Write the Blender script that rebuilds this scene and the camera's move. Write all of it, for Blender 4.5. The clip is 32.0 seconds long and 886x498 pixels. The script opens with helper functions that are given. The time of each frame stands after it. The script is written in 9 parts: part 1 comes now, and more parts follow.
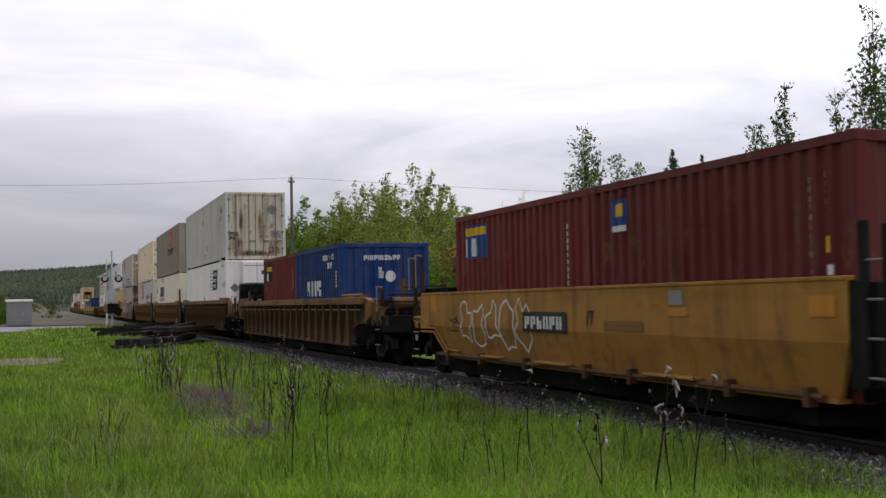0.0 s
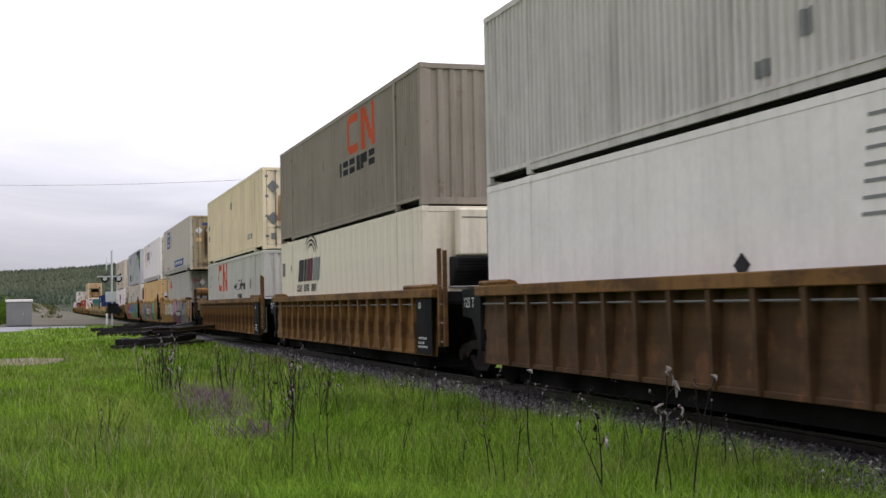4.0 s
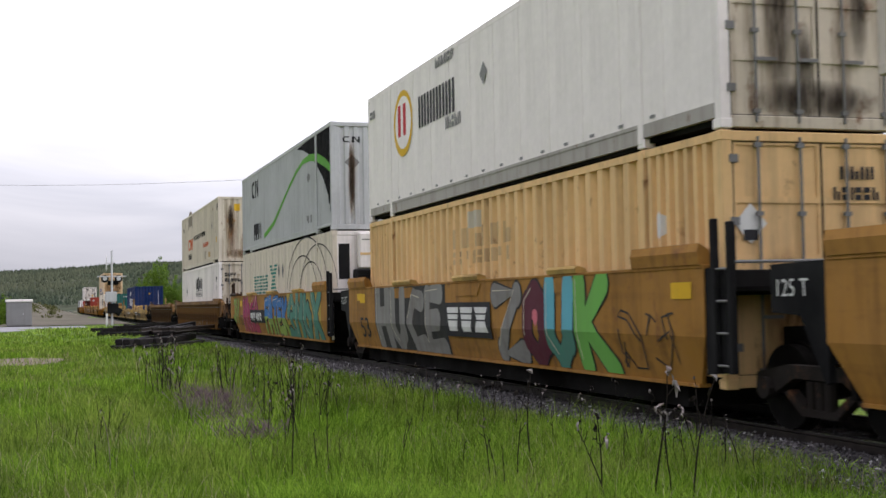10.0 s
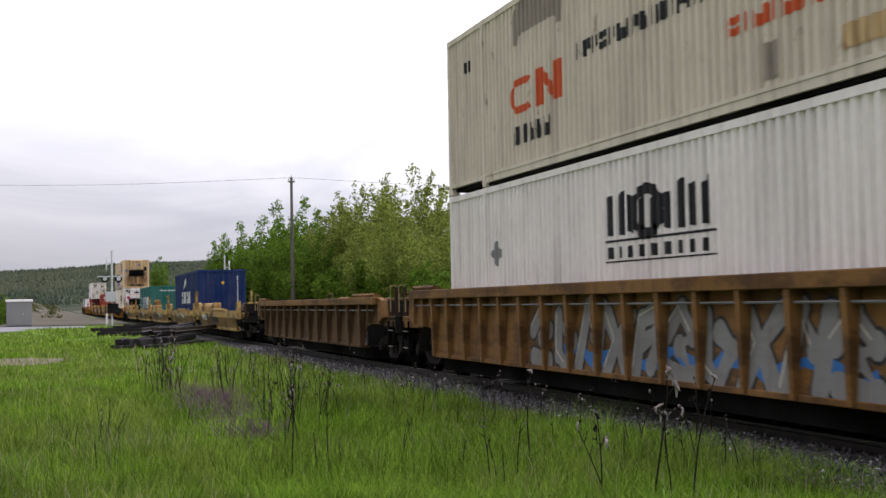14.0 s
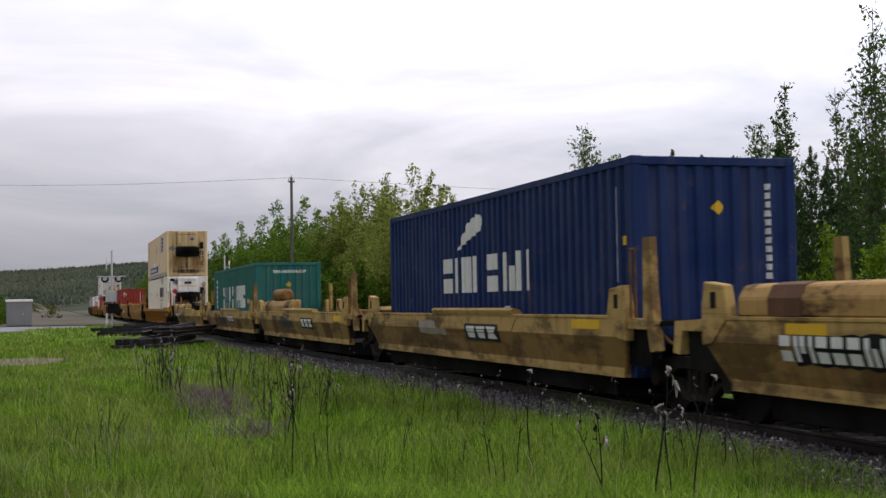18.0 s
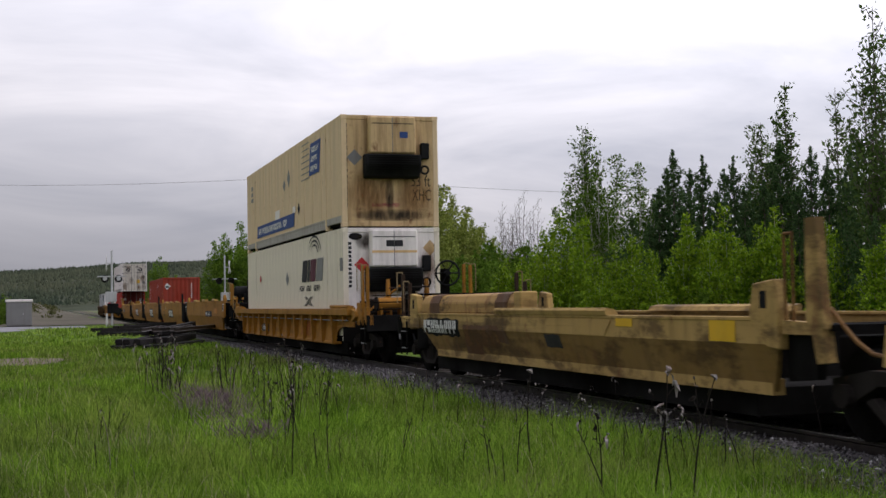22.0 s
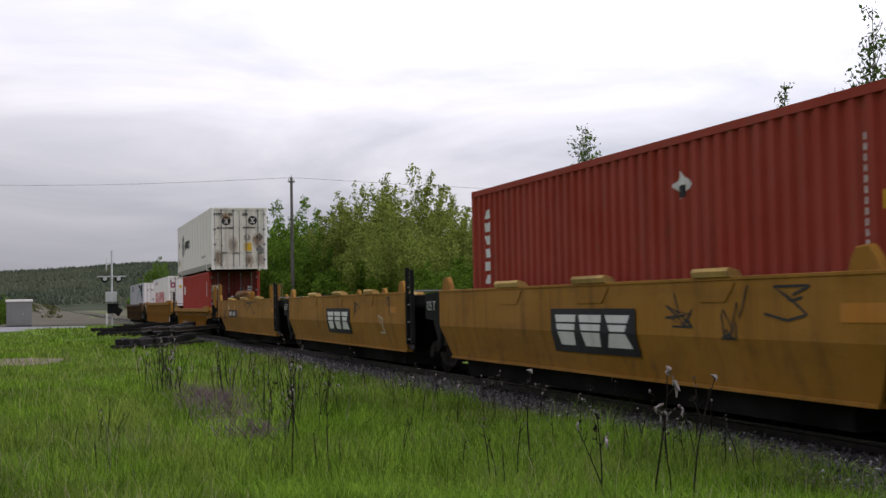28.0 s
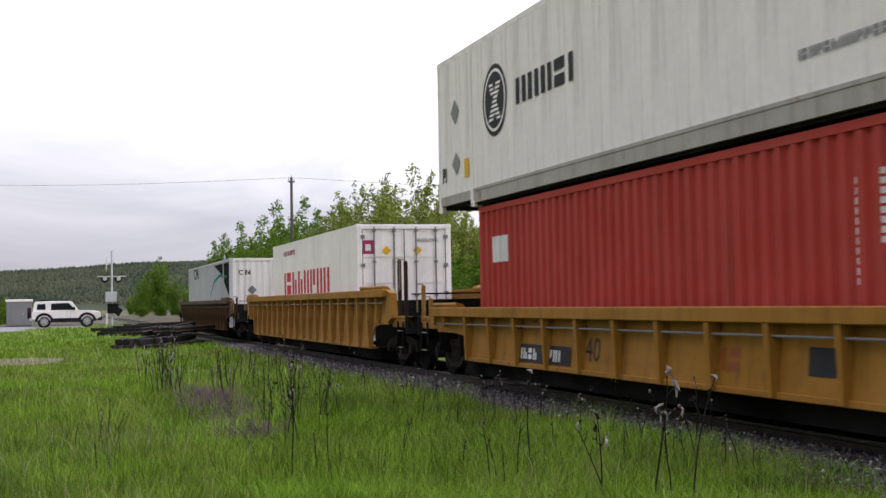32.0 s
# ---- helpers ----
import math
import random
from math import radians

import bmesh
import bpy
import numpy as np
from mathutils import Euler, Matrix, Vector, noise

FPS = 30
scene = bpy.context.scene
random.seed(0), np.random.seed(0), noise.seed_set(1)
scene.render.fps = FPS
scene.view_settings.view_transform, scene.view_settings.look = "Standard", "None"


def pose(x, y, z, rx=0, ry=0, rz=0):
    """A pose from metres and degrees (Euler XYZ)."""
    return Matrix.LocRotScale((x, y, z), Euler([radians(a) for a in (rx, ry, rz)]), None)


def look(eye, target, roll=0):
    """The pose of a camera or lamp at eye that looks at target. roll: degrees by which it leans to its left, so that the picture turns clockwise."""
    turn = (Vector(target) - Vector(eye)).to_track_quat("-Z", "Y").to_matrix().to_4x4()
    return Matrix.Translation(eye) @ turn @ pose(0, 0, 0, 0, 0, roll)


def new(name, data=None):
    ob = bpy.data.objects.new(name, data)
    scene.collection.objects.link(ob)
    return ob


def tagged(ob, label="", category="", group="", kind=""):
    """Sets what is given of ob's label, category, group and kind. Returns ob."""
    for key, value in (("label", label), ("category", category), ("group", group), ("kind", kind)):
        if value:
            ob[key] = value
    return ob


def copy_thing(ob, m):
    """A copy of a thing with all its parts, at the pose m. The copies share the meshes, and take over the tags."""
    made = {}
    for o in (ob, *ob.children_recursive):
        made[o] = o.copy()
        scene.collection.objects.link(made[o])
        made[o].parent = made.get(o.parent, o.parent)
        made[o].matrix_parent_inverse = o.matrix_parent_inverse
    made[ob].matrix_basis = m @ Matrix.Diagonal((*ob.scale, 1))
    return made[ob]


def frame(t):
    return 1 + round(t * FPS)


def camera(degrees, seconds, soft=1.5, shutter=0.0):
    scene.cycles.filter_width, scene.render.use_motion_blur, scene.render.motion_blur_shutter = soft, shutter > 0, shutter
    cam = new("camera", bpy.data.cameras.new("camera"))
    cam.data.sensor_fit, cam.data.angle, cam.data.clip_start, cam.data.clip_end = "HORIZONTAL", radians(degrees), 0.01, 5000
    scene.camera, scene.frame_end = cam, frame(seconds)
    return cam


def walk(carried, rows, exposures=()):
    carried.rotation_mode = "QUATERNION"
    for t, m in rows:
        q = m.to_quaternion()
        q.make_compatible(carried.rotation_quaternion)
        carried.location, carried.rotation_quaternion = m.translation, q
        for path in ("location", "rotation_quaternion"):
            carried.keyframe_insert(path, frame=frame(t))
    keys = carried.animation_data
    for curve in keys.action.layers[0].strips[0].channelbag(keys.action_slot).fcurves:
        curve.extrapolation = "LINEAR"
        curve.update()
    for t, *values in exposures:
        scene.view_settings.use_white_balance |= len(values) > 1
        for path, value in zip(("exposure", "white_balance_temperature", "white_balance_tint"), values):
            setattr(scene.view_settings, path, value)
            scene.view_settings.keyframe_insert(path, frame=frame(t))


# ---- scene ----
EYE = 1.45            # height of the lens above the rail head
XC = 8.45             # the line of the track
YAW, TILT, LEAN = 17.406, 2.398, -1.067
cam = camera(38.88, 32.0, soft=1.5, shutter=0.15)
ahead = Vector((math.sin(radians(YAW)) * math.cos(radians(TILT)), math.cos(radians(YAW)) * math.cos(radians(TILT)), math.sin(radians(TILT))))
stand = look((0, 0, EYE), Vector((0, 0, EYE)) + ahead * 10, LEAN)
walk(cam, [(0.0, stand), (32.0, stand)],
     exposures=[(0.0, 0.0, 6500, 15), (1.0, 0.0, 6500, 15), (2.0, 0.1, 6500, 15), (3.0, 0.35, 6500, 15), (3.5, 0.45, 6500, 15), (6.0, 0.6, 6500, 15), (12.0, 0.58, 6500, 15), (13.0, 0.52, 6500, 15), (14.5, 0.4, 6500, 15), (16.5, 0.0, 6500, 15), (20.5, 0.0, 6500, 15), (22.0, -0.15, 6500, 15), (23.0, 0.1, 6500, 15), (24.0, 0.38, 6500, 15), (25.0, 0.15, 6500, 15), (27.5, -0.02, 6500, 15), (29.0, -0.06, 6500, 15), (30.0, -0.12, 6500, 15), (31.0, 0.08, 6500, 15), (32.0, 0.5, 6500, 15)])

# ---- light: a bright overcast sky ----
SUN_UP, SUN_ROUND = 50.0, 80.0
world = bpy.data.worlds.new("overcast_sky")
scene.world = world
world.use_nodes = True
wt = world.node_tree
wt.nodes.clear()


def wnode(kind, data_type="", blend_type=""):
    n = wt.nodes.new(kind)
    if data_type:
        n.data_type = data_type
    if blend_type:
        n.blend_type = blend_type
    return n


sky = wnode("ShaderNodeTexSky")
sky.sky_type, sky.sun_disc, sky.sun_elevation, sky.sun_rotation = "NISHITA", False, radians(SUN_UP), radians(SUN_ROUND)
sky.dust_density = 4.0
coord = wnode("ShaderNodeTexCoord")
spread = wnode("ShaderNodeMapping")
spread.inputs["Scale"].default_value = (1.0, 1.0, 4.6)
wt.links.new(coord.outputs["Generated"], spread.inputs["Vector"])
banks = wnode("ShaderNodeTexNoise")
banks.inputs["Scale"].default_value, banks.inputs["Detail"].default_value, banks.inputs["Roughness"].default_value = 2.4, 6.0, 0.55
banks.inputs["Distortion"].default_value = 0.6
wt.links.new(spread.outputs["Vector"], banks.inputs["Vector"])
cloud = wnode("ShaderNodeValToRGB")
cloud.color_ramp.elements[0].position, cloud.color_ramp.elements[0].color = 0.30, (4.65, 4.9, 5.6, 1)
cloud.color_ramp.elements[1].position, cloud.color_ramp.elements[1].color = 0.70, (8.9, 8.85, 9.25, 1)
wt.links.new(banks.outputs["Fac"], cloud.inputs["Fac"])
# cloud base thickens towards the horizon
parts_of = wnode("ShaderNodeSeparateXYZ")
wt.links.new(coord.outputs["Generated"], parts_of.inputs["Vector"])
height = wnode("ShaderNodeMapRange")
height.inputs["From Min"].default_value, height.inputs["From Max"].default_value = 0.0, 0.22
height.inputs["To Min"].default_value, height.inputs["To Max"].default_value = 0.45, 1.0
wt.links.new(parts_of.outputs["Z"], height.inputs["Value"])
deep = wnode("ShaderNodeMix", data_type="RGBA", blend_type="MULTIPLY")
deep.inputs["Factor"].default_value = 1.0
wt.links.new(cloud.outputs["Color"], deep.inputs[6])
wt.links.new(height.outputs["Result"], deep.inputs[7])
veil = wnode("ShaderNodeMix", data_type="RGBA")
veil.inputs["Factor"].default_value = 0.93
wt.links.new(sky.outputs["Color"], veil.inputs[6])
# the cloud glows softly round the hidden sun
toward = wnode("ShaderNodeVectorMath")
toward.operation = "DOT_PRODUCT"
toward.inputs[1].default_value = (math.sin(radians(SUN_ROUND)) * math.cos(radians(SUN_UP)), math.cos(radians(SUN_ROUND)) * math.cos(radians(SUN_UP)), math.sin(radians(SUN_UP)))
wt.links.new(coord.outputs["Generated"], toward.inputs[0])
glow = wnode("ShaderNodeMapRange")
glow.inputs["From Min"].default_value, glow.inputs["From Max"].default_value = -0.2, 0.95
glow.inputs["To Min"].default_value, glow.inputs["To Max"].default_value = 0.60, 1.95
wt.links.new(toward.outputs["Value"], glow.inputs["Value"])
lit = wnode("ShaderNodeMix", data_type="RGBA", blend_type="MULTIPLY")
lit.inputs["Factor"].default_value = 1.0
wt.links.new(deep.outputs[2], lit.inputs[6])
wt.links.new(glow.outputs["Result"], lit.inputs[7])
wt.links.new(lit.outputs[2], veil.inputs[7])
back = wnode("ShaderNodeBackground")
back.inputs["Strength"].default_value = 0.125
wt.links.new(veil.outputs[2], back.inputs["Color"])
out = wnode("ShaderNodeOutputWorld")
wt.links.new(back.outputs["Background"], out.inputs["Surface"])

sun = new("sun", bpy.data.lights.new("sun", "SUN"))
sun.data.energy, sun.data.angle, sun.data.color = 0.6, radians(25), (1.0, 0.97, 0.92)
az, el = radians(SUN_ROUND), radians(SUN_UP)
sun.matrix_world = look(Vector((math.sin(az) * math.cos(el), math.cos(az) * math.cos(el), math.sin(el))) * 60, (0, 0, 0))

# ---- materials ----
def surface(name, rough=0.6, metal=0.0):
    m = bpy.data.materials.new(name)
    m.use_nodes = True
    nt = m.node_tree
    b = nt.nodes["Principled BSDF"]
    b.inputs["Roughness"].default_value, b.inputs["Metallic"].default_value = rough, metal
    b.inputs["Specular IOR Level"].default_value = 0.5 if metal else 0.16
    return m, nt, b


def node(nt, kind, data_type="", blend_type="", operation=""):
    n = nt.nodes.new(kind)
    if data_type:
        n.data_type = data_type
    if blend_type:
        n.blend_type = blend_type
    if operation:
        n.operation = operation
    return n


def grain(nt, scale, detail=4.0, stretch=(1, 1, 1), rough=0.55, shift=None):
    """Noise in the thing's own space, stretched."""
    c = node(nt, "ShaderNodeTexCoord")
    mp = node(nt, "ShaderNodeMapping")
    mp.inputs["Scale"].default_value = stretch
    nt.links.new(c.outputs["Object"], mp.inputs["Vector"])
    if shift is not None:
        nt.links.new(shift, mp.inputs["Location"])
    n = node(nt, "ShaderNodeTexNoise")
    n.inputs["Scale"].default_value, n.inputs["Detail"].default_value, n.inputs["Roughness"].default_value = scale, detail, rough
    nt.links.new(mp.outputs["Vector"], n.inputs["Vector"])
    return n.outputs["Fac"]


def ramp(nt, fac, stops):
    r = node(nt, "ShaderNodeValToRGB")
    e = r.color_ramp.elements
    while len(e) < len(stops):
        e.new(0.5)
    for el_, (pos, col) in zip(e, stops):
        el_.position, el_.color = pos, (*col, 1) if len(col) == 3 else col
    nt.links.new(fac, r.inputs["Fac"])
    return r.outputs["Color"]


def blend(nt, fac, a, b, how="MIX"):
    x = node(nt, "ShaderNodeMix", data_type="RGBA", blend_type=how)
    for sock, v in ((x.inputs["Factor"], fac), (x.inputs[6], a), (x.inputs[7], b)):
        if isinstance(v, (int, float)):
            sock.default_value = v
        elif isinstance(v, tuple):
            sock.default_value = (*v, 1)
        else:
            nt.links.new(v, sock)
    return x.outputs[2]


def relief(nt, b, fac, strength=0.2, distance=0.01):
    bp = node(nt, "ShaderNodeBump")
    bp.inputs["Strength"].default_value, bp.inputs["Distance"].default_value = strength, distance
    nt.links.new(fac, bp.inputs["Height"])
    nt.links.new(bp.outputs["Normal"], b.inputs["Normal"])


def paint(name, col, dirt=0.35, rust=0.0, rough=0.68, fade=0.05, grime=(0.13, 0.10, 0.075), blotch=0.0, gloss=0.16):
    """Weathered paint on steel: faded blotches, streaks that run down, rust."""
    m, nt, b = surface(name, rough)
    b.inputs["Specular IOR Level"].default_value = gloss
    big = grain(nt, 0.9, 5)
    fine = grain(nt, 9.0, 6)
    streak = grain(nt, 1.9, 6, (2.2, 2.2, 0.16), 0.68)
    pale = tuple(min(1, c * (1 - fade) + fade * 0.55) for c in col)
    dark = tuple(c * 0.80 for c in col)
    c = blend(nt, ramp(nt, big, [(0.35, (0, 0, 0)), (0.65, (1, 1, 1))]), dark, pale)
    c = blend(nt, 0.5, c, tuple(col))
    f = node(nt, "ShaderNodeMath", operation="MULTIPLY")
    nt.links.new(ramp(nt, streak, [(0.48, (0, 0, 0)), (0.72, (1, 1, 1))]), f.inputs[0])
    f.inputs[1].default_value = dirt
    c = blend(nt, f.outputs[0], c, grime)
    if blotch:
        # patches of old grime and bare rusty metal, drawn out along the car
        worn = grain(nt, 1.15, 9, (1.0, 0.55, 1.3), 0.68)
        lines = grain(nt, 1.4, 6, (1.0, 0.12, 3.2), 0.6)
        g = node(nt, "ShaderNodeMath", operation="MULTIPLY")
        nt.links.new(ramp(nt, worn, [(0.50, (0, 0, 0)), (0.58, (1, 1, 1))]), g.inputs[0])
        g.inputs[1].default_value = blotch
        c = blend(nt, g.outputs[0], c, blend(nt, fine, (0.016, 0.011, 0.008), (0.075, 0.036, 0.018)))
        g = node(nt, "ShaderNodeMath", operation="MULTIPLY")
        nt.links.new(ramp(nt, lines, [(0.52, (0, 0, 0)), (0.66, (1, 1, 1))]), g.inputs[0])
        g.inputs[1].default_value = blotch * 0.75
        c = blend(nt, g.outputs[0], c, (0.035, 0.020, 0.011))
    if rust:
        spots = grain(nt, 3.1, 8, (1, 1, 0.6), 0.7)
        r = ramp(nt, spots, [(0.62 - 0.16 * rust, (0, 0, 0)), (0.74 - 0.12 * rust, (1, 1, 1))])
        c = blend(nt, r, c, blend(nt, fine, (0.11, 0.045, 0.02), (0.22, 0.10, 0.045)))
    c = blend(nt, 0.12, c, ramp(nt, fine, [(0.3, (0.4, 0.4, 0.4)), (0.7, (1, 1, 1))]), "MULTIPLY")
    nt.links.new(c, b.inputs["Base Color"])
    rr = node(nt, "ShaderNodeMapRange")
    rr.inputs["To Min"].default_value, rr.inputs["To Max"].default_value = rough - 0.12, rough + 0.22
    nt.links.new(fine, rr.inputs["Value"])
    nt.links.new(rr.outputs["Result"], b.inputs["Roughness"])
    relief(nt, b, fine, 0.12, 0.004)
    return m


M = {}
for key, args in {
    "maroon": dict(col=(0.145, 0.02, 0.016), dirt=0.3, rust=0.25),
    "maroon_deep": dict(col=(0.11, 0.016, 0.014), dirt=0.3, rust=0.25),
    "blue": dict(col=(0.005, 0.035, 0.145), dirt=0.25, rust=0.2),
    "navy": dict(col=(0.004, 0.022, 0.100), dirt=0.2, rust=0.1),
    "teal": dict(col=(0.016, 0.135, 0.115), dirt=0.3, rust=0.2),
    "box_red": dict(col=(0.32, 0.042, 0.022), dirt=0.25, rust=0.1),
    "cai_red": dict(col=(0.43, 0.045, 0.032), dirt=0.2, rust=0.05),
    "white_grey": dict(col=(0.63, 0.59, 0.56), dirt=0.4, rust=0.0),
    "white": dict(col=(0.87, 0.815, 0.785), dirt=0.35, rust=0.0),
    "door_white": dict(col=(0.74, 0.70, 0.62), dirt=0.45, rust=0.22, grime=(0.16, 0.10, 0.06)),
    "white_clean": dict(col=(0.89, 0.835, 0.81), dirt=0.15, rust=0.0),
    "cream": dict(col=(0.90, 0.755, 0.54), dirt=0.3, rust=0.0),
    "cream_pale": dict(col=(0.68, 0.605, 0.50), dirt=0.4, rust=0.05),
    "ivory": dict(col=(0.84, 0.76, 0.62), dirt=0.35, rust=0.0),
    # paler yellow for guide lips: sky light on their tops put into the paint
    "car_lip": dict(blotch=0.3, col=(0.56, 0.36, 0.11), dirt=0.4, rust=0.25),
    "rail_grey": dict(col=(0.40, 0.375, 0.345), dirt=0.4, rust=0.15),
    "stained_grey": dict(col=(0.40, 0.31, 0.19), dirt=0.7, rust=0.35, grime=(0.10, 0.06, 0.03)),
    "rust_red": dict(col=(0.30, 0.075, 0.02), dirt=0.4, rust=0.2),
    "beige": dict(col=(0.76, 0.575, 0.36), dirt=0.3, rust=0.05),
    "tan_stained": dict(col=(0.60, 0.42, 0.22), dirt=0.7, rust=0.35, grime=(0.12, 0.06, 0.02)),
    "rusty_white": dict(col=(0.62, 0.55, 0.44), dirt=0.7, rust=0.3, grime=(0.15, 0.085, 0.04)),
    "ochre": dict(col=(0.80, 0.53, 0.25), dirt=0.35, rust=0.1),
    "taupe": dict(col=(0.32, 0.275, 0.23), dirt=0.4, rust=0.1),
    "grey_box": dict(col=(0.56, 0.50, 0.44), dirt=0.35, rust=0.0),
    "grey_warm": dict(col=(0.60, 0.58, 0.535), dirt=0.3, rust=0.0),
    "grey_light": dict(col=(0.5, 0.51, 0.52), dirt=0.2, rust=0.0),
    "oocl_grey": dict(col=(0.45, 0.425, 0.39), dirt=0.3, rust=0.05),
    # door grey with grime streaks, darkened for the shade of an overhanging box
    "grimy_grey": dict(col=(0.30, 0.285, 0.26), dirt=0.75, rust=0.15, grime=(0.07, 0.055, 0.04)),
    "dark_rust": dict(col=(0.035, 0.018, 0.010), dirt=0.5, rust=0.3, gloss=0.05, grime=(0.012, 0.009, 0.007)),
    "car_brown": dict(blotch=0.5, col=(0.086, 0.043, 0.014), dirt=0.45, rust=0.45, grime=(0.035, 0.022, 0.012)),
    "car_ochre": dict(blotch=0.65, col=(0.21, 0.102, 0.026), dirt=0.5, rust=0.45, grime=(0.035, 0.022, 0.012)),
    "car_yellow": dict(blotch=0.14, col=(0.335, 0.155, 0.017), dirt=0.38, rust=0.12, grime=(0.035, 0.022, 0.012)),
    "car_yellow_old": dict(blotch=0.18, col=(0.35, 0.168, 0.030), dirt=0.45, rust=0.35, grime=(0.035, 0.022, 0.012)),
    "car_gold": dict(blotch=0.25, col=(0.36, 0.155, 0.014), dirt=0.4, rust=0.22, grime=(0.035, 0.022, 0.012)),
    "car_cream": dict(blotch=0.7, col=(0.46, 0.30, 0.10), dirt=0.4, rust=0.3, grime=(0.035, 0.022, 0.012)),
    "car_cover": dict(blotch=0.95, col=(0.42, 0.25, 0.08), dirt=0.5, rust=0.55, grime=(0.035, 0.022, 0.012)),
    # darker copy of the cream, with the shade of inward-leaning plates in it
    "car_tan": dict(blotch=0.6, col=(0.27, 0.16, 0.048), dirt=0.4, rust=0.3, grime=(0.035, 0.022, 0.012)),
    # both tones darkened: shade under and between the cars put into the colour
    "truck_steel": dict(gloss=0.06, col=(0.022, 0.018, 0.016), dirt=0.5, rust=0.12, rough=0.8, grime=(0.012, 0.010, 0.009)),
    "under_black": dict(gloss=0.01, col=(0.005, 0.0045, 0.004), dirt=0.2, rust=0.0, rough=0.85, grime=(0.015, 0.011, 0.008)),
    "black": dict(gloss=0.04, col=(0.010, 0.010, 0.011), dirt=0.2, rust=0.0, grime=(0.03, 0.025, 0.02)),
    "worn_steel": dict(col=(0.30, 0.22, 0.11), dirt=0.5, rust=0.35),
    "grey_steel": dict(col=(0.20, 0.20, 0.20), dirt=0.4, rust=0.2),
    "mark_white": dict(col=(0.72, 0.72, 0.70), dirt=0.2),
    "mark_black": dict(col=(0.02, 0.02, 0.024), dirt=0.1),
    "mark_blue": dict(col=(0.03, 0.07, 0.24), dirt=0.15),
    "mark_navy": dict(col=(0.014, 0.016, 0.045), dirt=0.15),
    "mark_orange": dict(col=(0.62, 0.10, 0.03), dirt=0.15),
    "amber": dict(col=(0.50, 0.20, 0.018), dirt=0.45, rust=0.15, fade=0.15),
    "mark_red": dict(col=(0.55, 0.03, 0.04), dirt=0.1),
    "mark_green": dict(col=(0.15, 0.42, 0.08), dirt=0.2),
    "mark_teal": dict(col=(0.03, 0.22, 0.19), dirt=0.15),
    "mark_yellow": dict(col=(0.70, 0.42, 0.02), dirt=0.1),
    "mark_grey": dict(col=(0.24, 0.24, 0.24), dirt=0.2),
    "mark_wine": dict(col=(0.10, 0.02, 0.035), dirt=0.1),
    "mark_magenta": dict(col=(0.36, 0.035, 0.12), dirt=0.35),
    "spray_lime": dict(col=(0.24, 0.34, 0.06), dirt=0.4),
    "spray_teal": dict(col=(0.07, 0.22, 0.17), dirt=0.25),
    "spray_blue": dict(col=(0.03, 0.15, 0.40), dirt=0.35),
    "spray_sky": dict(col=(0.12, 0.42, 0.52), dirt=0.2),
    "spray_pink": dict(col=(0.44, 0.27, 0.34), dirt=0.25),
    "spray_silver": dict(col=(0.235, 0.23, 0.22), dirt=0.5, blotch=0.15),
    "spray_pale": dict(col=(0.58, 0.53, 0.42), dirt=0.3),
    "spray_red": dict(col=(0.36, 0.04, 0.09), dirt=0.2),
    "patch_brown": dict(col=(0.10, 0.045, 0.018), dirt=0.4, rust=0.3),
    "spray_plum": dict(col=(0.16, 0.035, 0.085), dirt=0.25),
    "spray_straw": dict(col=(0.42, 0.30, 0.05), dirt=0.4, blotch=0.3),
    "spray_mauve": dict(col=(0.42, 0.33, 0.36), dirt=0.25),
    "mark_pink": dict(col=(0.62, 0.16, 0.20), dirt=0.1),
    "spray_black": dict(col=(0.03, 0.03, 0.03), dirt=0.2),
}.items():
    M[key] = paint(key, **args)


def simple(name, stops, scale, rough=0.85, stretch=(1, 1, 1), bump=0.3, dist=0.02, detail=6):
    m, nt, b = surface(name, rough)
    n = grain(nt, scale, detail, stretch)
    n2 = grain(nt, scale * 0.13, 4, stretch)
    c = blend(nt, 0.45, ramp(nt, n, stops), ramp(nt, n2, stops))
    nt.links.new(c, b.inputs["Base Color"])
    relief(nt, b, n, bump, dist)
    return m


M["timber"] = simple("tarred_timber", [(0.3, (0.006, 0.0055, 0.006)), (0.7, (0.030, 0.026, 0.025))], 6, stretch=(6, 0.6, 6))
M["tie"] = simple("creosoted_tie", [(0.3, (0.022, 0.018, 0.015)), (0.7, (0.06, 0.05, 0.042))], 7, stretch=(0.6, 6, 6))
M["ballast"] = simple("ballast_stone", [(0.3, (0.035, 0.032, 0.034)), (0.5, (0.08, 0.073, 0.077)), (0.72, (0.17, 0.155, 0.162))], 14, bump=0.9, dist=0.05)
M["stone"] = simple("broken_stone", [(0.3, (0.10, 0.095, 0.10)), (0.7, (0.30, 0.28, 0.29))], 5)
M["asphalt"] = simple("worn_asphalt", [(0.3, (0.16, 0.16, 0.17)), (0.7, (0.26, 0.26, 0.27))], 3)
M["dirt"] = simple("bare_dirt", [(0.3, (0.10, 0.075, 0.055)), (0.7, (0.21, 0.17, 0.13))], 3)
M["bark"] = simple("bark", [(0.3, (0.06, 0.05, 0.04)), (0.7, (0.16, 0.14, 0.12))], 9, stretch=(1, 1, 0.3))
M["birch"] = simple("birch_bark", [(0.34, (0.10, 0.09, 0.08)), (0.44, (0.48, 0.46, 0.43)), (0.8, (0.62, 0.60, 0.57))], 5, stretch=(1, 1, 3))
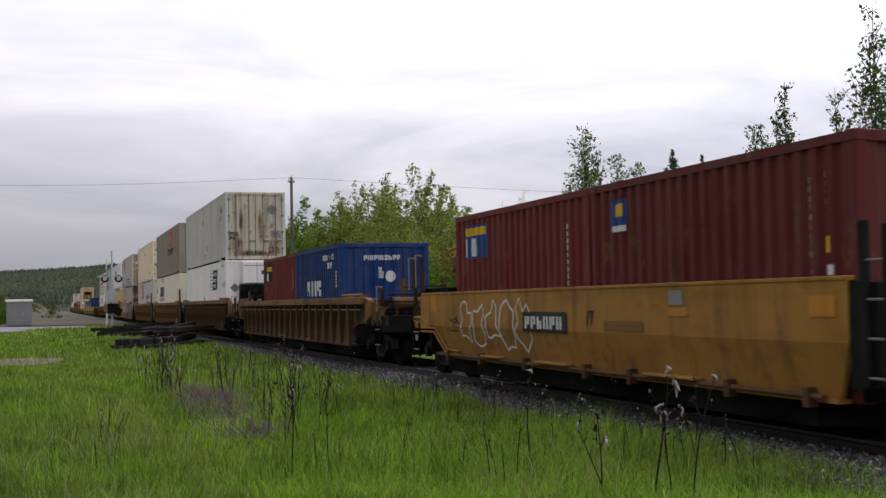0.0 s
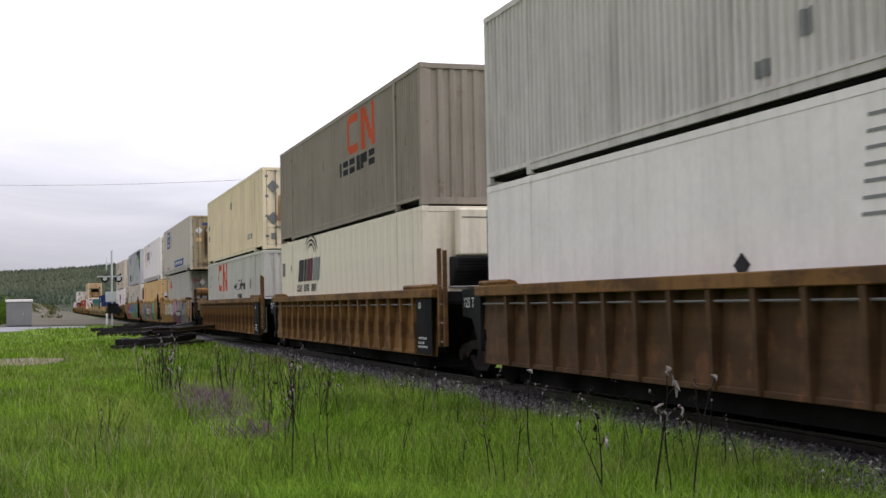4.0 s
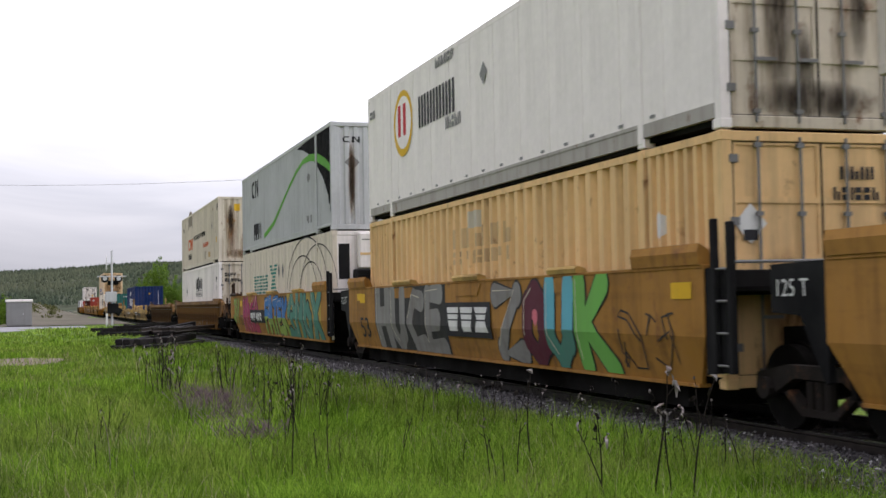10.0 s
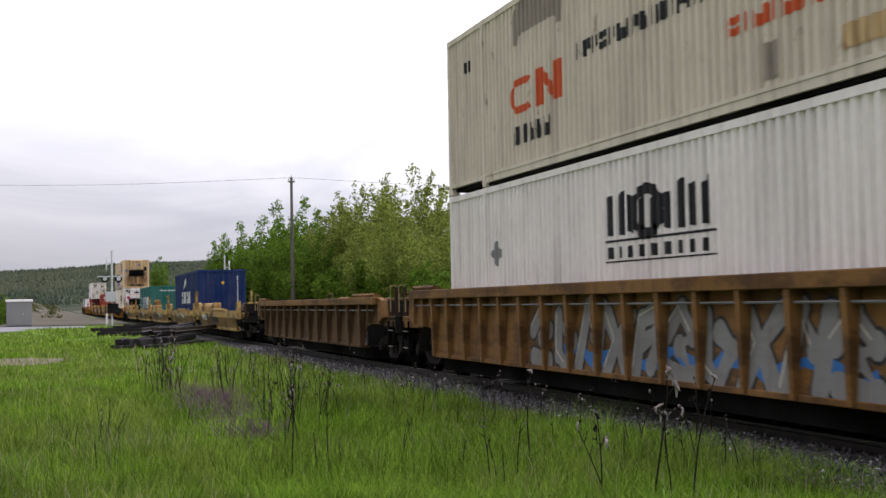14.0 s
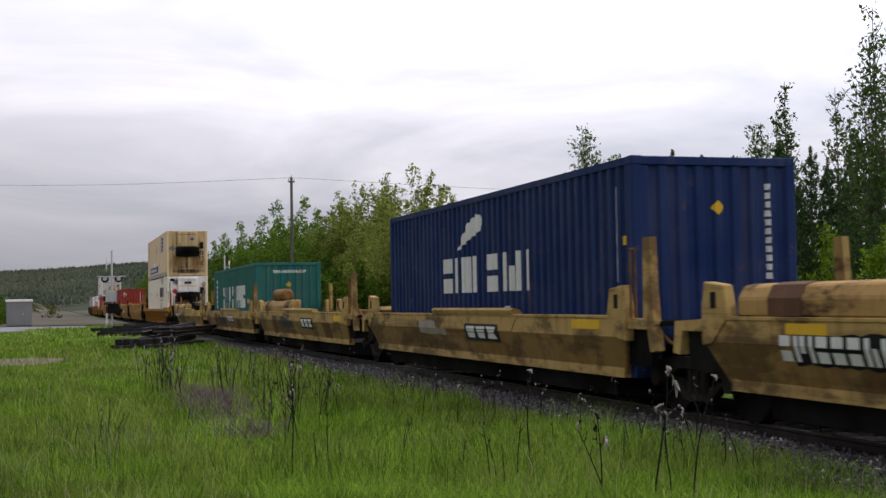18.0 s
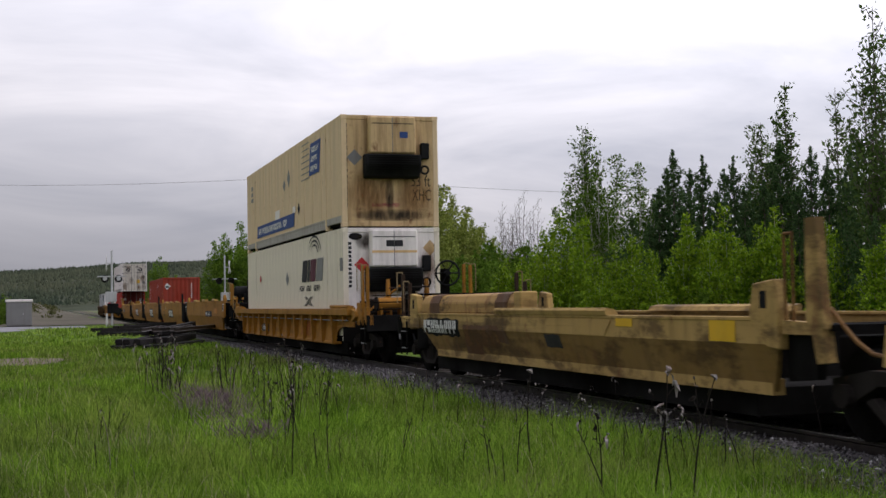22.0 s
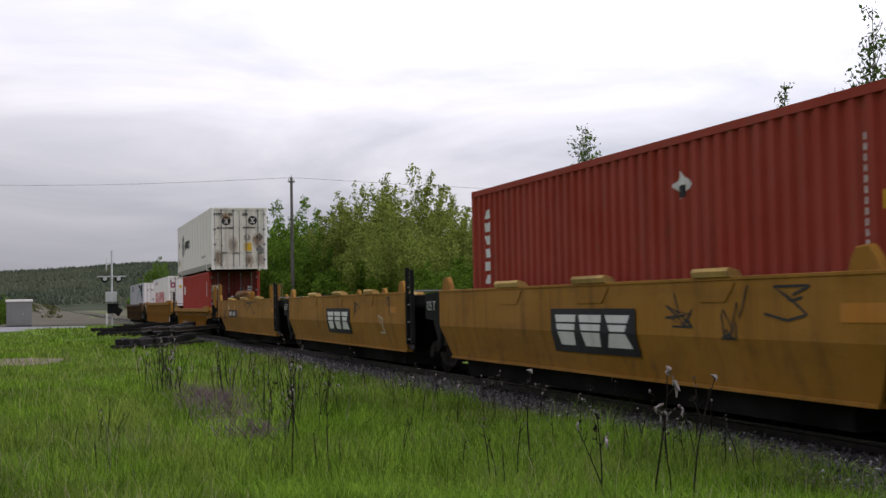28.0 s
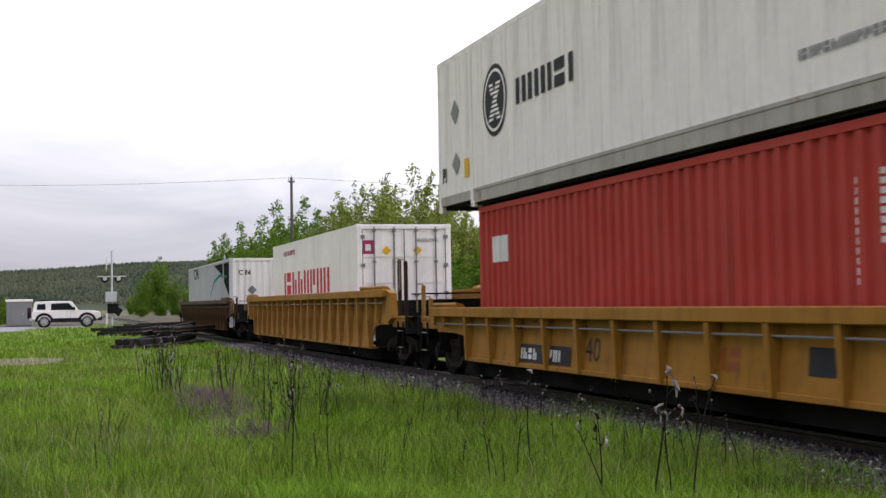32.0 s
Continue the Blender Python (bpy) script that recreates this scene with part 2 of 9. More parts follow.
M["pole_wood"] = simple("grey_pole_wood", [(0.3, (0.07, 0.06, 0.055)), (0.7, (0.17, 0.155, 0.14))], 9, stretch=(4, 4, 0.3))
M["rail"], nt_, b_ = surface("rail_steel", 0.45, 0.6)
nt_.links.new(ramp(nt_, grain(nt_, 5, 6), [(0.35, (0.018, 0.014, 0.012)), (0.65, (0.05, 0.038, 0.033))]), b_.inputs["Base Color"])
M["rail_top"], nt_, b_ = surface("polished_rail_head", 0.28, 1.0)
nt_.links.new(ramp(nt_, grain(nt_, 6, 4), [(0.3, (0.24, 0.23, 0.23)), (0.7, (0.42, 0.41, 0.41))]), b_.inputs["Base Color"])
M["galv"] = paint("galvanised_metal", (0.50, 0.51, 0.52), dirt=0.25, rough=0.45)


def stain_stuff(name, lo, hi, strength):
    """Soot or rust run down a door: solid in its middle, gone at its edges."""
    m, nt, b = surface(name, 0.9)
    nt.links.new(blend(nt, grain(nt, 6.0, 5), lo, hi), b.inputs["Base Color"])
    g = node(nt, "ShaderNodeTexCoord")
    at = node(nt, "ShaderNodeSeparateXYZ")
    nt.links.new(g.outputs["Generated"], at.inputs["Vector"])
    total = None
    for axis in ("X", "Z"):
        d = node(nt, "ShaderNodeMath", operation="SUBTRACT")
        nt.links.new(at.outputs[axis], d.inputs[0])
        d.inputs[1].default_value = 0.5
        q = node(nt, "ShaderNodeMath", operation="MULTIPLY")
        nt.links.new(d.outputs[0], q.inputs[0])
        nt.links.new(d.outputs[0], q.inputs[1])
        if total is None:
            total = q
        else:
            add = node(nt, "ShaderNodeMath", operation="ADD")
            nt.links.new(total.outputs[0], add.inputs[0])
            nt.links.new(q.outputs[0], add.inputs[1])
            total = add
    soft_ = node(nt, "ShaderNodeMapRange")
    soft_.inputs["From Min"].default_value, soft_.inputs["From Max"].default_value = 0.02, 0.24
    soft_.inputs["To Min"].default_value, soft_.inputs["To Max"].default_value = strength, 0.0
    nt.links.new(total.outputs[0], soft_.inputs["Value"])
    f = node(nt, "ShaderNodeMath", operation="MULTIPLY")
    nt.links.new(soft_.outputs["Result"], f.inputs[0])
    nt.links.new(ramp(nt, grain(nt, 3.0, 7, (2.4, 2.4, 0.5), 0.7), [(0.30, (0.2, 0.2, 0.2)), (0.62, (1, 1, 1))]), f.inputs[1])
    clear = node(nt, "ShaderNodeBsdfTransparent")
    mix = node(nt, "ShaderNodeMixShader")
    nt.links.new(f.outputs[0], mix.inputs["Fac"])
    nt.links.new(clear.outputs["BSDF"], mix.inputs[1])
    nt.links.new(b.outputs["BSDF"], mix.inputs[2])
    nt.links.new(mix.outputs["Shader"], nt.nodes["Material Output"].inputs["Surface"])
    return m


M["soot"] = stain_stuff("door_soot", (0.018, 0.014, 0.011), (0.06, 0.043, 0.03), 0.95)
M["rust_wash"] = stain_stuff("rust_wash", (0.13, 0.055, 0.018), (0.30, 0.15, 0.055), 0.75)


def leaf_stuff(name, lo, hi, sheen=0.5):
    """Leaves: a shade of its own for every leaf, and light that passes through."""
    m, nt, b = surface(name, 0.7)
    b.inputs["Specular IOR Level"].default_value = 0.03
    g = node(nt, "ShaderNodeNewGeometry")
    c = ramp(nt, g.outputs["Random Per Island"], [(0.0, lo), (1.0, hi)])
    big = grain(nt, 0.35, 3)
    c = blend(nt, 0.5, c, ramp(nt, big, [(0.3, (0.45, 0.45, 0.45)), (0.7, (1, 1, 1))]), "MULTIPLY")
    nt.links.new(c, b.inputs["Base Color"])
    tr = node(nt, "ShaderNodeBsdfTranslucent")
    nt.links.new(c, tr.inputs["Color"])
    mix = node(nt, "ShaderNodeMixShader")
    mix.inputs["Fac"].default_value = 0.3
    nt.links.new(b.outputs["BSDF"], mix.inputs[1])
    nt.links.new(tr.outputs["BSDF"], mix.inputs[2])
    nt.links.new(mix.outputs["Shader"], nt.nodes["Material Output"].inputs["Surface"])
    return m


def meadow_stuff(name, lo, hi):
    """Grass: fresh, olive and withered stretches, a shade of its own for every blade."""
    m, nt, b = surface(name, 0.75)
    b.inputs["Specular IOR Level"].default_value = 0.06
    g = node(nt, "ShaderNodeNewGeometry")
    c = ramp(nt, g.outputs["Random Per Island"], [(0.0, lo), (1.0, hi)])
    olive = ramp(nt, g.outputs["Random Per Island"], [(0.0, (0.10, 0.15, 0.020)), (1.0, (0.44, 0.55, 0.11))])
    brown = ramp(nt, g.outputs["Random Per Island"], [(0.0, (0.07, 0.06, 0.025)), (1.0, (0.34, 0.30, 0.15))])
    c = blend(nt, ramp(nt, grain(nt, 0.42, 4), [(0.42, (0, 0, 0)), (0.62, (0.9, 0.9, 0.9))]), c, olive)
    c = blend(nt, ramp(nt, grain(nt, 0.9, 5, (1, 0.6, 1)), [(0.56, (0, 0, 0)), (0.70, (0.85, 0.85, 0.85))]), c, brown)
    c = blend(nt, 1.0, c, ramp(nt, grain(nt, 0.75, 5), [(0.32, (0.45, 0.5, 0.45)), (0.6, (1, 1, 1))]), "MULTIPLY")
    c = blend(nt, 0.8, c, ramp(nt, grain(nt, 2.6, 4), [(0.3, (0.5, 0.5, 0.5)), (0.65, (1, 1, 1))]), "MULTIPLY")
    nt.links.new(c, b.inputs["Base Color"])
    tr = node(nt, "ShaderNodeBsdfTranslucent")
    nt.links.new(c, tr.inputs["Color"])
    mix = node(nt, "ShaderNodeMixShader")
    mix.inputs["Fac"].default_value = 0.3
    nt.links.new(b.outputs["BSDF"], mix.inputs[1])
    nt.links.new(tr.outputs["BSDF"], mix.inputs[2])
    nt.links.new(mix.outputs["Shader"], nt.nodes["Material Output"].inputs["Surface"])
    return m


M["leaf_birch"] = leaf_stuff("birch_leaves", (0.075, 0.165, 0.008), (0.33, 0.49, 0.036))
M["leaf_ash"] = leaf_stuff("ash_leaves", (0.05, 0.12, 0.010), (0.20, 0.32, 0.04))
M["leaf_willow"] = leaf_stuff("willow_leaves", (0.125, 0.170, 0.028), (0.36, 0.41, 0.095))
M["leaf_poplar"] = leaf_stuff("poplar_leaves", (0.04, 0.09, 0.010), (0.145, 0.235, 0.036))
M["leaf_spire"] = leaf_stuff("dark_poplar_leaves", (0.04, 0.075, 0.02), (0.13, 0.20, 0.055))
M["needles"] = leaf_stuff("pine_needles", (0.032, 0.075, 0.028), (0.115, 0.19, 0.070))
M["leaf_dark"] = leaf_stuff("shrub_leaves", (0.05, 0.105, 0.010), (0.16, 0.26, 0.032))
M["blade"] = meadow_stuff("grass_blades", (0.055, 0.138, 0.009), (0.37, 0.585, 0.058))
M["blade_fresh"] = leaf_stuff("fresh_grass", (0.07, 0.175, 0.012), (0.42, 0.66, 0.075))
M["blade_dry"] = leaf_stuff("dry_grass", (0.20, 0.18, 0.09), (0.50, 0.45, 0.28))
M["weed"] = simple("dead_weed", [(0.3, (0.007, 0.006, 0.006)), (0.7, (0.032, 0.024, 0.020))], 20)
M["seed"] = simple("weed_seed_head", [(0.3, (0.10, 0.085, 0.085)), (0.7, (0.42, 0.38, 0.36))], 25)
M["turf"] = simple("turf", [(0.28, (0.045, 0.085, 0.018)), (0.5, (0.10, 0.19, 0.03)), (0.75, (0.19, 0.29, 0.06))], 2.2, bump=0.7, dist=0.08)

# ---- mesh tools ----
def part(name, bm, material, parent=None, label="", smooth=False):
    me = bpy.data.meshes.new(name)
    bmesh.ops.recalc_face_normals(bm, faces=bm.faces)
    bm.to_mesh(me)
    bm.free()
    me.materials.append(M[material] if isinstance(material, str) else material)
    if smooth:
        for f in me.polygons:
            f.use_smooth = True
    ob = new(name, me)
    if parent is not None:
        ob.parent = parent
    if label:
        ob["label"] = label
    return ob


def again(ob, parent, y=0.0, x=0.0, z=0.0, name=None):
    """Another part on the same mesh, moved."""
    o = new(name or ob.name.split(".")[0], ob.data)
    o.parent = parent
    o.location = (x, y, z)
    return o


def box(bm, x0, x1, y0, y1, z0, z1):
    v = [bm.verts.new((x, y, z)) for x in (x0, x1) for y in (y0, y1) for z in (z0, z1)]
    for f in ((0, 1, 3, 2), (4, 6, 7, 5), (0, 4, 5, 1), (2, 3, 7, 6), (0, 2, 6, 4), (1, 5, 7, 3)):
        bm.faces.new([v[i] for i in f])
    return bm


def boxes(*rows):
    bm = bmesh.new()
    for r in rows:
        box(bm, *r)
    return bm


def soft(bm, width=0.015):
    bmesh.ops.bevel(bm, geom=bm.edges[:], offset=width, segments=1, affect="EDGES", profile=0.5)
    return bm


def prism(bm, outline, a0, a1, axis="x"):
    """A solid from an outline in the other two axes (x: y,z; y: x,z; z: x,y)."""
    def at(p, a):
        return {"x": (a, p[0], p[1]), "y": (p[0], a, p[1]), "z": (p[0], p[1], a)}[axis]
    lo = [bm.verts.new(at(p, a0)) for p in outline]
    hi = [bm.verts.new(at(p, a1)) for p in outline]
    n = len(outline)
    bm.faces.new(lo)
    bm.faces.new(hi[::-1])
    for i in range(n):
        bm.faces.new((lo[i], lo[(i + 1) % n], hi[(i + 1) % n], hi[i]))
    return bm


def rod(bm, a, b, r, n=8, r2=None):
    a, b = Vector(a), Vector(b)
    q = (b - a).to_track_quat("Z", "Y")
    r2 = r if r2 is None else r2
    ring = [Vector((math.cos(2 * math.pi * i / n), math.sin(2 * math.pi * i / n), 0)) for i in range(n)]
    lo = [bm.verts.new(a + q @ (p * r)) for p in ring]
    hi = [bm.verts.new(b + q @ (p * r2)) for p in ring]
    bm.faces.new(lo[::-1])
    bm.faces.new(hi)
    for i in range(n):
        bm.faces.new((lo[i], lo[(i + 1) % n], hi[(i + 1) % n], hi[i]))
    return bm


def hoop(bm, centre, r, thick, axis="y", n=18, m=6):
    """A ring, as of a hand wheel."""
    rows = []
    for i in range(n):
        a = 2 * math.pi * i / n
        row = []
        for j in range(m):
            b = 2 * math.pi * j / m
            d = r + thick * math.cos(b)
            p = {"y": (d * math.cos(a), thick * math.sin(b), d * math.sin(a)), "x": (thick * math.sin(b), d * math.cos(a), d * math.sin(a)),
                 "z": (d * math.cos(a), d * math.sin(a), thick * math.sin(b))}[axis]
            row.append(bm.verts.new(Vector(centre) + Vector(p)))
        rows.append(row)
    for i in range(n):
        for j in range(m):
            bm.faces.new((rows[i][j], rows[(i + 1) % n][j], rows[(i + 1) % n][(j + 1) % m], rows[i][(j + 1) % m]))
    return bm


def thing(name, m, label, category, group="", kind=""):
    e = new(name)
    e.matrix_world = m
    e.empty_display_size = 0.2
    return tagged(e, label, category, group, kind)


# ---- marks: flat shapes that lie on a wall and follow its corrugation ----
_words = {}


def word(text, size):
    """The faces of a word in the built-in font, as outlines at z up."""
    key = text
    if key not in _words:
        cu = bpy.data.curves.new("word", "FONT")
        cu.body = text
        cu.resolution_u = 2
        ob = bpy.data.objects.new("word", cu)
        me = bpy.data.meshes.new_from_object(ob)
        _words[key] = ([tuple(v.co) for v in me.vertices], [tuple(p.vertices) for p in me.polygons])
        bpy.data.objects.remove(ob)
        bpy.data.meshes.remove(me)
    vs, fs = _words[key]
    return [[(vs[i][0] * size, vs[i][1] * size) for i in f] for f in fs]


BARS = {"a": ((0, 0, .36, 1), (.64, 0, 1, 1)), "b": ((0, 0, .92, .42), (0, .58, .92, 1)), "c": ((0, 0, 1, 1),), "d": ((0, 0, .36, 1), (.52, .34, .96, 1)), "e": ((0, 0, .38, 1), (.56, 0, .94, .64))}


def blocks(count, h, w, gap, slant=0.0, skip=(), seed=1):
    """A row of plain bars of a lettering's size, pace and weight; count may spell out the bars."""
    rnd = random.Random(seed)
    res, x = [], 0.0
    for i in range(len(count) if isinstance(count, str) else count):
        kind = count[i] if isinstance(count, str) else rnd.choice("aabccdde")
        ww = w * (0.36 if kind == "c" else 0.55 if kind == " " else 1.0)
        if i not in skip and kind != " ":
            for x0, z0, x1, z1 in BARS[kind]:
                res.append([(x + ww * p + slant * h * q, h * q) for p, q in ((x0, z0), (x1, z0), (x1, z1), (x0, z1))])
        x += ww + gap
    return res


def solid(w, h, slant=0.0):
    return [[(0, 0), (w, 0), (w + slant * h, h), (slant * h, h)]]


def diamond(r):
    return [[(-r, 0), (0, -r), (r, 0), (0, r)]]


def ribbon(points, width):
    """A stroke of even width along points."""
    res = []
    pts = [Vector(p) for p in points]
    offs = []
    for i, p in enumerate(pts):
        d = (pts[min(i + 1, len(pts) - 1)] - pts[max(i - 1, 0)]).normalized()
        w = width[i] if isinstance(width, (list, tuple)) else width
        offs.append(Vector((-d.y, d.x)) * w / 2)
    for i in range(len(pts) - 1):
        res.append([tuple(pts[i] - offs[i]), tuple(pts[i + 1] - offs[i + 1]), tuple(pts[i + 1] + offs[i + 1]), tuple(pts[i] + offs[i])])
    return res


def disc(r, n=20, squash=1.0):
    return [[(r * math.cos(2 * math.pi * i / n), r * squash * math.sin(2 * math.pi * i / n)) for i in range(n)]]


def mark(owner, name, shapes, material, at, plane=None, face="side", lift=0.005, cuts=(), depth=None, label=""):
    """Lay flat shapes on the side towards -x (read towards -y) or on the end towards -y (read towards +x)."""
    bm = bmesh.new()
    for s in shapes:
        vs = [bm.verts.new((0, at[0] - p[0], at[1] + p[1]) if face == "side" else (at[0] + p[0], 0, at[1] + p[1])) for p in s]
        if len(vs) > 2:
            bm.faces.new(vs)
    ax = 1 if face == "side" else 0
    if depth is not None:
        lo, hi = min(v.co[ax] for v in bm.verts), max(v.co[ax] for v in bm.verts)
        for c in cuts:
            if lo < c < hi:
                bmesh.ops.bisect_plane(bm, geom=bm.verts[:] + bm.edges[:] + bm.faces[:], plane_co=(c if ax == 0 else 0, c if ax == 1 else 0, 0),
                                       plane_no=(1 if ax == 0 else 0, 1 if ax == 1 else 0, 0))
    for v in bm.verts:
        d = plane - lift + (depth(v.co[ax]) if depth is not None else 0.0)
        if face == "side":
            v.co.x = d
        else:
            v.co.y = d
    me = bpy.data.meshes.new(name)
    bm.to_mesh(me)
    bm.free()
    me.materials.append(M[material])
    ob = new(name, me)
    ob.parent = owner
    if label:
        ob["label"] = label
    return ob

# ---- ground, track, road ----
GROUND = -0.22


def lay(y):
    """Height of the open ground along the line; it climbs to the road."""
    t = min(1.0, max(0.0, (y - 45.0) / 40.0))
    return GROUND + 0.40 * t * t * (3 - 2 * t)


def land(x, y):
    base = lay(y)
    if 5.0 < x < 12.2:
        return base if base < GROUND + 0.001 else min(base, GROUND + 0.05) if 6.0 < x < 11.2 else base
    d = math.hypot(x, y)
    bumps = 0.035 * noise.noise((x * 0.35, y * 0.35, 0.0)) + 0.02 * noise.noise((x * 1.1, y * 1.1, 3.0))
    return base + bumps * min(1.0, max(0.0, abs(y - 90.0) - 11.0) / 6.0)


def ground_sheet():
    xs = sorted(set([-2500, -1200, -600, -300, -150, -90, -60, -45] + [-30 + 1.0 * i for i in range(48)] + [20, 26, 34, 45, 70, 110, 200, 400, 900, 1800, 3000]))
    ys = sorted(set([-600, -200, -80, -30, -10] + [0.0 + 1.5 * i for i in range(90)] + [140, 160, 190, 240, 320, 450, 700, 1100, 1800, 3000]))
    grid = [[(x, y, land(x, y)) for x in xs] for y in ys]
    verts = [p for row in grid for p in row]
    w = len(xs)
    faces = [(j * w + i, j * w + i + 1, (j + 1) * w + i + 1, (j + 1) * w + i) for j in range(len(ys) - 1) for i in range(w - 1)]
    me = bpy.data.meshes.new("ground")
    me.from_pydata(verts, [], faces)
    for f in me.polygons:
        f.use_smooth = True
    m, nt, b = surface("meadow", 0.95)
    c = node(nt, "ShaderNodeTexCoord")
    blades = grain(nt, 9.0, 8, (1, 1, 1), 0.75)
    tufts = grain(nt, 0.55, 5)
    wide = grain(nt, 0.09, 3)
    green = blend(nt, ramp(nt, blades, [(0.3, (0, 0, 0)), (0.7, (1, 1, 1))]), (0.045, 0.10, 0.006), (0.15, 0.25, 0.02))
    pale = blend(nt, blades, (0.13, 0.17, 0.025), (0.23, 0.26, 0.05))
    col = blend(nt, ramp(nt, tufts, [(0.5, (0, 0, 0)), (0.75, (0.7, 0.7, 0.7))]), green, pale)
    col = blend(nt, ramp(nt, wide, [(0.56, (0, 0, 0)), (0.66, (0.5, 0.5, 0.5))]), col, (0.10, 0.10, 0.045))
    nt.links.new(col, b.inputs["Base Color"])
    relief(nt, b, blades, 1.0, 0.12)
    me.materials.append(m)
    return tagged(new("ground", me), "wide green meadow with rough spring grass", "ground", kind="structure")


ground_sheet()


def track():
    # the bed of broken stone
    bm = bmesh.new()
    rnd = random.Random(3)
    xs = [6.1, 6.35, 6.65, 6.95, 7.25, 7.5, 7.73, 8.1, 8.45, 8.8, 9.17, 9.5, 9.8, 10.2, 10.6, 11.0]
    zs = [-0.30, -0.235, -0.19, -0.15, -0.12, -0.11, -0.17, -0.17, -0.17, -0.17, -0.17, -0.17, -0.185, -0.23, -0.28, -0.32]
    ys = [-60 + 0.45 * i for i in range(310)] + [80 + 3 * i for i in range(160)] + [580, 700, 900, 1300, 2000]
    rows = [[bm.verts.new((x + rnd.uniform(-0.08, 0.08), y, z + rnd.uniform(-0.018, 0.018))) for x, z in zip(xs, zs)] for y in ys]
    for r, q in zip(rows, rows[1:]):
        for i in range(len(xs) - 1):
            bm.faces.new((r[i], r[i + 1], q[i + 1], q[i]))
    tagged(part("ballast_bed", bm, "ballast", None, smooth=True), "grey crushed-stone ballast under the railway track", "ballast", kind="structure")
    # rails
    for x in (XC - 0.7525, XC + 0.7525):
        e = thing("rail", Matrix.Identity(4), "worn steel rail with a polished head", "rail", "rails", "structure")
        bm = bmesh.new()
        prism(bm, [(x - 0.07, -0.165), (x + 0.07, -0.165), (x + 0.065, -0.15), (x + 0.012, -0.135), (x + 0.010, -0.045), (x + 0.034, -0.030), (x + 0.034, -0.003), (x - 0.034, -0.003),
                   (x - 0.034, -0.030), (x - 0.010, -0.045), (x - 0.012, -0.135), (x - 0.065, -0.15)], -60, 1500, "y")
        part("rail_web", bm, "rail", e)
        part("rail_head", boxes((x - 0.026, x + 0.026, -60, 1500, -0.003, 0.0005)), "rail_top", e)
    # ties
    t = part("tie", soft(boxes((XC - 1.3, XC + 1.3, -0.11, 0.11, -0.34, -0.150)), 0.01), "tie", None)
    t.location.y = -10.0
    tagged(t, "dark weathered wooden railway tie under the rails", "railway tie", "ties of the track", "structure")
    for i in range(1, 150):
        o = new("tie", t.data)
        o.location = (rnd.uniform(-0.04, 0.04), -10.0 + i * 0.53 + rnd.uniform(-0.03, 0.03), 0)
        o.rotation_euler.z = rnd.uniform(-0.015, 0.015)
        tagged(o, "dark weathered wooden railway tie under the rails", "railway tie", "ties of the track", "structure")
    bm = bmesh.new()
    for i in range(700):
        y = 69.5 + i * 0.53
        box(bm, XC - 1.3, XC + 1.3, y - 0.11, y + 0.11, -0.34, -0.152)
    tagged(part("far_ties", bm, "tie", None), "row of wooden ties farther along the track", "railway tie", kind="stuff")


track()


def crossing_road():
    bm = bmesh.new()
    ys = (84.5, 86, 90, 94, 95.5)
    pts = [(-60, 0.20), (-30, 0.20), (-12, 0.20), (-4, 0.20), (2, 0.16), (5.5, 0.05), (7.2, 0.0), (9.7, 0.0), (11.5, 0.04), (16, 0.10), (30, 0.2), (60, 0.2)]
    rows = [[bm.verts.new((x, y, z + 0.03 + (-0.05 if y in (84.5, 95.5) else 0.0))) for y in ys] for x, z in pts]
    for r, q in zip(rows, rows[1:]):
        for i in range(4):
            bm.faces.new((r[i], r[i + 1], q[i + 1], q[i]))
    tagged(part("road", bm, "asphalt", None), "pale grey asphalt road over the level crossing", "road", kind="structure")


crossing_road()


def patches():
    """The gravel apron that runs off the road, and worn ground in the meadow."""
    def sheet_of(name, material, cx, cy, rx, ry, z, seed, label, cat):
        rnd = random.Random(seed)
        bm = bmesh.new()
        n = 40
        ring = []
        for i in range(n):
            a = 2 * math.pi * i / n
            k = 1 + 0.22 * noise.noise((math.cos(a) * 1.7, math.sin(a) * 1.7, seed))
            x, y = cx + rx * k * math.cos(a), cy + ry * k * math.sin(a)
            ring.append(bm.verts.new((x, y, land(x, y) + z)))
        mid = bm.verts.new((cx, cy, land(cx, cy) + z))
        for i in range(n):
            bm.faces.new((mid, ring[i], ring[(i + 1) % n]))
        tagged(part(name, bm, material, None), label, cat, kind="structure")
    sheet_of("gravel_apron", "asphalt", -14.5, 79.5, 13.6, 10.5, 0.03, 1, "pale grey gravel apron beside the road", "gravel")
    sheet_of("worn_path", "dirt", -1.0, 42.0, 1.5, 2.6, 0.02, 2, "bare worn dirt in the meadow", "dirt")
    sheet_of("worn_patch", "dirt", -2.6, 20.0, 1.4, 2.0, 0.02, 3, "bare worn dirt in the meadow", "dirt")


patches()

# ---- containers ----

def waves(y0, y1, period, depth, flat=0.36):
    """Break points and depths of a corrugated sheet."""
    n = max(1, round((y1 - y0) / period))
    p = (y1 - y0) / n
    pts = []
    for i in range(n):
        a = y0 + i * p
        pts += [(a + p * 0.0, 0.0), (a + p * flat, 0.0), (a + p * 0.5, depth), (a + p * (0.5 + flat), depth)]
    pts.append((y1, 0.0))
    return pts


def depth_of(pts):
    ys, ds = [p[0] for p in pts], [p[1] for p in pts]
    return lambda y: float(np.interp(y, ys, ds))


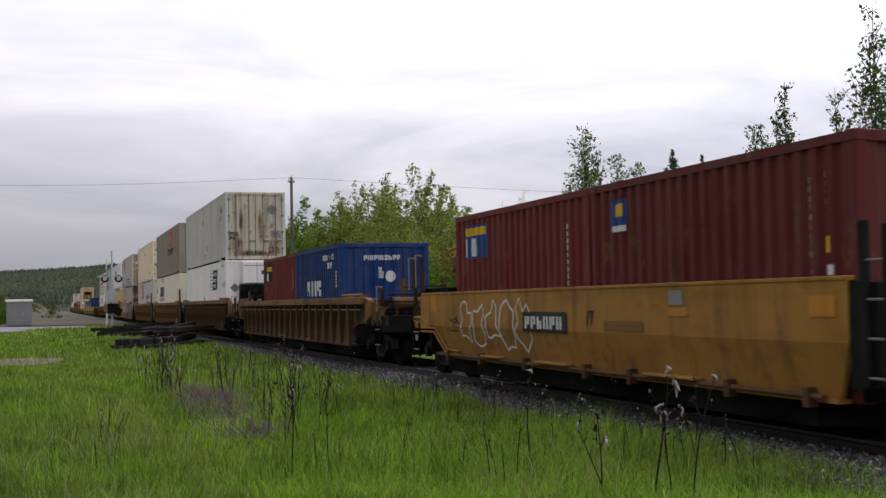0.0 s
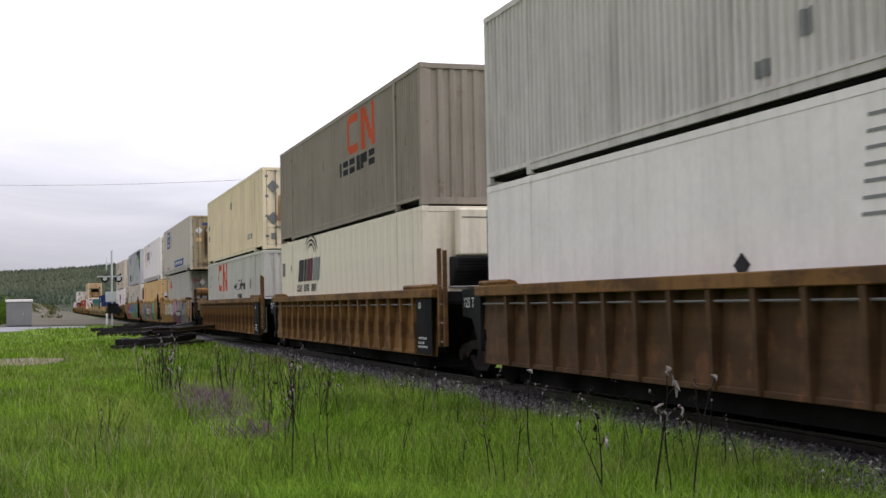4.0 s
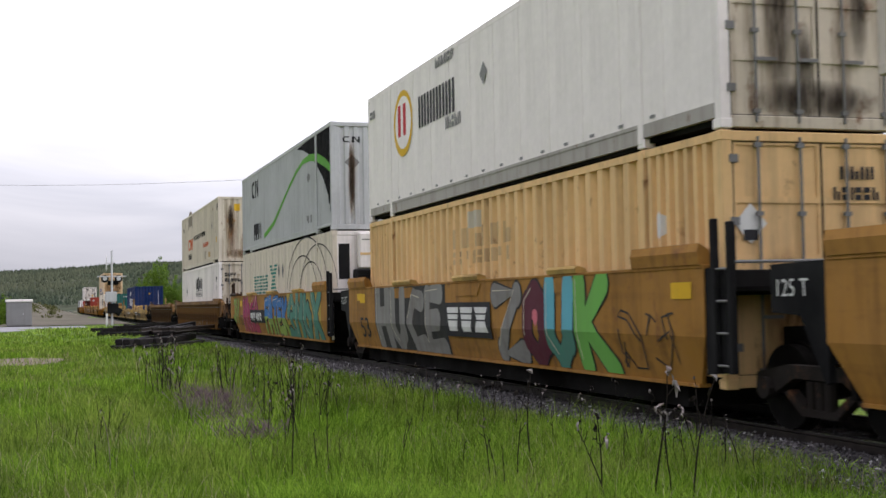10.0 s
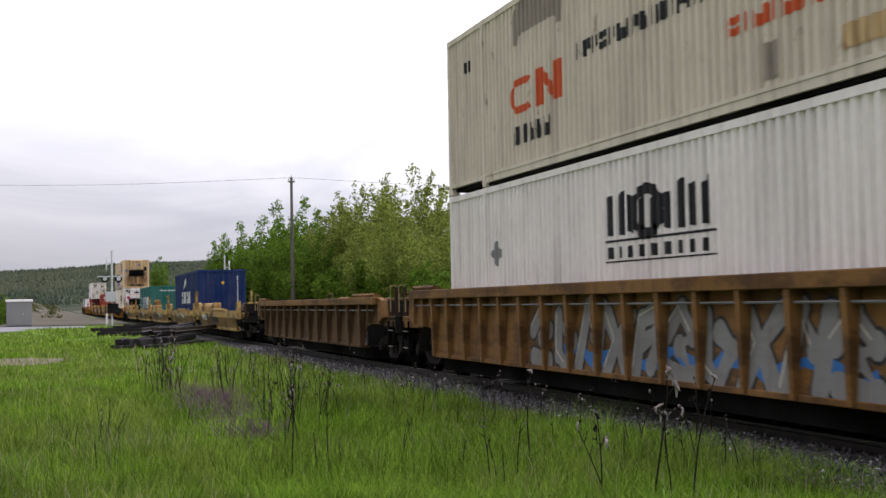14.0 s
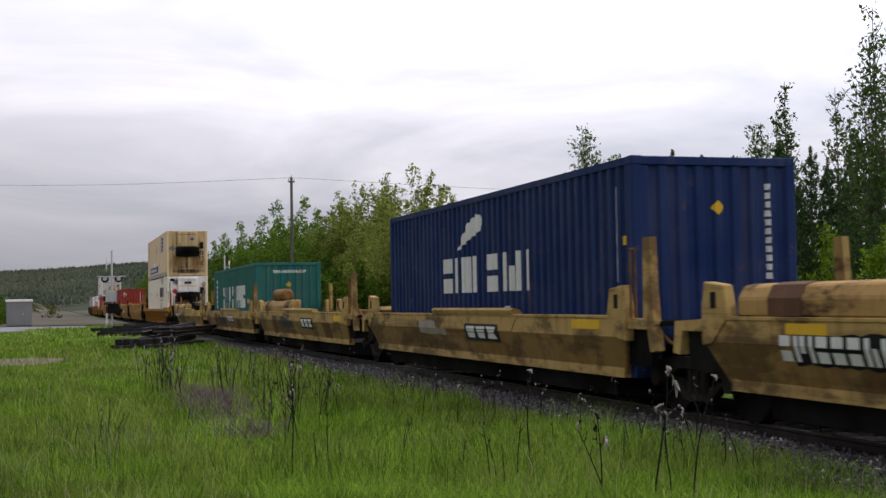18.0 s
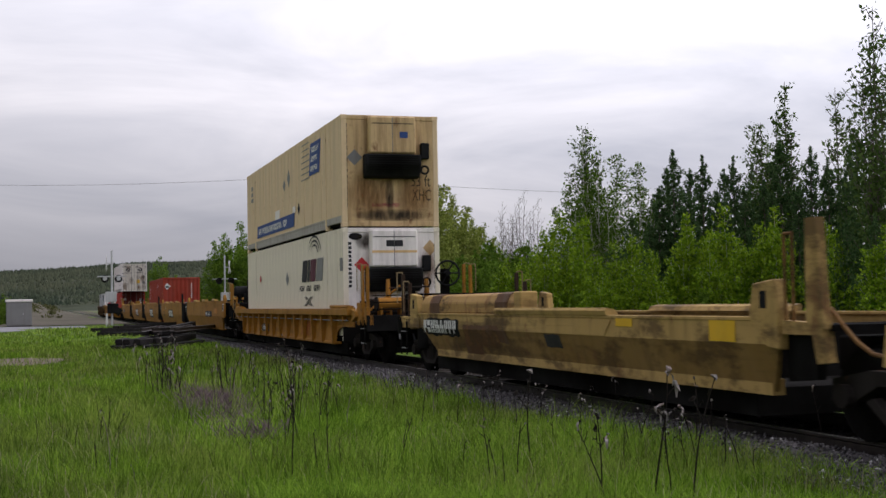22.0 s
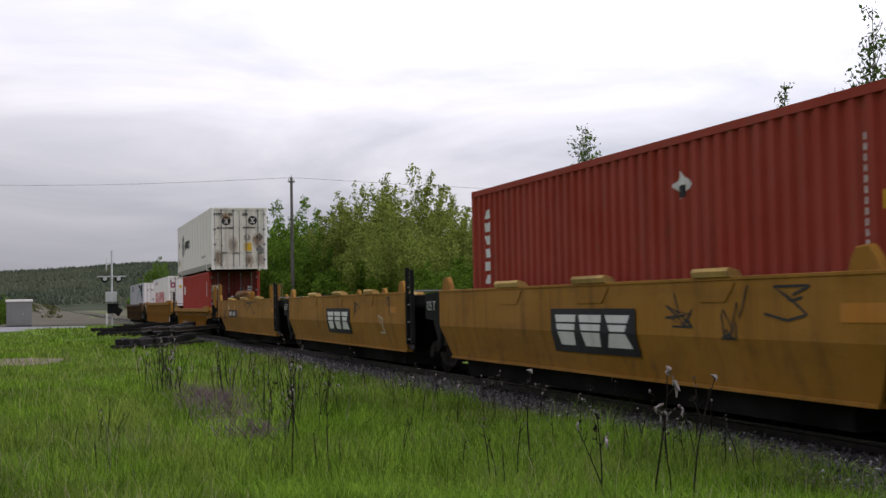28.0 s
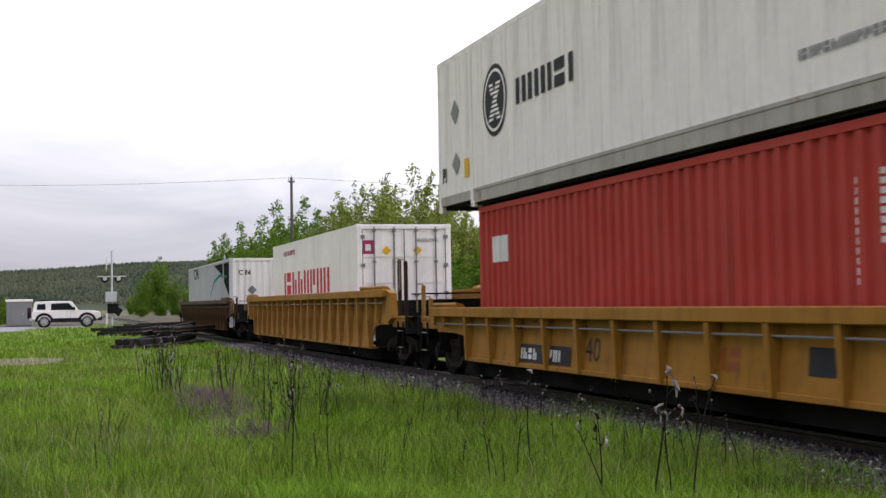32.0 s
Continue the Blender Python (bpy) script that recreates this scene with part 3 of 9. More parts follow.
def sheet(pts, plane, inner, z0, z1, face="side"):
    """A closed corrugated wall."""
    bm = bmesh.new()
    s = 1 if inner > plane else -1
    rows = []
    for a, d in pts:
        o, i = plane + s * d, inner
        cs = [(o, a, z0), (o, a, z1), (i, a, z1), (i, a, z0)] if face == "side" else [(a, o, z0), (a, o, z1), (a, i, z1), (a, i, z0)]
        rows.append([bm.verts.new(c) for c in cs])
    for r, q in zip(rows, rows[1:]):
        for k in range(4):
            bm.faces.new((r[k], q[k], q[(k + 1) % 4], r[(k + 1) % 4]))
    bm.faces.new(rows[0])
    bm.faces.new(rows[-1][::-1])
    return bm


STACK = []            # every thing of the train, with its place along the train


def ride(ob, u, z):
    STACK.append((ob, u, z))


class Box:
    """A container: origin at the middle of its leading edge, at its foot. y runs to the train's tail."""

    def __init__(self, label, u, z, L, H, W, skin, style, end, end_skin=None, category="container", rail_skin=None, name="shipping_container"):
        e = self.e = thing(name, Matrix.Identity(4), label, category, "containers on the train")
        self.L, self.H, self.W, h = L, H, W, W / 2
        ride(e, u, z)
        rail_skin = rail_skin or skin
        end_skin = end_skin or skin
        self.cuts, self.depth, self.ecuts, self.edepth = (), None, (), None
        big = L > 14
        rt, rb = 0.10, 0.16
        # frame
        post = part("corner_post", soft(boxes((-h, -h + 0.14, 0, 0.13, 0.0, H)), 0.012), rail_skin, e)
        for x, y in ((0, L - 0.13), (W - 0.14, 0), (W - 0.14, L - 0.13)):
            again(post, e, y, x)
        tr = part("top_rail", boxes((-h + 0.004, -h + 0.09, 0.13, L - 0.13, H - rt, H - 0.004)), rail_skin, e)
        again(tr, e, 0, W - 0.09)
        rb = 0.30 if big and style == "plate" else 0.2 if big else 0.16
        low_skin = "rail_grey" if big and style == "plate" and skin in ("grey_box", "beige", "white_clean", "white") else rail_skin
        if big:
            br = part("bottom_rail", boxes((-h + 0.004, -h + 0.09, 1.90, L - 1.90, 0.06, rb)), low_skin, e)
            # set-back black strip: the gap's shade under a long box, put in as colour
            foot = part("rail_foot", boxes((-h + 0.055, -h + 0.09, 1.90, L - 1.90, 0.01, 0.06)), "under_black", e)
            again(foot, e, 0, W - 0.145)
            lip = part("rail_lip", boxes((-h - 0.006, -h + 0.02, 1.99, L - 1.99, rb - 0.035, rb + 0.012)), low_skin, e)
            again(lip, e, 0, W - 0.014)
            tail = part("end_rail", boxes((-h + 0.004, -h + 0.09, 0.13, 1.90, 0.13, rb)), low_skin, e)
            again(tail, e, L - 2.03)
            again(tail, e, 0, W - 0.094)
            again(tail, e, L - 2.03, W - 0.094)
        else:
            br = part("bottom_rail", boxes((-h + 0.004, -h + 0.09, 0.13, L - 0.13, 0.01, rb)), rail_skin, e)
        again(br, e, 0, W - 0.094)
        part("roof", boxes((-h + 0.08, h - 0.08, 0.10, L - 0.10, H - 0.09, H - 0.02)), skin, e)
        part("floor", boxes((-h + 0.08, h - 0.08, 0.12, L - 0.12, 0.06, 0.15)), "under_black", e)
        # castings
        spots = [0.0, L - 0.178]
        if big:
            spots += [1.98 - 0.09, L - 1.98 - 0.09]
        cast = part("corner_casting", soft(boxes((-h - 0.006, -h + 0.156, -0.006, 0.172, -0.004, 0.114)), 0.012), rail_skin, e)
        for i, y in enumerate(spots):
            for k, x in enumerate((0, W - 0.15)):
                for zz in (0, H - 0.11):
                    if i or k or zz:
                        again(cast, e, y, x, zz)
        if big:
            ip = part("lifting_post", soft(boxes((-h - 0.012, -h + 0.10, 1.98 - 0.07, 1.98 + 0.07, 0.05, H - 0.02)), 0.008), rail_skin, e)
            again(ip, e, L - 3.96)
            again(ip, e, 0, W - 0.088)
            again(ip, e, L - 3.96, W - 0.088)
        # walls
        if style == "plate":
            n = round((L - 0.26) / (0.61 if skin == "ivory" else 1.22))
            w = (L - 0.26) / n
            wall = part("side_wall", boxes((-h + 0.016, -h + 0.07, 0.13, L - 0.13, rb, H - rt)), "rail_grey" if skin == "ivory" else skin, e)
            again(wall, e, 0, W - 0.086)
            pn = part("panel", boxes((-h + 0.006, -h + 0.0155, 0.13 + 0.009, 0.13 + w - 0.009, rb + 0.002, H - rt - 0.002)), skin, e)
            for i in range(1, n):
                again(pn, e, i * w)
            seam = part("seam_strip", boxes((-h - 0.002, -h + 0.0155, 0.13 + w - 0.022, 0.13 + w + 0.022, rb, H - rt)), skin, e)
            for i in range(1, 1 if skin == "ivory" else n - 1):
                again(seam, e, i * w)
            self.plane = -h + 0.004
            self.lift = 0.008
        elif style == "smooth":
            wall = part("side_wall", boxes((-h + 0.01, -h + 0.07, 0.13, L - 0.13, rb, H - rt)), skin, e)
            again(wall, e, 0, W - 0.08)
            self.plane, self.lift = -h + 0.01, 0.005
        else:
            period, dp = {"iso": (0.278, 0.045), "fine": (0.180, 0.046), "deep": (0.30, 0.060), "wide": (0.46, 0.03), "shallow": (0.278, 0.020), "mixed": (0.40, 0.085)}[style]
            pts = waves(0.13, L - 0.13, period, dp)
            if style == "mixed":
                pts = waves(0.13, 1.98, 0.23, dp)[:-1] + waves(1.98, L - 1.98, period, dp)[:-1] + waves(L - 1.98, L - 0.13, 0.23, dp)
            wall = part("side_wall", sheet(pts, -h + 0.012, -h + 0.115, rb - 0.01, H - rt + 0.01), skin, e)
            part("side_wall", sheet(pts, h - 0.012, h - 0.115, rb - 0.01, H - rt + 0.01), skin, e)
            self.cuts, self.depth = [p[0] for p in pts], depth_of(pts)
            self.plane, self.lift = -h + 0.012, 0.005
        part("rear_wall", boxes((-h + 0.14, h - 0.14, L - 0.10, L - 0.03, rb, H - rt)), end_skin, e)
        # the end that leads
        part("header", soft(boxes((-h + 0.14, h - 0.14, 0.0, 0.10, H - 0.12, H - 0.004)), 0.01), end_skin, e)
        part("sill", soft(boxes((-h + 0.14, h - 0.14, 0.0, 0.10, 0.01, 0.15)), 0.01), end_skin, e)
        z0, z1 = 0.155, H - 0.125
        self.eplane, self.elift = 0.02, 0.006
        if end == "ribbed":
            pts = waves(-h + 0.14, h - 0.14, 0.27, 0.04)
            part("front_wall", sheet(pts, 0.012, 0.075, z0, z1, "end"), end_skin, e)
            self.ecuts, self.edepth, self.eplane = [p[0] for p in pts], depth_of(pts), 0.012
        elif end == "doors":
            dw = W / 2 - 0.15
            leaf = part("door", self.leaf(-h + 0.145, -0.006, z0, z1), end_skin, e)
            self.end_skin = end_skin
            self.ribs(leaf, -h + 0.145, -0.006, z0, z1)
            self.fit_door(leaf, -h + 0.145, dw, z0, z1, 1)
            leaf = part("door", self.leaf(0.006, h - 0.145, z0, z1), end_skin, e)
            self.ribs(leaf, 0.006, h - 0.145, z0, z1)
            self.fit_door(leaf, 0.006, dw, z0, z1, -1)
            for x in (-h + 0.1425, 0.0, h - 0.1425):
                part("door_seal", boxes((x - 0.011, x + 0.011, 0.010, 0.034, z0, z1)), "black", e)
            part("door_seal", boxes((-h + 0.16, h - 0.16, 0.012, 0.034, z1 - 0.004, z1 + 0.016)), "black", e)
            part("door_seal", boxes((-h + 0.16, h - 0.16, 0.012, 0.034, z0 - 0.016, z0 + 0.004)), "black", e)
        else:
            part("front_wall", boxes((-h + 0.14, h - 0.14, 0.012, 0.075, z0, z1)), end_skin, e)
            self.eplane = 0.012
        if end == "cooler":
            self.cooler(end_skin)

    def leaf(self, x0, x1, z0, z1):
        return boxes((x0, x1, 0.035, 0.085, z0, z1))

    def ribs(self, leaf, x0, x1, z0, z1):
        for i in range(5):
            z = z0 + (z1 - z0) * i / 4
            part("door_rib", boxes((x0 + 0.05, x1 - 0.05, 0.018, 0.035, max(z0, z - 0.035), min(z1, z + 0.035))), self.end_skin, leaf)
        for a, b in ((x0, x0 + 0.05), (x1 - 0.05, x1)):
            part("door_edge", boxes((a, b, 0.018, 0.035, z0, z1)), self.end_skin, leaf)

    def fit_door(self, leaf, x0, dw, z0, z1, s):
        for k in (0.28, 0.76):
            x = x0 + dw * k
            bm = rod(bmesh.new(), (x, -0.004, z0 - 0.08), (x, -0.004, z1 + 0.06), 0.019, 6)
            for z in (z0 + 0.02, z0 + (z1 - z0) * 0.36, z0 + (z1 - z0) * 0.68, z1 - 0.06):
                box(bm, x - 0.045, x + 0.045, -0.02, 0.02, z, z + 0.05)
            part("lock_rod", bm, "grey_steel", leaf)
            part("door_handle", boxes((x - 0.02, x + 0.26, -0.03, -0.012, z0 + 0.62, z0 + 0.66)), "grey_steel", leaf)
        hx_ = x0 if s > 0 else x0 + dw - 0.0
        for i in range(4):
            z = z0 + (z1 - z0) * (0.1 + 0.27 * i)
            part("hinge", boxes((hx_ - 0.05, hx_ + 0.06, -0.012, 0.03, z, z + 0.09)), "grey_steel", leaf)

    def cooler(self, skin):
        e, H = self.e, self.H
        unit = part("cooling_unit", soft(boxes((-0.62, 0.62, -0.30, 0.0, H - 1.02, H - 0.06)), 0.04), skin, e)
        part("cover_seam", boxes((-0.02, 0.0, -0.306, -0.298, H - 1.0, H - 0.1)), "grey_steel", unit)
        if skin == "white":
            part("cover_band", boxes((-0.60, 0.60, -0.306, -0.298, H - 0.66, H - 0.60)), "ochre", unit, "faded yellow band")
            part("cover_label", boxes((-0.22, 0.22, -0.306, -0.298, H - 0.50, H - 0.34)), "mark_black", unit)
        else:
            part("cover_label", boxes((0.18, 0.40, -0.306, -0.298, H - 0.62, H - 0.46)), "mark_blue", unit)
        part("cover_seam", boxes((-0.55, 0.55, -0.306, -0.298, H - 0.26, H - 0.24)), "mark_black", unit)
        bm = bmesh.new()
        prism(bm, [(-0.36, H - 1.05), (-0.38, H - 1.30), (-0.22, H - 1.62), (0.0, H - 1.66), (0.0, H - 1.03)], -0.74, 0.74)
        part("condenser_guard", soft(bm, 0.03), "black", e)
        bm = bmesh.new()
        for i in range(7):
            z = H - 1.10 - i * 0.06
            box(bm, -0.66, 0.66, -0.392, -0.365, z, z + 0.02)
        part("guard_slats", bm, "under_black", e)
        part("control_box", soft(boxes((0.80, 1.02, -0.16, 0.0, H - 1.14, H - 0.72)), 0.02), "black", e)
        bm = hoop(bmesh.new(), (0.90, -0.10, H - 1.42), 0.10, 0.03, "y")
        part("hose", bm, "black", e)

    def side(self, shapes, material, y, z, name="mark", label=""):
        self.lift += 0.0006
        return mark(self.e, name, shapes, material, (y, z), self.plane, "side", self.lift, self.cuts, self.depth, label)

    def face(self, shapes, material, x, z, name="mark", label=""):
        self.elift += 0.0006
        return mark(self.e, name, shapes, material, (x, z), self.eplane if self.edepth else 0.018, "end", self.elift, self.ecuts, self.edepth, label)


# ---- well cars ----
WHEEL_R = 0.46
SPIN = []             # wheelsets that turn


def truck(car, y, name="truck"):
    """A two-axle truck under its car."""
    t = part(name, soft(boxes((-1.02, 1.02, y - 0.18, y + 0.18, 0.42, 0.66)), 0.02), "under_black", car)
    for sx in (-1, 1):
        bm = bmesh.new()
        x0, x1 = (sx * 1.06, sx * 0.92) if sx > 0 else (sx * 1.06, sx * 0.92)
        a, b = min(x0, x1), max(x0, x1)
        prism(bm, [(y - 1.15, 0.40), (y - 1.12, 0.62), (y - 0.55, 0.72), (y + 0.55, 0.72), (y + 1.12, 0.62), (y + 1.15, 0.40), (y + 0.80, 0.40),
                   (y + 0.42, 0.58), (y - 0.42, 0.58), (y - 0.80, 0.40)], a, b)
        prism(bm, [(y - 0.62, 0.42), (y - 0.30, 0.20), (y + 0.30, 0.20), (y + 0.62, 0.42), (y + 0.52, 0.46), (y + 0.26, 0.28), (y - 0.26, 0.28), (y - 0.52, 0.46)], a + 0.01, b - 0.01)
        part("side_frame", bm, "truck_steel", t)
        for k in (-0.16, 0.0, 0.16):
            part("spring", rod(bmesh.new(), (sx * 1.0, y + k, 0.27), (sx * 1.0, y + k, 0.56), 0.065, 8), "truck_steel", t)
        for k in (-0.89, 0.89):
            part("bearing_cap", rod(bmesh.new(), (sx * 1.02, y + k, WHEEL_R), (sx * 1.14, y + k, WHEEL_R), 0.12, 10), "truck_steel", t)
    for k in (-0.89, 0.89):
        bm = bmesh.new()
        for sx in (-1, 1):
            rod(bm, (sx * 0.69, 0, 0), (sx * 0.83, 0, 0), WHEEL_R, 24)
            rod(bm, (sx * 0.66, 0, 0), (sx * 0.69, 0, 0), WHEEL_R + 0.028, 24)
            rod(bm, (sx * 0.83, 0, 0), (sx * 0.86, 0, 0), 0.15, 12)
        rod(bm, (-0.95, 0, 0), (0.95, 0, 0), 0.085, 10)
        w = part("wheelset", bm, "under_black", t)
        w.location = (0, y + k, WHEEL_R)
        SPIN.append((w, y + k))
    return t


def coupler(car, y, s):
    bm = boxes((-0.10, 0.10, min(y, y + s * 0.75), max(y, y + s * 0.75), 0.76, 0.96))
    prism(bm, [(y + s * 0.72, 0.70), (y + s * 1.05, 0.70), (y + s * 1.05, 1.02), (y + s * 0.72, 1.02)], -0.17, 0.17)
    part("coupler", soft(bm, 0.02), "under_black", car)
    bm = bmesh.new()
    prev = Vector((-0.35, y + s * 0.2, 0.80))
    for i in range(1, 7):
        a = i / 6
        p = Vector((-0.35 + 0.1 * a, y + s * (0.2 + 0.9 * a), 0.80 - 0.42 * math.sin(math.pi * a) - 0.05 * a))
        rod(bm, prev, p, 0.025, 6)
        prev = p
    part("air_hose", bm, "black", car)


def ladder(car, x, y, z0, z1, skin, n=None, gap=0.42):
    t = part("ladder", boxes((x, x + 0.03, y, y + 0.05, z0, z1)), skin, car)
    part("stile", boxes((x, x + 0.03, y + gap, y + gap + 0.05, z0, z1)), skin, t)
    n = n or max(2, round((z1 - z0) / 0.34))
    for i in range(n):
        z = z0 + (z1 - z0) * (i + 0.4) / n
        part("rung", rod(bmesh.new(), (x + 0.015, y, z), (x + 0.015, y + gap + 0.05, z), 0.013, 6), "grey_steel", t)
    return t


def handrail(car, x, y, z0, z1, skin, w=0.16, along="y", r=0.018):
    bm = bmesh.new()
    d = (0, w, 0) if along == "y" else (w, 0, 0)
    a = Vector((x, y, z0))
    b, c2, c3 = a + Vector((0, 0, z1 - z0)), a + Vector(d) + Vector((0, 0, z1 - z0)), a + Vector(d)
    for p, q in ((a, b), (b, c2), (c2, c3)):
        rod(bm, p, q, r, 6)
    return part("grab_iron", bm, skin, car)


def post(car, x, y, z0, z1, skin, w=0.09):
    return part("stanchion", soft(boxes((x, x + 0.07, y, y + w, z0, z1)), 0.008), skin, car)


def platform(car, y0, s, top, skin, brake=False, tank=False, posts=True, reach=2.0, hw=1.32, tall=(2.05, 1.85)):
    """The deck over the truck at a car's end; s is the way it points."""
    bright = skin in ("car_yellow", "car_gold")
    edge = skin if bright else "dark_rust"
    a, b = sorted((y0, y0 + s * reach))
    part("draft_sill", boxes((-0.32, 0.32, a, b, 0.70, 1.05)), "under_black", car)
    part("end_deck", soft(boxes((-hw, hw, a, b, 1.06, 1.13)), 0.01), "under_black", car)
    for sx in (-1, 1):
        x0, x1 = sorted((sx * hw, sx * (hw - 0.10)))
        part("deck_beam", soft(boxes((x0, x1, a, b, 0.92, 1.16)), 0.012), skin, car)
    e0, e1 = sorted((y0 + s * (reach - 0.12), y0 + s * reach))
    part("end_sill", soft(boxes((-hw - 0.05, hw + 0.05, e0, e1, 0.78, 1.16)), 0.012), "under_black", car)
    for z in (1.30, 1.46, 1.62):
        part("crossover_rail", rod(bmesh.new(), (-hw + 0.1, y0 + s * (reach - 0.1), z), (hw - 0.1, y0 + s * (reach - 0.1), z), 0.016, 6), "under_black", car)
    # black wall added as a dark mass for the shade between coupled cars
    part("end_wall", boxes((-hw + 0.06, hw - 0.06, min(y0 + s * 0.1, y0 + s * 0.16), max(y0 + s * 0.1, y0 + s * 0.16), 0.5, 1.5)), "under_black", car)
    part("glad_hand", rod(bmesh.new(), (-0.62, y0 + s * (reach + 0.12), 0.80), (-0.64, y0 + s * (reach + 0.20), 0.60), 0.032, 8, 0.026), "grey_steel", car, "worn steel hose coupling")
    if posts:
        for sx in (-1, 1):
            x = sx * hw - (0.07 if sx > 0 else 0)
            for d, zt in ((reach - 0.25, tall[0]), (reach - 0.75, tall[1])):
                post(car, x, y0 + s * d, 1.13, zt, edge)
                loop = min(0.62, zt - 1.25)
                handrail(car, x - 0.10 if sx < 0 else x + 0.05, y0 + s * d + 0.045, zt - loop, zt + 0.03, "worn_steel", 0.12, "x", 0.012)
        ladder(car, -hw - 0.05, y0 + s * (reach - 0.5) - 0.2, 0.36, 1.05, "under_black", 2)
    coupler(car, y0 + s * reach, s)
    if brake and tank != "ochre":
        yb = y0 + s * (reach - 0.45)
        bx = 0.46 if tank else -0.42
        part("brake_stand", soft(boxes((bx - 0.10, bx + 0.08, yb - 0.07, yb + 0.07, 1.13, 2.15)), 0.02), "under_black", car)
        wr = 0.24 if tank else 0.26
        wheel = part("brake_wheel", hoop(bmesh.new(), (bx, yb - 0.16, 2.05), wr, 0.022, "y"), "rust_red" if tank else "black", car, "rusty spoked hand wheel" if tank else "black spoked hand wheel")
        for i in range(6):
            t = i * math.pi / 3
            part("spoke", rod(bmesh.new(), (bx + 0.05 * math.cos(t), yb - 0.16, 2.05 + 0.05 * math.sin(t)), (bx + wr * math.cos(t), yb - 0.16, 2.05 + wr * math.sin(t)), 0.016, 5), "black", wheel)
        part("hub", rod(bmesh.new(), (bx, yb - 0.2, 2.05), (bx, yb - 0.06, 2.05), 0.06, 10), "black", wheel)
    if tank == "ochre":
        y1, y2 = y0 - s * 1.4, y0 - s * 2.9
        bm = rod(bmesh.new(), (-0.75, y1, top + 0.20), (-0.75, y2, top + 0.20), 0.21, 14)
        rod(bm, (-0.75, y1, top + 0.20), (-0.75, y1 + s * 0.07, top + 0.20), 0.21, 14, 0.13)
        rod(bm, (-0.75, y2, top + 0.20), (-0.75, y2 - s * 0.07, top + 0.20), 0.21, 14, 0.13)
        part("air_reservoir", bm, "car_ochre", car)
        part("reservoir_shelf", boxes((-1.1, 1.1, min(y1 + s * 0.5, y2 - s * 0.2), max(y1 + s * 0.5, y2 - s * 0.2), top - 0.16, top - 0.02)), "under_black", car)
        yw = y1 + s * 0.3
        wheel = part("brake_wheel", hoop(bmesh.new(), (-0.6, yw, top + 0.30), 0.26, 0.02, "x"), "dark_rust", car, "rusty spoked hand wheel")
        for i in range(6):
            t = i * math.pi / 3
            part("spoke", rod(bmesh.new(), (-0.6, yw + 0.04 * math.cos(t), top + 0.30 + 0.04 * math.sin(t)), (-0.6, yw + 0.26 * math.cos(t), top + 0.30 + 0.26 * math.sin(t)), 0.014, 5), "dark_rust", wheel)
        part("hub", rod(bmesh.new(), (-0.64, yw, top + 0.30), (-0.56, yw, top + 0.30), 0.05, 8), "dark_rust", wheel)
    elif tank:
        yt = y0 + s * reach * 0.45
        bm = rod(bmesh.new(), (-0.72, yt, 1.62), (0.20, yt, 1.62), 0.26, 14)
        rod(bm, (-0.78, yt, 1.62), (-0.72, yt, 1.62), 0.18, 14, 0.26)
        part("air_reservoir", bm, "black" if tank == "black" else "car_ochre", car)
        part("reservoir_cradle", boxes((-0.60, -0.50, yt - 0.2, yt + 0.2, 1.13, 1.5), (0.0, 0.1, yt - 0.2, yt + 0.2, 1.13, 1.5)), skin, car)


def brake_gear(car, y0, skin="dark_rust"):
    """Valves, pipes and brackets crowded on the deck at a car's leading end."""
    part("brake_valve", soft(boxes((-0.20, 0.28, y0 - 0.42, y0 - 0.06, 1.14, 1.62)), 0.04), "under_black", car)
    part("valve_cap", rod(bmesh.new(), (0.04, y0 - 0.24, 1.62), (0.04, y0 - 0.24, 1.76), 0.12, 10, 0.08), "under_black", car)
    part("brake_cylinder", rod(bmesh.new(), (-1.0, y0 - 0.78, 1.42), (-0.35, y0 - 0.78, 1.42), 0.15, 12), skin, car)
    part("cylinder_flange", rod(bmesh.new(), (-1.03, y0 - 0.78, 1.42), (-0.99, y0 - 0.78, 1.42), 0.18, 12), "truck_steel", car)
    for x in (-0.95, -0.45):
        part("cylinder_bracket", soft(boxes((x, x + 0.05, y0 - 0.94, y0 - 0.62, 1.13, 1.34)), 0.006), skin, car)
    for x, lean in ((-0.62, 0.12), (0.36, -0.10)):
        part("frame_plate", prism(bmesh.new(), [(y0 - 0.10, 1.13), (y0 - 0.55, 1.13), (y0 - 0.34, 2.02), (y0 - 0.22, 2.02)], x, x + 0.06), skin, car)
    for z, x0, x1 in ((1.22, -1.25, 1.2), (1.52, -1.2, 0.7), (1.80, -0.62, 0.42)):
        part("brake_pipe", rod(bmesh.new(), (x0, y0 - 0.52, z), (x1, y0 - 0.46, z + 0.03), 0.024, 6), "truck_steel", car)
    part("brake_lever", rod(bmesh.new(), (-1.15, y0 - 0.30, 1.20), (-0.3, y0 - 0.36, 1.86), 0.028, 6), skin, car)
    part("side_bracket", soft(boxes((-1.36, -1.26, y0 - 0.70, y0 - 0.20, 0.98, 1.46)), 0.012), skin, car)
    part("side_bracket", soft(boxes((-1.36, -1.26, y0 - 1.15, y0 - 0.95, 0.98, 1.36)), 0.012), skin, car)


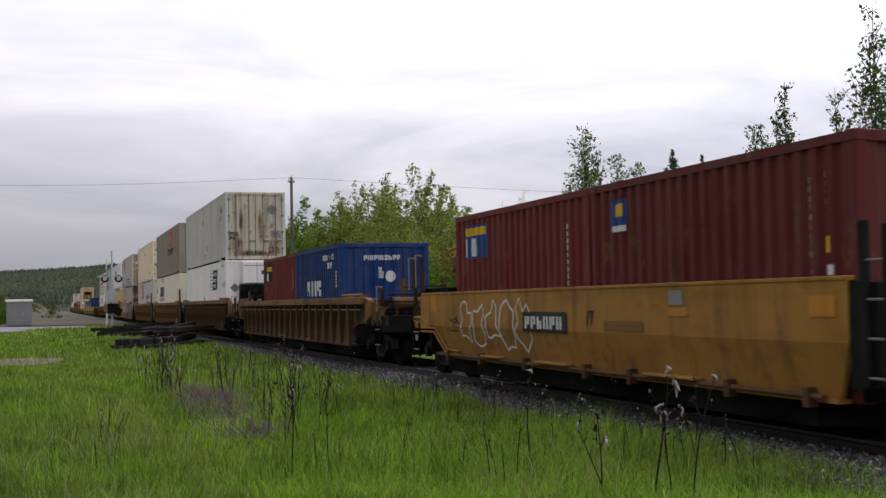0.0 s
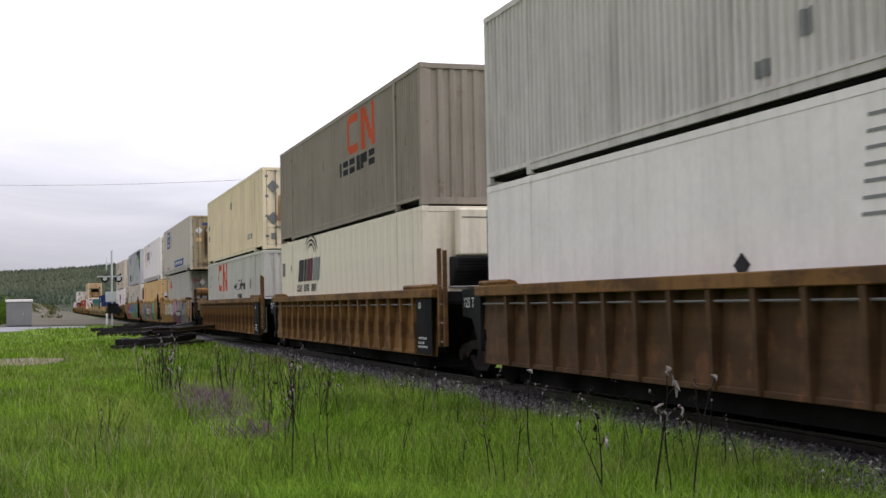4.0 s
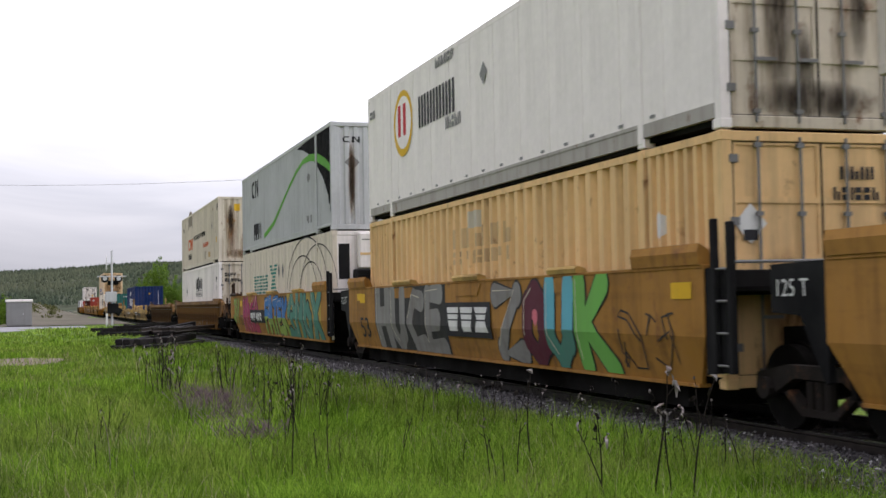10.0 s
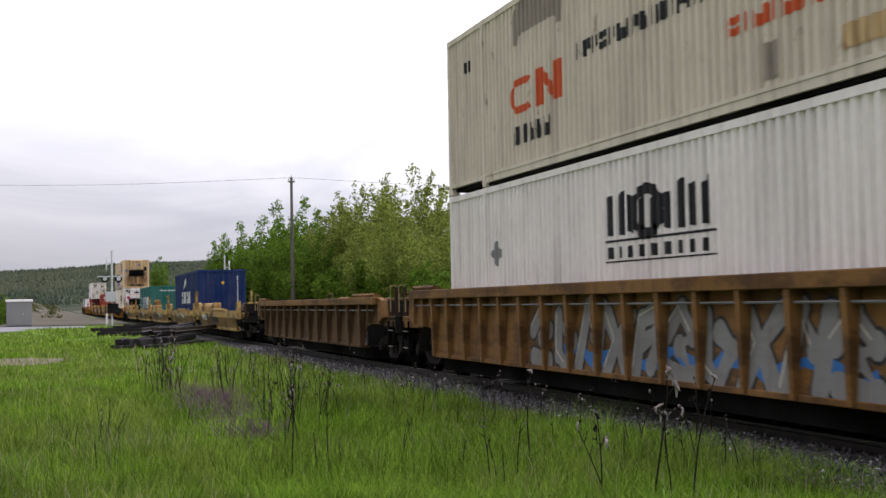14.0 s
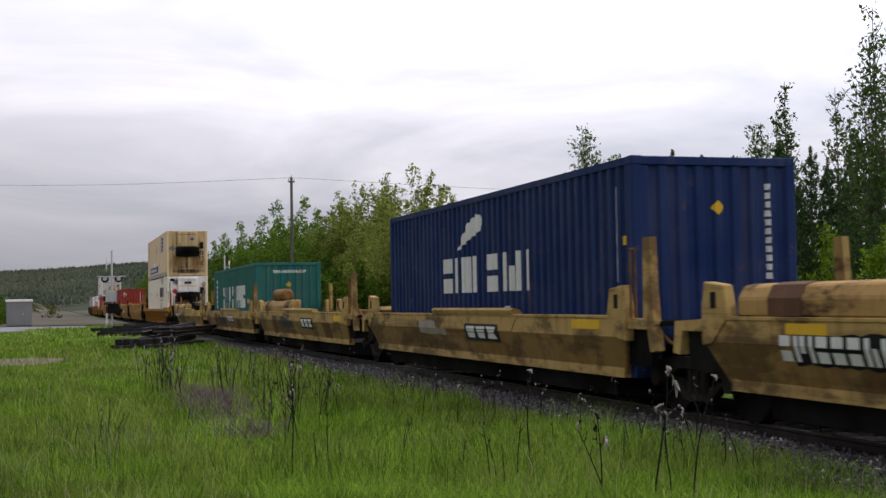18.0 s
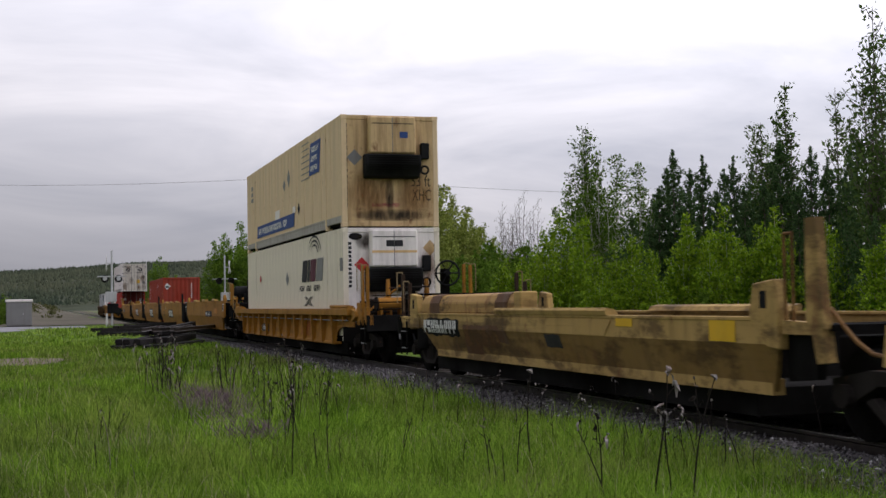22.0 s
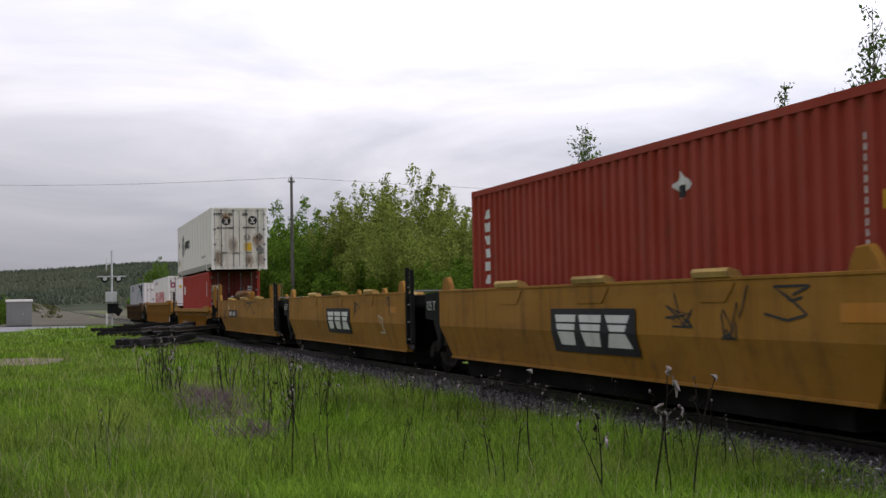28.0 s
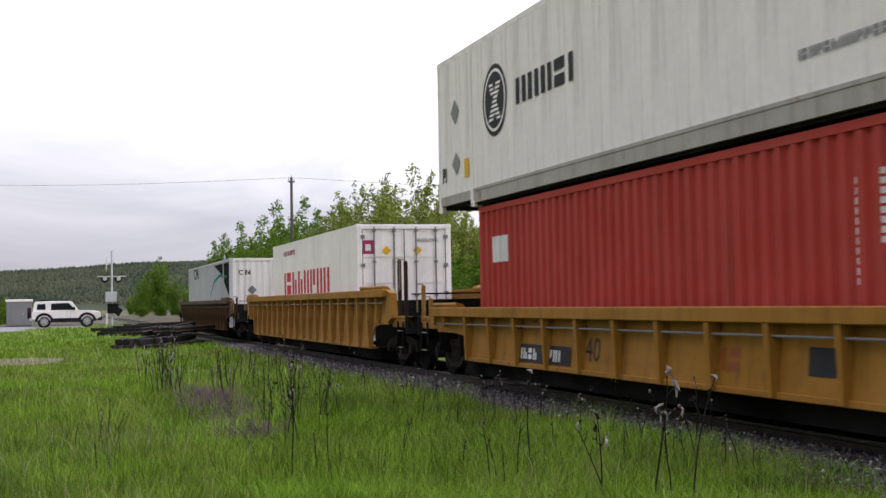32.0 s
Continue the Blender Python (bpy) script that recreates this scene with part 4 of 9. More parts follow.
def end_tank(car, x0, x1, y, z, r, skin, deck, shelf):
    """An air reservoir lying across the car on a high shelf."""
    bm = rod(bmesh.new(), (x0, y, z), (x1, y, z), r, 16)
    rod(bm, (x0 - 0.07, y, z), (x0, y, z), r * 0.6, 16, r)
    rod(bm, (x1, y, z), (x1 + 0.07, y, z), r, 16, r * 0.6)
    part("air_reservoir", bm, skin, car)
    part("reservoir_shelf", soft(boxes((-1.25, 1.25, y - 0.40, y + 0.75, deck - 0.10, deck - 0.03)), 0.01), shelf, car)
    for k in (0.2, 0.8):
        x = x0 + (x1 - x0) * k
        part("reservoir_cradle", boxes((x - 0.03, x + 0.03, y - 0.20, y + 0.20, deck - 0.03, z - r * 0.55)), shelf, car)
        part("reservoir_strap", hoop(bmesh.new(), (x, y, z), r + 0.006, 0.012, "x", 18, 4), "truck_steel", car)
    part("shelf_gusset", prism(bmesh.new(), [(y - 0.38, deck - 0.10), (y + 0.70, deck - 0.10), (y + 0.35, 1.14), (y - 0.20, 1.14)], -0.92, -0.86), shelf, car)
    part("shelf_gusset", prism(bmesh.new(), [(y - 0.38, deck - 0.10), (y + 0.70, deck - 0.10), (y + 0.35, 1.14), (y - 0.20, 1.14)], 0.86, 0.92), shelf, car)


def hand_brake(car, x, y, z, skin, dish, r=0.23):
    """A brake stand: column, gear housing and a dished hand wheel."""
    part("brake_stand", prism(bmesh.new(), [(y - 0.16, 1.13), (y + 0.20, 1.13), (y + 0.12, z + 0.12), (y - 0.08, z + 0.12)], x - 0.11, x + 0.11), skin, car)
    part("gear_housing", soft(boxes((x - 0.26, x + 0.20, y - 0.10, y + 0.22, z - 0.36, z + 0.20)), 0.06), skin, car)
    part("stand_brace", rod(bmesh.new(), (x - 0.55, y + 0.1, 1.15), (x - 0.08, y + 0.05, z - 0.25), 0.035, 6), skin, car)
    part("stand_brace", rod(bmesh.new(), (x + 0.55, y + 0.1, 1.15), (x + 0.08, y + 0.05, z - 0.25), 0.035, 6), skin, car)
    part("crank_box", soft(boxes((x - 0.42, x - 0.10, y - 0.18, y + 0.18, 1.45, 1.95)), 0.05), skin, car)
    wheel = part("brake_wheel", hoop(bmesh.new(), (x, y - 0.26, z), r, 0.022, "y"), dish, car, "rusty dished hand wheel")
    part("wheel_dish", rod(bmesh.new(), (x, y - 0.25, z), (x, y - 0.10, z), r - 0.015, 18, 0.06), dish, wheel)
    part("hub", rod(bmesh.new(), (x, y - 0.29, z), (x, y - 0.10, z), 0.05, 10), "under_black", wheel)
    part("brake_chain", rod(bmesh.new(), (x + 0.14, y, z - 0.3), (x + 0.20, y - 0.05, 1.16), 0.022, 6), "truck_steel", car)
    bm = bmesh.new()
    prev = Vector((x + 0.1, y - 0.05, z - 0.42))
    for i in range(1, 8):
        k = i / 7
        p = Vector((x + 0.1 + 0.5 * k, y - 0.05 - 0.7 * k, z - 0.42 + 0.10 * math.sin(math.pi * k) - 0.40 * k))
        rod(bm, prev, p, 0.014, 5)
        prev = p
    part("air_pipe", bm, "black", car)


def guide(car, y0, y1, top, skin, hw, h=0.10):
    """A flared plate on the side's top that leads the container in."""
    for sx in (-1, 1):
        bm = bmesh.new()
        out = [(sx * (hw - 0.15), top), (sx * (hw + 0.03), top), (sx * (hw + 0.05), top + h * 0.6), (sx * (hw + 0.02), top + h), (sx * (hw - 0.10), top + h * 0.7)]
        prism(bm, out, y0, y1, "y")
        part("container_guide", bm, skin, car)


def arch(L, z0, z1, cut0, cut1):
    """A side sheet's outline with both lower corners cut in a curve over the wheels."""
    zc = min(0.97, z0 + (z1 - z0) * 0.62)
    pts = [(0.0, z1), (0.0, zc)]
    for i in range(1, 9):
        a = math.pi / 2 * i / 8
        pts.append((cut0 * math.sin(a) ** 0.45, z0 + (zc - z0) * max(0.0, math.cos(a)) ** 0.45))
    for i in range(8):
        a = math.pi / 2 * (1 - i / 8)
        pts.append((L - cut1 * math.sin(a) ** 0.45, z0 + (zc - z0) * max(0.0, math.cos(a)) ** 0.45))
    pts += [(L, zc), (L, z1)]
    return pts


def joint_near(car, top, hw, skin, tall=0.5):
    """The leading end of a unit that shares its truck: dark end panel, posts with rungs between."""
    for sx in (-1, 1):
        a, b = sorted((sx * (hw - 0.02), sx * (hw - 0.09)))
        part("end_panel", prism(bmesh.new(), [(0.02, top - 0.03), (-0.42, top - 0.06), (-0.46, 0.62), (0.0, 0.58)], a, b), "black", car)
    for y in (-0.34, -0.68):
        part("stanchion", soft(boxes((-hw - 0.06, -hw + 0.01, y, y + 0.09, 0.62, top + tall - (0.05 if y < -0.5 else 0))), 0.008), skin if skin in ("car_yellow", "car_gold", "car_ochre", "black") else "dark_rust", car)
    for z in (0.70, 1.05, 1.40, 1.75):
        if z < top + 0.2:
            part("rung", rod(bmesh.new(), (-hw - 0.03, -0.66, z), (-hw - 0.03, -0.28, z), 0.014, 6), "grey_steel", car)
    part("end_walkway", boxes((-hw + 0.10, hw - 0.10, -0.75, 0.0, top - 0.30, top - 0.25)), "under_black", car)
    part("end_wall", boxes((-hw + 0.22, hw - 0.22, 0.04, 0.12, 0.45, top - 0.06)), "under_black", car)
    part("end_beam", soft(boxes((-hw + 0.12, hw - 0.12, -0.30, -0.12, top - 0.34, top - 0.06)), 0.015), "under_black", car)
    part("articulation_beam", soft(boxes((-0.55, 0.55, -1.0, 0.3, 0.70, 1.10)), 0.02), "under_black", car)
    part("uncoupling_rod", rod(bmesh.new(), (-hw + 0.05, -0.6, top + 0.02), (hw - 0.05, -0.35, top + 0.04), 0.02, 6), "grey_steel", car)


def joint_far(car, L, top, hw, skin, gap=2.1):
    """The trailing end of a unit, with the truck that it shares with the next."""
    for sx in (-1, 1):
        a, b = sorted((sx * (hw - 0.01), sx * (hw - 0.09)))
        part("end_panel", prism(bmesh.new(), [(L - 0.02, top - 0.02), (L + 0.95, top - 0.04), (L + 0.95, top - 0.52), (L + 0.45, top - 0.55), (L + 0.05, 0.60), (L + 0.002, 0.62)], a, b), "black", car)
    part("end_walkway", boxes((-hw + 0.10, hw - 0.10, L, L + 0.95, top - 0.30, top - 0.25)), "under_black", car)
    part("end_wall", boxes((-hw + 0.22, hw - 0.22, L - 0.12, L - 0.04, 0.45, top - 0.06)), "under_black", car)
    part("articulation_beam", soft(boxes((-0.55, 0.55, L - 0.3, L + gap * 0.62, 0.70, 1.10)), 0.02), "under_black", car)
    for x in (-0.8, -0.3, 0.4):
        part("brake_pipe", rod(bmesh.new(), (x, L - 0.2, top - 0.12), (x + 0.3, L + 1.0, top - 0.05), 0.028, 6), "under_black", car)
    part("brake_cylinder", rod(bmesh.new(), (-0.7, L + 0.35, top - 0.05), (-0.1, L + 0.35, top - 0.05), 0.14, 10), "under_black", car)
    mark(car, "unit_mark", word("125 T", 0.25), "mark_white", (L + 0.88, top - 0.36), -hw + 0.01, "side", 0.006)
    truck(car, L + gap * 0.40)


def end_cheeks(car, y, s, top, hw, skin):
    """The upright slotted plates on both sides of a low unit's end."""
    for sx in (-1, 1):
        a, b = sorted((sx * (hw + 0.018), sx * (hw - 0.12)))
        bm = bmesh.new()
        prism(bm, [(y - s * 0.55, top), (y - s * 0.45, top + 0.36), (y - s * 0.05, top + 0.40), (y + s * 0.02, top + 0.10), (y + s * 0.02, top - 0.32), (y - s * 0.2, top - 0.3)], a, b)
        part("end_cheek", soft(bm, 0.015), skin, car)
        part("cheek_slot", boxes((a - 0.004, b + 0.004, y - s * 0.25 - 0.06, y - s * 0.25 + 0.06, top + 0.10, top + 0.28)), "black", car)


def low_joint(car, y, s, top, hw, skin):
    """The end of a low unit: upright cheeks, a deck and tall posts."""
    end_cheeks(car, y, s, top, hw, skin)
    for sx in (-1, 1):
        a, b = sorted((sx * (hw - 0.02), sx * (hw - 0.14)))
        part("step_bracket", prism(bmesh.new(), [(y, top - 0.02), (y + s * 0.72, top - 0.05), (y + s * 0.78, top - 0.42), (y + s * 0.62, top - 0.44), (y + s * 0.55, top - 0.16), (y, top - 0.16)], a, b), skin, car)
        a, b = sorted((sx * (hw - 0.10), sx * (hw - 0.20)))
        part("end_panel", prism(bmesh.new(), [(y, top - 0.16), (y + s * 0.55, top - 0.16), (y + s * 0.5, 0.62), (y + s * 0.01, 0.58)], a, b), "under_black", car)
    part("end_deck", boxes((-hw + 0.10, hw - 0.10, min(y, y + s * 0.8), max(y, y + s * 0.8), top - 0.12, top - 0.06)), "under_black", car)
    part("articulation_beam", soft(boxes((-0.55, 0.55, min(y - s * 0.3, y + s * 1.0), max(y - s * 0.3, y + s * 1.0), 0.66, 1.02)), 0.02), "under_black", car)
    if s < 0:
        for x in (-hw + 0.02, hw - 0.12):
            part("stanchion", prism(bmesh.new(), [(y - 0.45, top - 0.1), (y - 0.75, top - 0.1), (y - 0.70, top + 0.35), (y - 0.66, top + 0.98), (y - 0.48, top + 0.98)], x, x + 0.10), skin, car)
        handrail(car, -hw + 0.05, y - 0.2, top - 0.05, top + 0.85, "car_ochre", 0.14)
    else:
        truck(car, y + 0.95)
        bm = bmesh.new()
        prev = Vector((-hw + 0.2, y + 0.1, top + 0.2))
        for i in range(1, 9):
            k = i / 8
            p = Vector((-hw + 0.2, y + 0.1 + 1.7 * k, top + 0.2 - 0.5 * math.sin(math.pi * k) - 0.1 * k))
            rod(bm, prev, p, 0.022, 6)
            prev = p
        part("air_hose", bm, "car_ochre", car)


LEAN_IN = 0.08        # how far a ribbed side leans in under its chord
SHEET = {}


def ribbed_car(label, u, L, top, skin, chord=None, near="coupled", far="coupled", ribs=0.95, brake=True, tank=False, bottom=0.40, name="well_car", hw=1.45, cut=1.4):
    """A well car with outside posts. u: where its top chord begins."""
    car = thing(name, Matrix.Identity(4), label, "well car", "well cars of the train")
    ride(car, u, 0.0)
    chord = chord or skin
    ch = 0.17
    SHEET[car.name] = (bottom, top - ch)
    for sx in (-1, 1):
        a, b = sorted((sx * (hw - 0.13), sx * (hw + 0.09)))
        part("top_chord", soft(boxes((a, b, 0.0, L, top - ch, top)), 0.012), chord, car)
        a, b = sorted((sx * (hw - 0.09), sx * (hw - 0.06)))
        bm = prism(bmesh.new(), arch(L, bottom, top - ch, cut if near == "coupled" else 0.18, cut if far == "coupled" else 0.18), a, b)
        for v in bm.verts:
            v.co.x -= sx * (LEAN_IN * (v.co.z - bottom) / (top - ch - bottom) - 0.03)
        part("side_sheet", bm, skin, car)
        a, b = sorted((sx * (hw - 0.20), sx * (hw + 0.0)))
        part("side_sill", soft(boxes((a, b, cut, L - cut, bottom, bottom + 0.07)), 0.008), skin, car)
    part("stiffener_rail", rod(bmesh.new(), (-hw - 0.01, 0.25, top - ch - 0.13), (-hw - 0.01, L - 0.25, top - ch - 0.13), 0.016, 6), "grey_steel", car, "worn steel pipe along the side")
    gap_ = 2 * cut + 0.1
    n = round((L - gap_) / ribs)
    z0, z1 = bottom + 0.02, top - ch
    # posts taper towards the sill
    def tapered(w0, w1, y):
        bm = bmesh.new()
        prism(bm, [(y - w0 / 2, z0), (y + w0 / 2, z0), (y + w1 / 2, z1), (y - w1 / 2, z1)], -hw - 0.040, -hw + 0.034)
        for v in bm.verts:
            if v.co.x < -hw and v.co.z > (z0 + z1) / 2:
                v.co.x -= 0.035
            if v.co.x > -hw and v.co.z > (z0 + z1) / 2:
                v.co.x += LEAN_IN + 0.04
        return bm
    rib = part("side_post", tapered(0.07, 0.10, gap_ / 2), skin, car)
    for i in range(1, n + 1):
        again(rib, car, (L - gap_) * i / n)
    bm = bmesh.new()
    for i in range(n + 1):
        y = gap_ / 2 + (L - gap_) * i / n
        box(bm, hw - 0.062, hw + 0.045, y - 0.045, y + 0.045, z0, z1)
    part("far_side_posts", bm, skin, car)
    # ends of the well, and its floor hung low and black as underside shade
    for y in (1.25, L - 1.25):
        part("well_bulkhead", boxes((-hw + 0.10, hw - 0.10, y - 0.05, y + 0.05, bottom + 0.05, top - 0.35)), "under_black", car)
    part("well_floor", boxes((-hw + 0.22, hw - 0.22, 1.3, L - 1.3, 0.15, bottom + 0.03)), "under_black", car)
    for y0, y1 in ((-0.1, 2.2), (L - 1.5, L + 0.1)):
        guide(car, max(0.1, y0), min(L - 0.1, y1), top, chord, hw, 0.09)
    for y, s, how in ((0.0, -1, near), (L, 1, far)):
        if how == "coupled":
            # sloped body over the truck
            for sx in (-1, 1):
                a, b = sorted((sx * (hw - 0.17), sx * (hw - 0.02)))
                prism_pts = [(y, top - 0.02), (y + s * 0.35, top - 0.08), (y + s * 0.42, 1.12), (y + s * 0.05, 1.0)]
                part("end_bracket", prism(bmesh.new(), prism_pts, a, b), chord, car)
            platform(car, y + s * 0.1, s, top, skin, brake=brake and s < 0, tank=tank and s < 0, reach=1.3, tall=(2.32, 2.36) if s < 0 and skin in ("car_yellow", "car_gold", "car_yellow_old") else (1.78, 1.52))
            part("short_post", soft(boxes((-hw - 0.04, -hw + 0.06, min(y - s * 0.7, y - s * 0.78), max(y - s * 0.7, y - s * 0.78), 0.98, top - ch)), 0.008), skin, car)
            truck(car, y - s * 0.05)
        elif s < 0:
            joint_near(car, top, hw, chord, 0.75)
            panel = part("test_panel", boxes((-hw - 0.055, -hw - 0.041, 0.16, 1.20, bottom + 0.03, top - ch - 0.02)), "black", car, "black stencil panel")
            for z, y1, n in ((0.55, 1.10, 9), (0.63, 1.10, 6), (0.72, 1.05, 8), (1.32, 1.02, 2)):
                mark(panel, "stencil", [[(p[0], p[1]) for p in q] for q in blocks(n, 0.045 if z < 1 else 0.12, 0.06, 0.02, 0, (), n)], "mark_white", (y1, z), -hw - 0.055, "side", 0.004)
        else:
            joint_far(car, L, top, hw, skin, 2.8)
    return car


def smooth_car(label, u, L, top, skin, crease=1.0, near="joint", far="joint", tank=False, lips=((0.20, 0.26), (0.44, 0.52), (0.68, 0.76)), hw=1.50, bottom=0.45, lower=None,
               slant=0.14, horns=True, end_plates=False, name="well_car", low=False):
    """A well unit with plain folded sides, one of an articulated set."""
    car = thing(name, Matrix.Identity(4), label, "well car", "well cars of the train")
    ride(car, u, 0.0)
    for s in (-1, 1):
        c0 = 1.4 if near == "coupled" else 0.35
        c1 = 1.4 if far == "coupled" else 0.35
        up = part("side_plate", boxes(*[(min(s * hw, s * (hw - 0.05)), max(s * hw, s * (hw - 0.05)), 0.0, L, crease, top)]), skin, car)
        bm = bmesh.new()
        lo = [(s * hw, crease), (s * (hw - slant), bottom), (s * (hw - slant - 0.05), bottom), (s * (hw - 0.05), crease)]
        prism(bm, lo, 0.0, L, "y")
        for v in bm.verts:
            k = 1.0 if v.co.z < crease - 0.1 else 0.55
            if v.co.y < L / 2:
                v.co.y += c0 * (k if near == "coupled" else (1.0 if k == 1.0 else 0.0))
            else:
                v.co.y -= c1 * (k if far == "coupled" else (1.0 if k == 1.0 else 0.0))
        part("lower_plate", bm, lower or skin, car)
        a, b = sorted((s * (hw - slant - 0.12), s * (hw - slant + 0.03)))
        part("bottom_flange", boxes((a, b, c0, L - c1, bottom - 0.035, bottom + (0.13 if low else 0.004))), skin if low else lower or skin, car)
        a, b = sorted((s * (hw - 0.10), s * (hw + 0.012)))
        part("top_flange", soft(boxes((a, b, 0.02, L - 0.02, top - 0.03, top + 0.012)), 0.006), skin, car)
    for k0, k1 in lips:
        # lips on the taller cars are painted paler, as if lit from above
        guide(car, L * k0, L * k1, top + 0.012, "car_lip" if not low else skin, hw, 0.10)
        part("guide_doubler", prism(bmesh.new(), [(L * k0 - 0.1, top - 0.05), (L * k1 + 0.1, top - 0.05), (L * k1 - 0.12, top - 0.26), (L * k0 + 0.12, top - 0.26)], -hw - 0.012, -hw - 0.001), skin, car)
    # floor set low and black to stand for the shade beneath the car
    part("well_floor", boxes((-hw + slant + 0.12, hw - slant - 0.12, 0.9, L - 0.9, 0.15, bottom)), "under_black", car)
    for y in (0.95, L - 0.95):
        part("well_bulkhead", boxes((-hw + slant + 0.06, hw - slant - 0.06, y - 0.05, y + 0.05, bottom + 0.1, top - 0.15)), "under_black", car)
    if end_plates:
        for y0, y1, how in ((0.05, 1.75, near), (L - 1.75, L - 0.05, far)):
            guide(car, y0, y1, top + 0.012, "dark_rust" if how == "coupled" else skin, hw, 0.12 if how == "coupled" else 0.24)
    for y, s, how in ((0.0, -1, near), (L, 1, far)):
        if horns:
            for sx in (-1, 1):
                bm = bmesh.new()
                x = sx * (hw - 0.12)
                yy = y - s * 0.35
                prism(bm, [(yy - 0.26, top), (yy + 0.26, top), (yy + 0.20, top + 0.12), (yy + 0.13, top + 0.23), (yy - 0.07, top + 0.25), (yy - 0.18, top + 0.14)],
                      min(x, x + sx * 0.10), max(x, x + sx * 0.10))
                part("corner_guide", soft(bm, 0.015), skin, car)
        if how == "coupled":
            for sx in (-1, 1):
                a, b = sorted((sx * (hw - 0.02), sx * (hw - 0.07)))
                part("end_plate", prism(bmesh.new(), [(y - s * 0.62, top - 0.05), (y - s * 0.01, top - 0.05), (y - s * 0.01, 0.94), (y - s * 0.62, 0.94)], a - (0.04 if sx < 0 else -0.03), b - (0.04 if sx < 0 else -0.03)), skin, car)
                a, b = sorted((sx * (hw + 0.0), sx * (hw + 0.02)))
            if s < 0 and not low:
                part("data_plate", boxes((-hw - 0.030, -hw + 0.01, y - s * 0.30 - 0.14, y - s * 0.30 + 0.14, top - 0.42, top - 0.12)), "mark_white", car)
                part("data_panel", boxes((-hw - 0.036, -hw - 0.030, y - s * 0.30 - 0.10, y - s * 0.30 + 0.10, top - 0.38, top - 0.16)), "mark_black", car)
            platform(car, y + s * 0.05, s, top, skin, brake=low and s > 0, tank=tank, reach=1.3, tall=(2.32, 2.36) if not low else (1.50, 1.42) if s < 0 else (2.05, 1.85))
            if low:
                end_cheeks(car, y, s, top, hw, skin)
            truck(car, y + s * 0.05)
        else:
            if not low:
                if s < 0:
                    joint_near(car, top, hw, "black")
                else:
                    joint_far(car, L, top, hw, skin)
            else:
                low_joint(car, y, s, top, hw, skin)
    return car

# ---- the train, from its leading car to its last ----
L40, L20, L53 = 12.19, 6.06, 16.15
HC, STD = 2.896, 2.591
W8, W53 = 2.44, 2.59


def low_z(top):
    """Foot of a standing container from the height of its top over the eye."""
    return top + EYE


def stack_front():
    c = smooth_car("yellow smooth-sided well car with faded graffiti", -189.6, 13.8, 1.61, "car_yellow_old", far="coupled", near="joint", tank=False, lips=(), horns=False)
    for y0, y1 in ((0.5, 12.9),):
        part("train_line", rod(bmesh.new(), (-1.44, y0, 0.47), (-1.44, y1, 0.47), 0.03, 8), "car_brown", c, "rusty pipe along the side sill")
    for y, w in ((2.9, 1.3), (6.6, 1.2), (9.4, 0.9)):
        part("side_step", soft(boxes((-1.52, -1.36, y, y + w, 0.50, 0.535)), 0.008), "car_yellow_old", c)
    for y in (0.7, 2.2, 4.6, 6.0, 8.3, 10.4, 12.2):
        part("pipe_bracket", soft(boxes((-1.49, -1.36, y, y + 0.10, 0.36, 0.56)), 0.008), "car_brown", c)
    for dz in (0.0, 0.07):
        bm = bmesh.new()
        way = [(-1.525, 13.75, 0.95 - dz), (-1.52, 12.85 + dz, 0.95 - dz), (-1.43, 12.38 + dz, 0.56 - dz), (-1.42, 11.7, 0.55 - dz)]
        for p, q in zip(way, way[1:]):
            rod(bm, p, q, 0.020, 7)
        part("brake_line", bm, "car_yellow_old", c, "yellow pipe bent round the wheel arch")
    part("high_deck", soft(boxes((-1.30, 1.30, 12.75, 13.70, 1.64, 1.72)), 0.01), "under_black", c)
    part("deck_box", soft(boxes((-0.75, 0.75, 12.95, 13.55, 1.26, 1.64)), 0.02), "dark_rust", c)
    part("brake_stand", prism(bmesh.new(), [(12.62, 1.60), (12.94, 1.60), (12.86, 2.36), (12.70, 2.40)], -1.08, -0.84), "car_ochre", c)
    part("gear_housing", soft(boxes((-1.16, -0.80, 12.64, 12.90, 1.98, 2.34)), 0.06), "car_ochre", c)
    wheel = part("brake_wheel", hoop(bmesh.new(), (-1.02, 12.98, 2.20), 0.27, 0.018, "y"), "rust_red", c, "rusty spoked hand wheel")
    for i in range(6):
        t = i * math.pi / 3
        part("spoke", rod(bmesh.new(), (-1.02 + 0.05 * math.cos(t), 12.96, 2.20 + 0.05 * math.sin(t)), (-1.02 + 0.27 * math.cos(t), 12.98, 2.20 + 0.27 * math.sin(t)), 0.014, 5), "rust_red", wheel)
    part("hub", rod(bmesh.new(), (-1.02, 12.90, 2.20), (-1.02, 13.02, 2.20), 0.05, 8), "dark_rust", wheel)
    a = Box("maroon corrugated twenty-foot container", -189.4, low_z(1.56) - STD, L20, STD, W8, "maroon_deep", "iso", "ribbed")
    b = Box("maroon corrugated twenty-foot container with a dark emblem", -183.25, low_z(1.56) - STD, L20, STD, W8, "maroon", "iso", "ribbed")
    return c, a, b


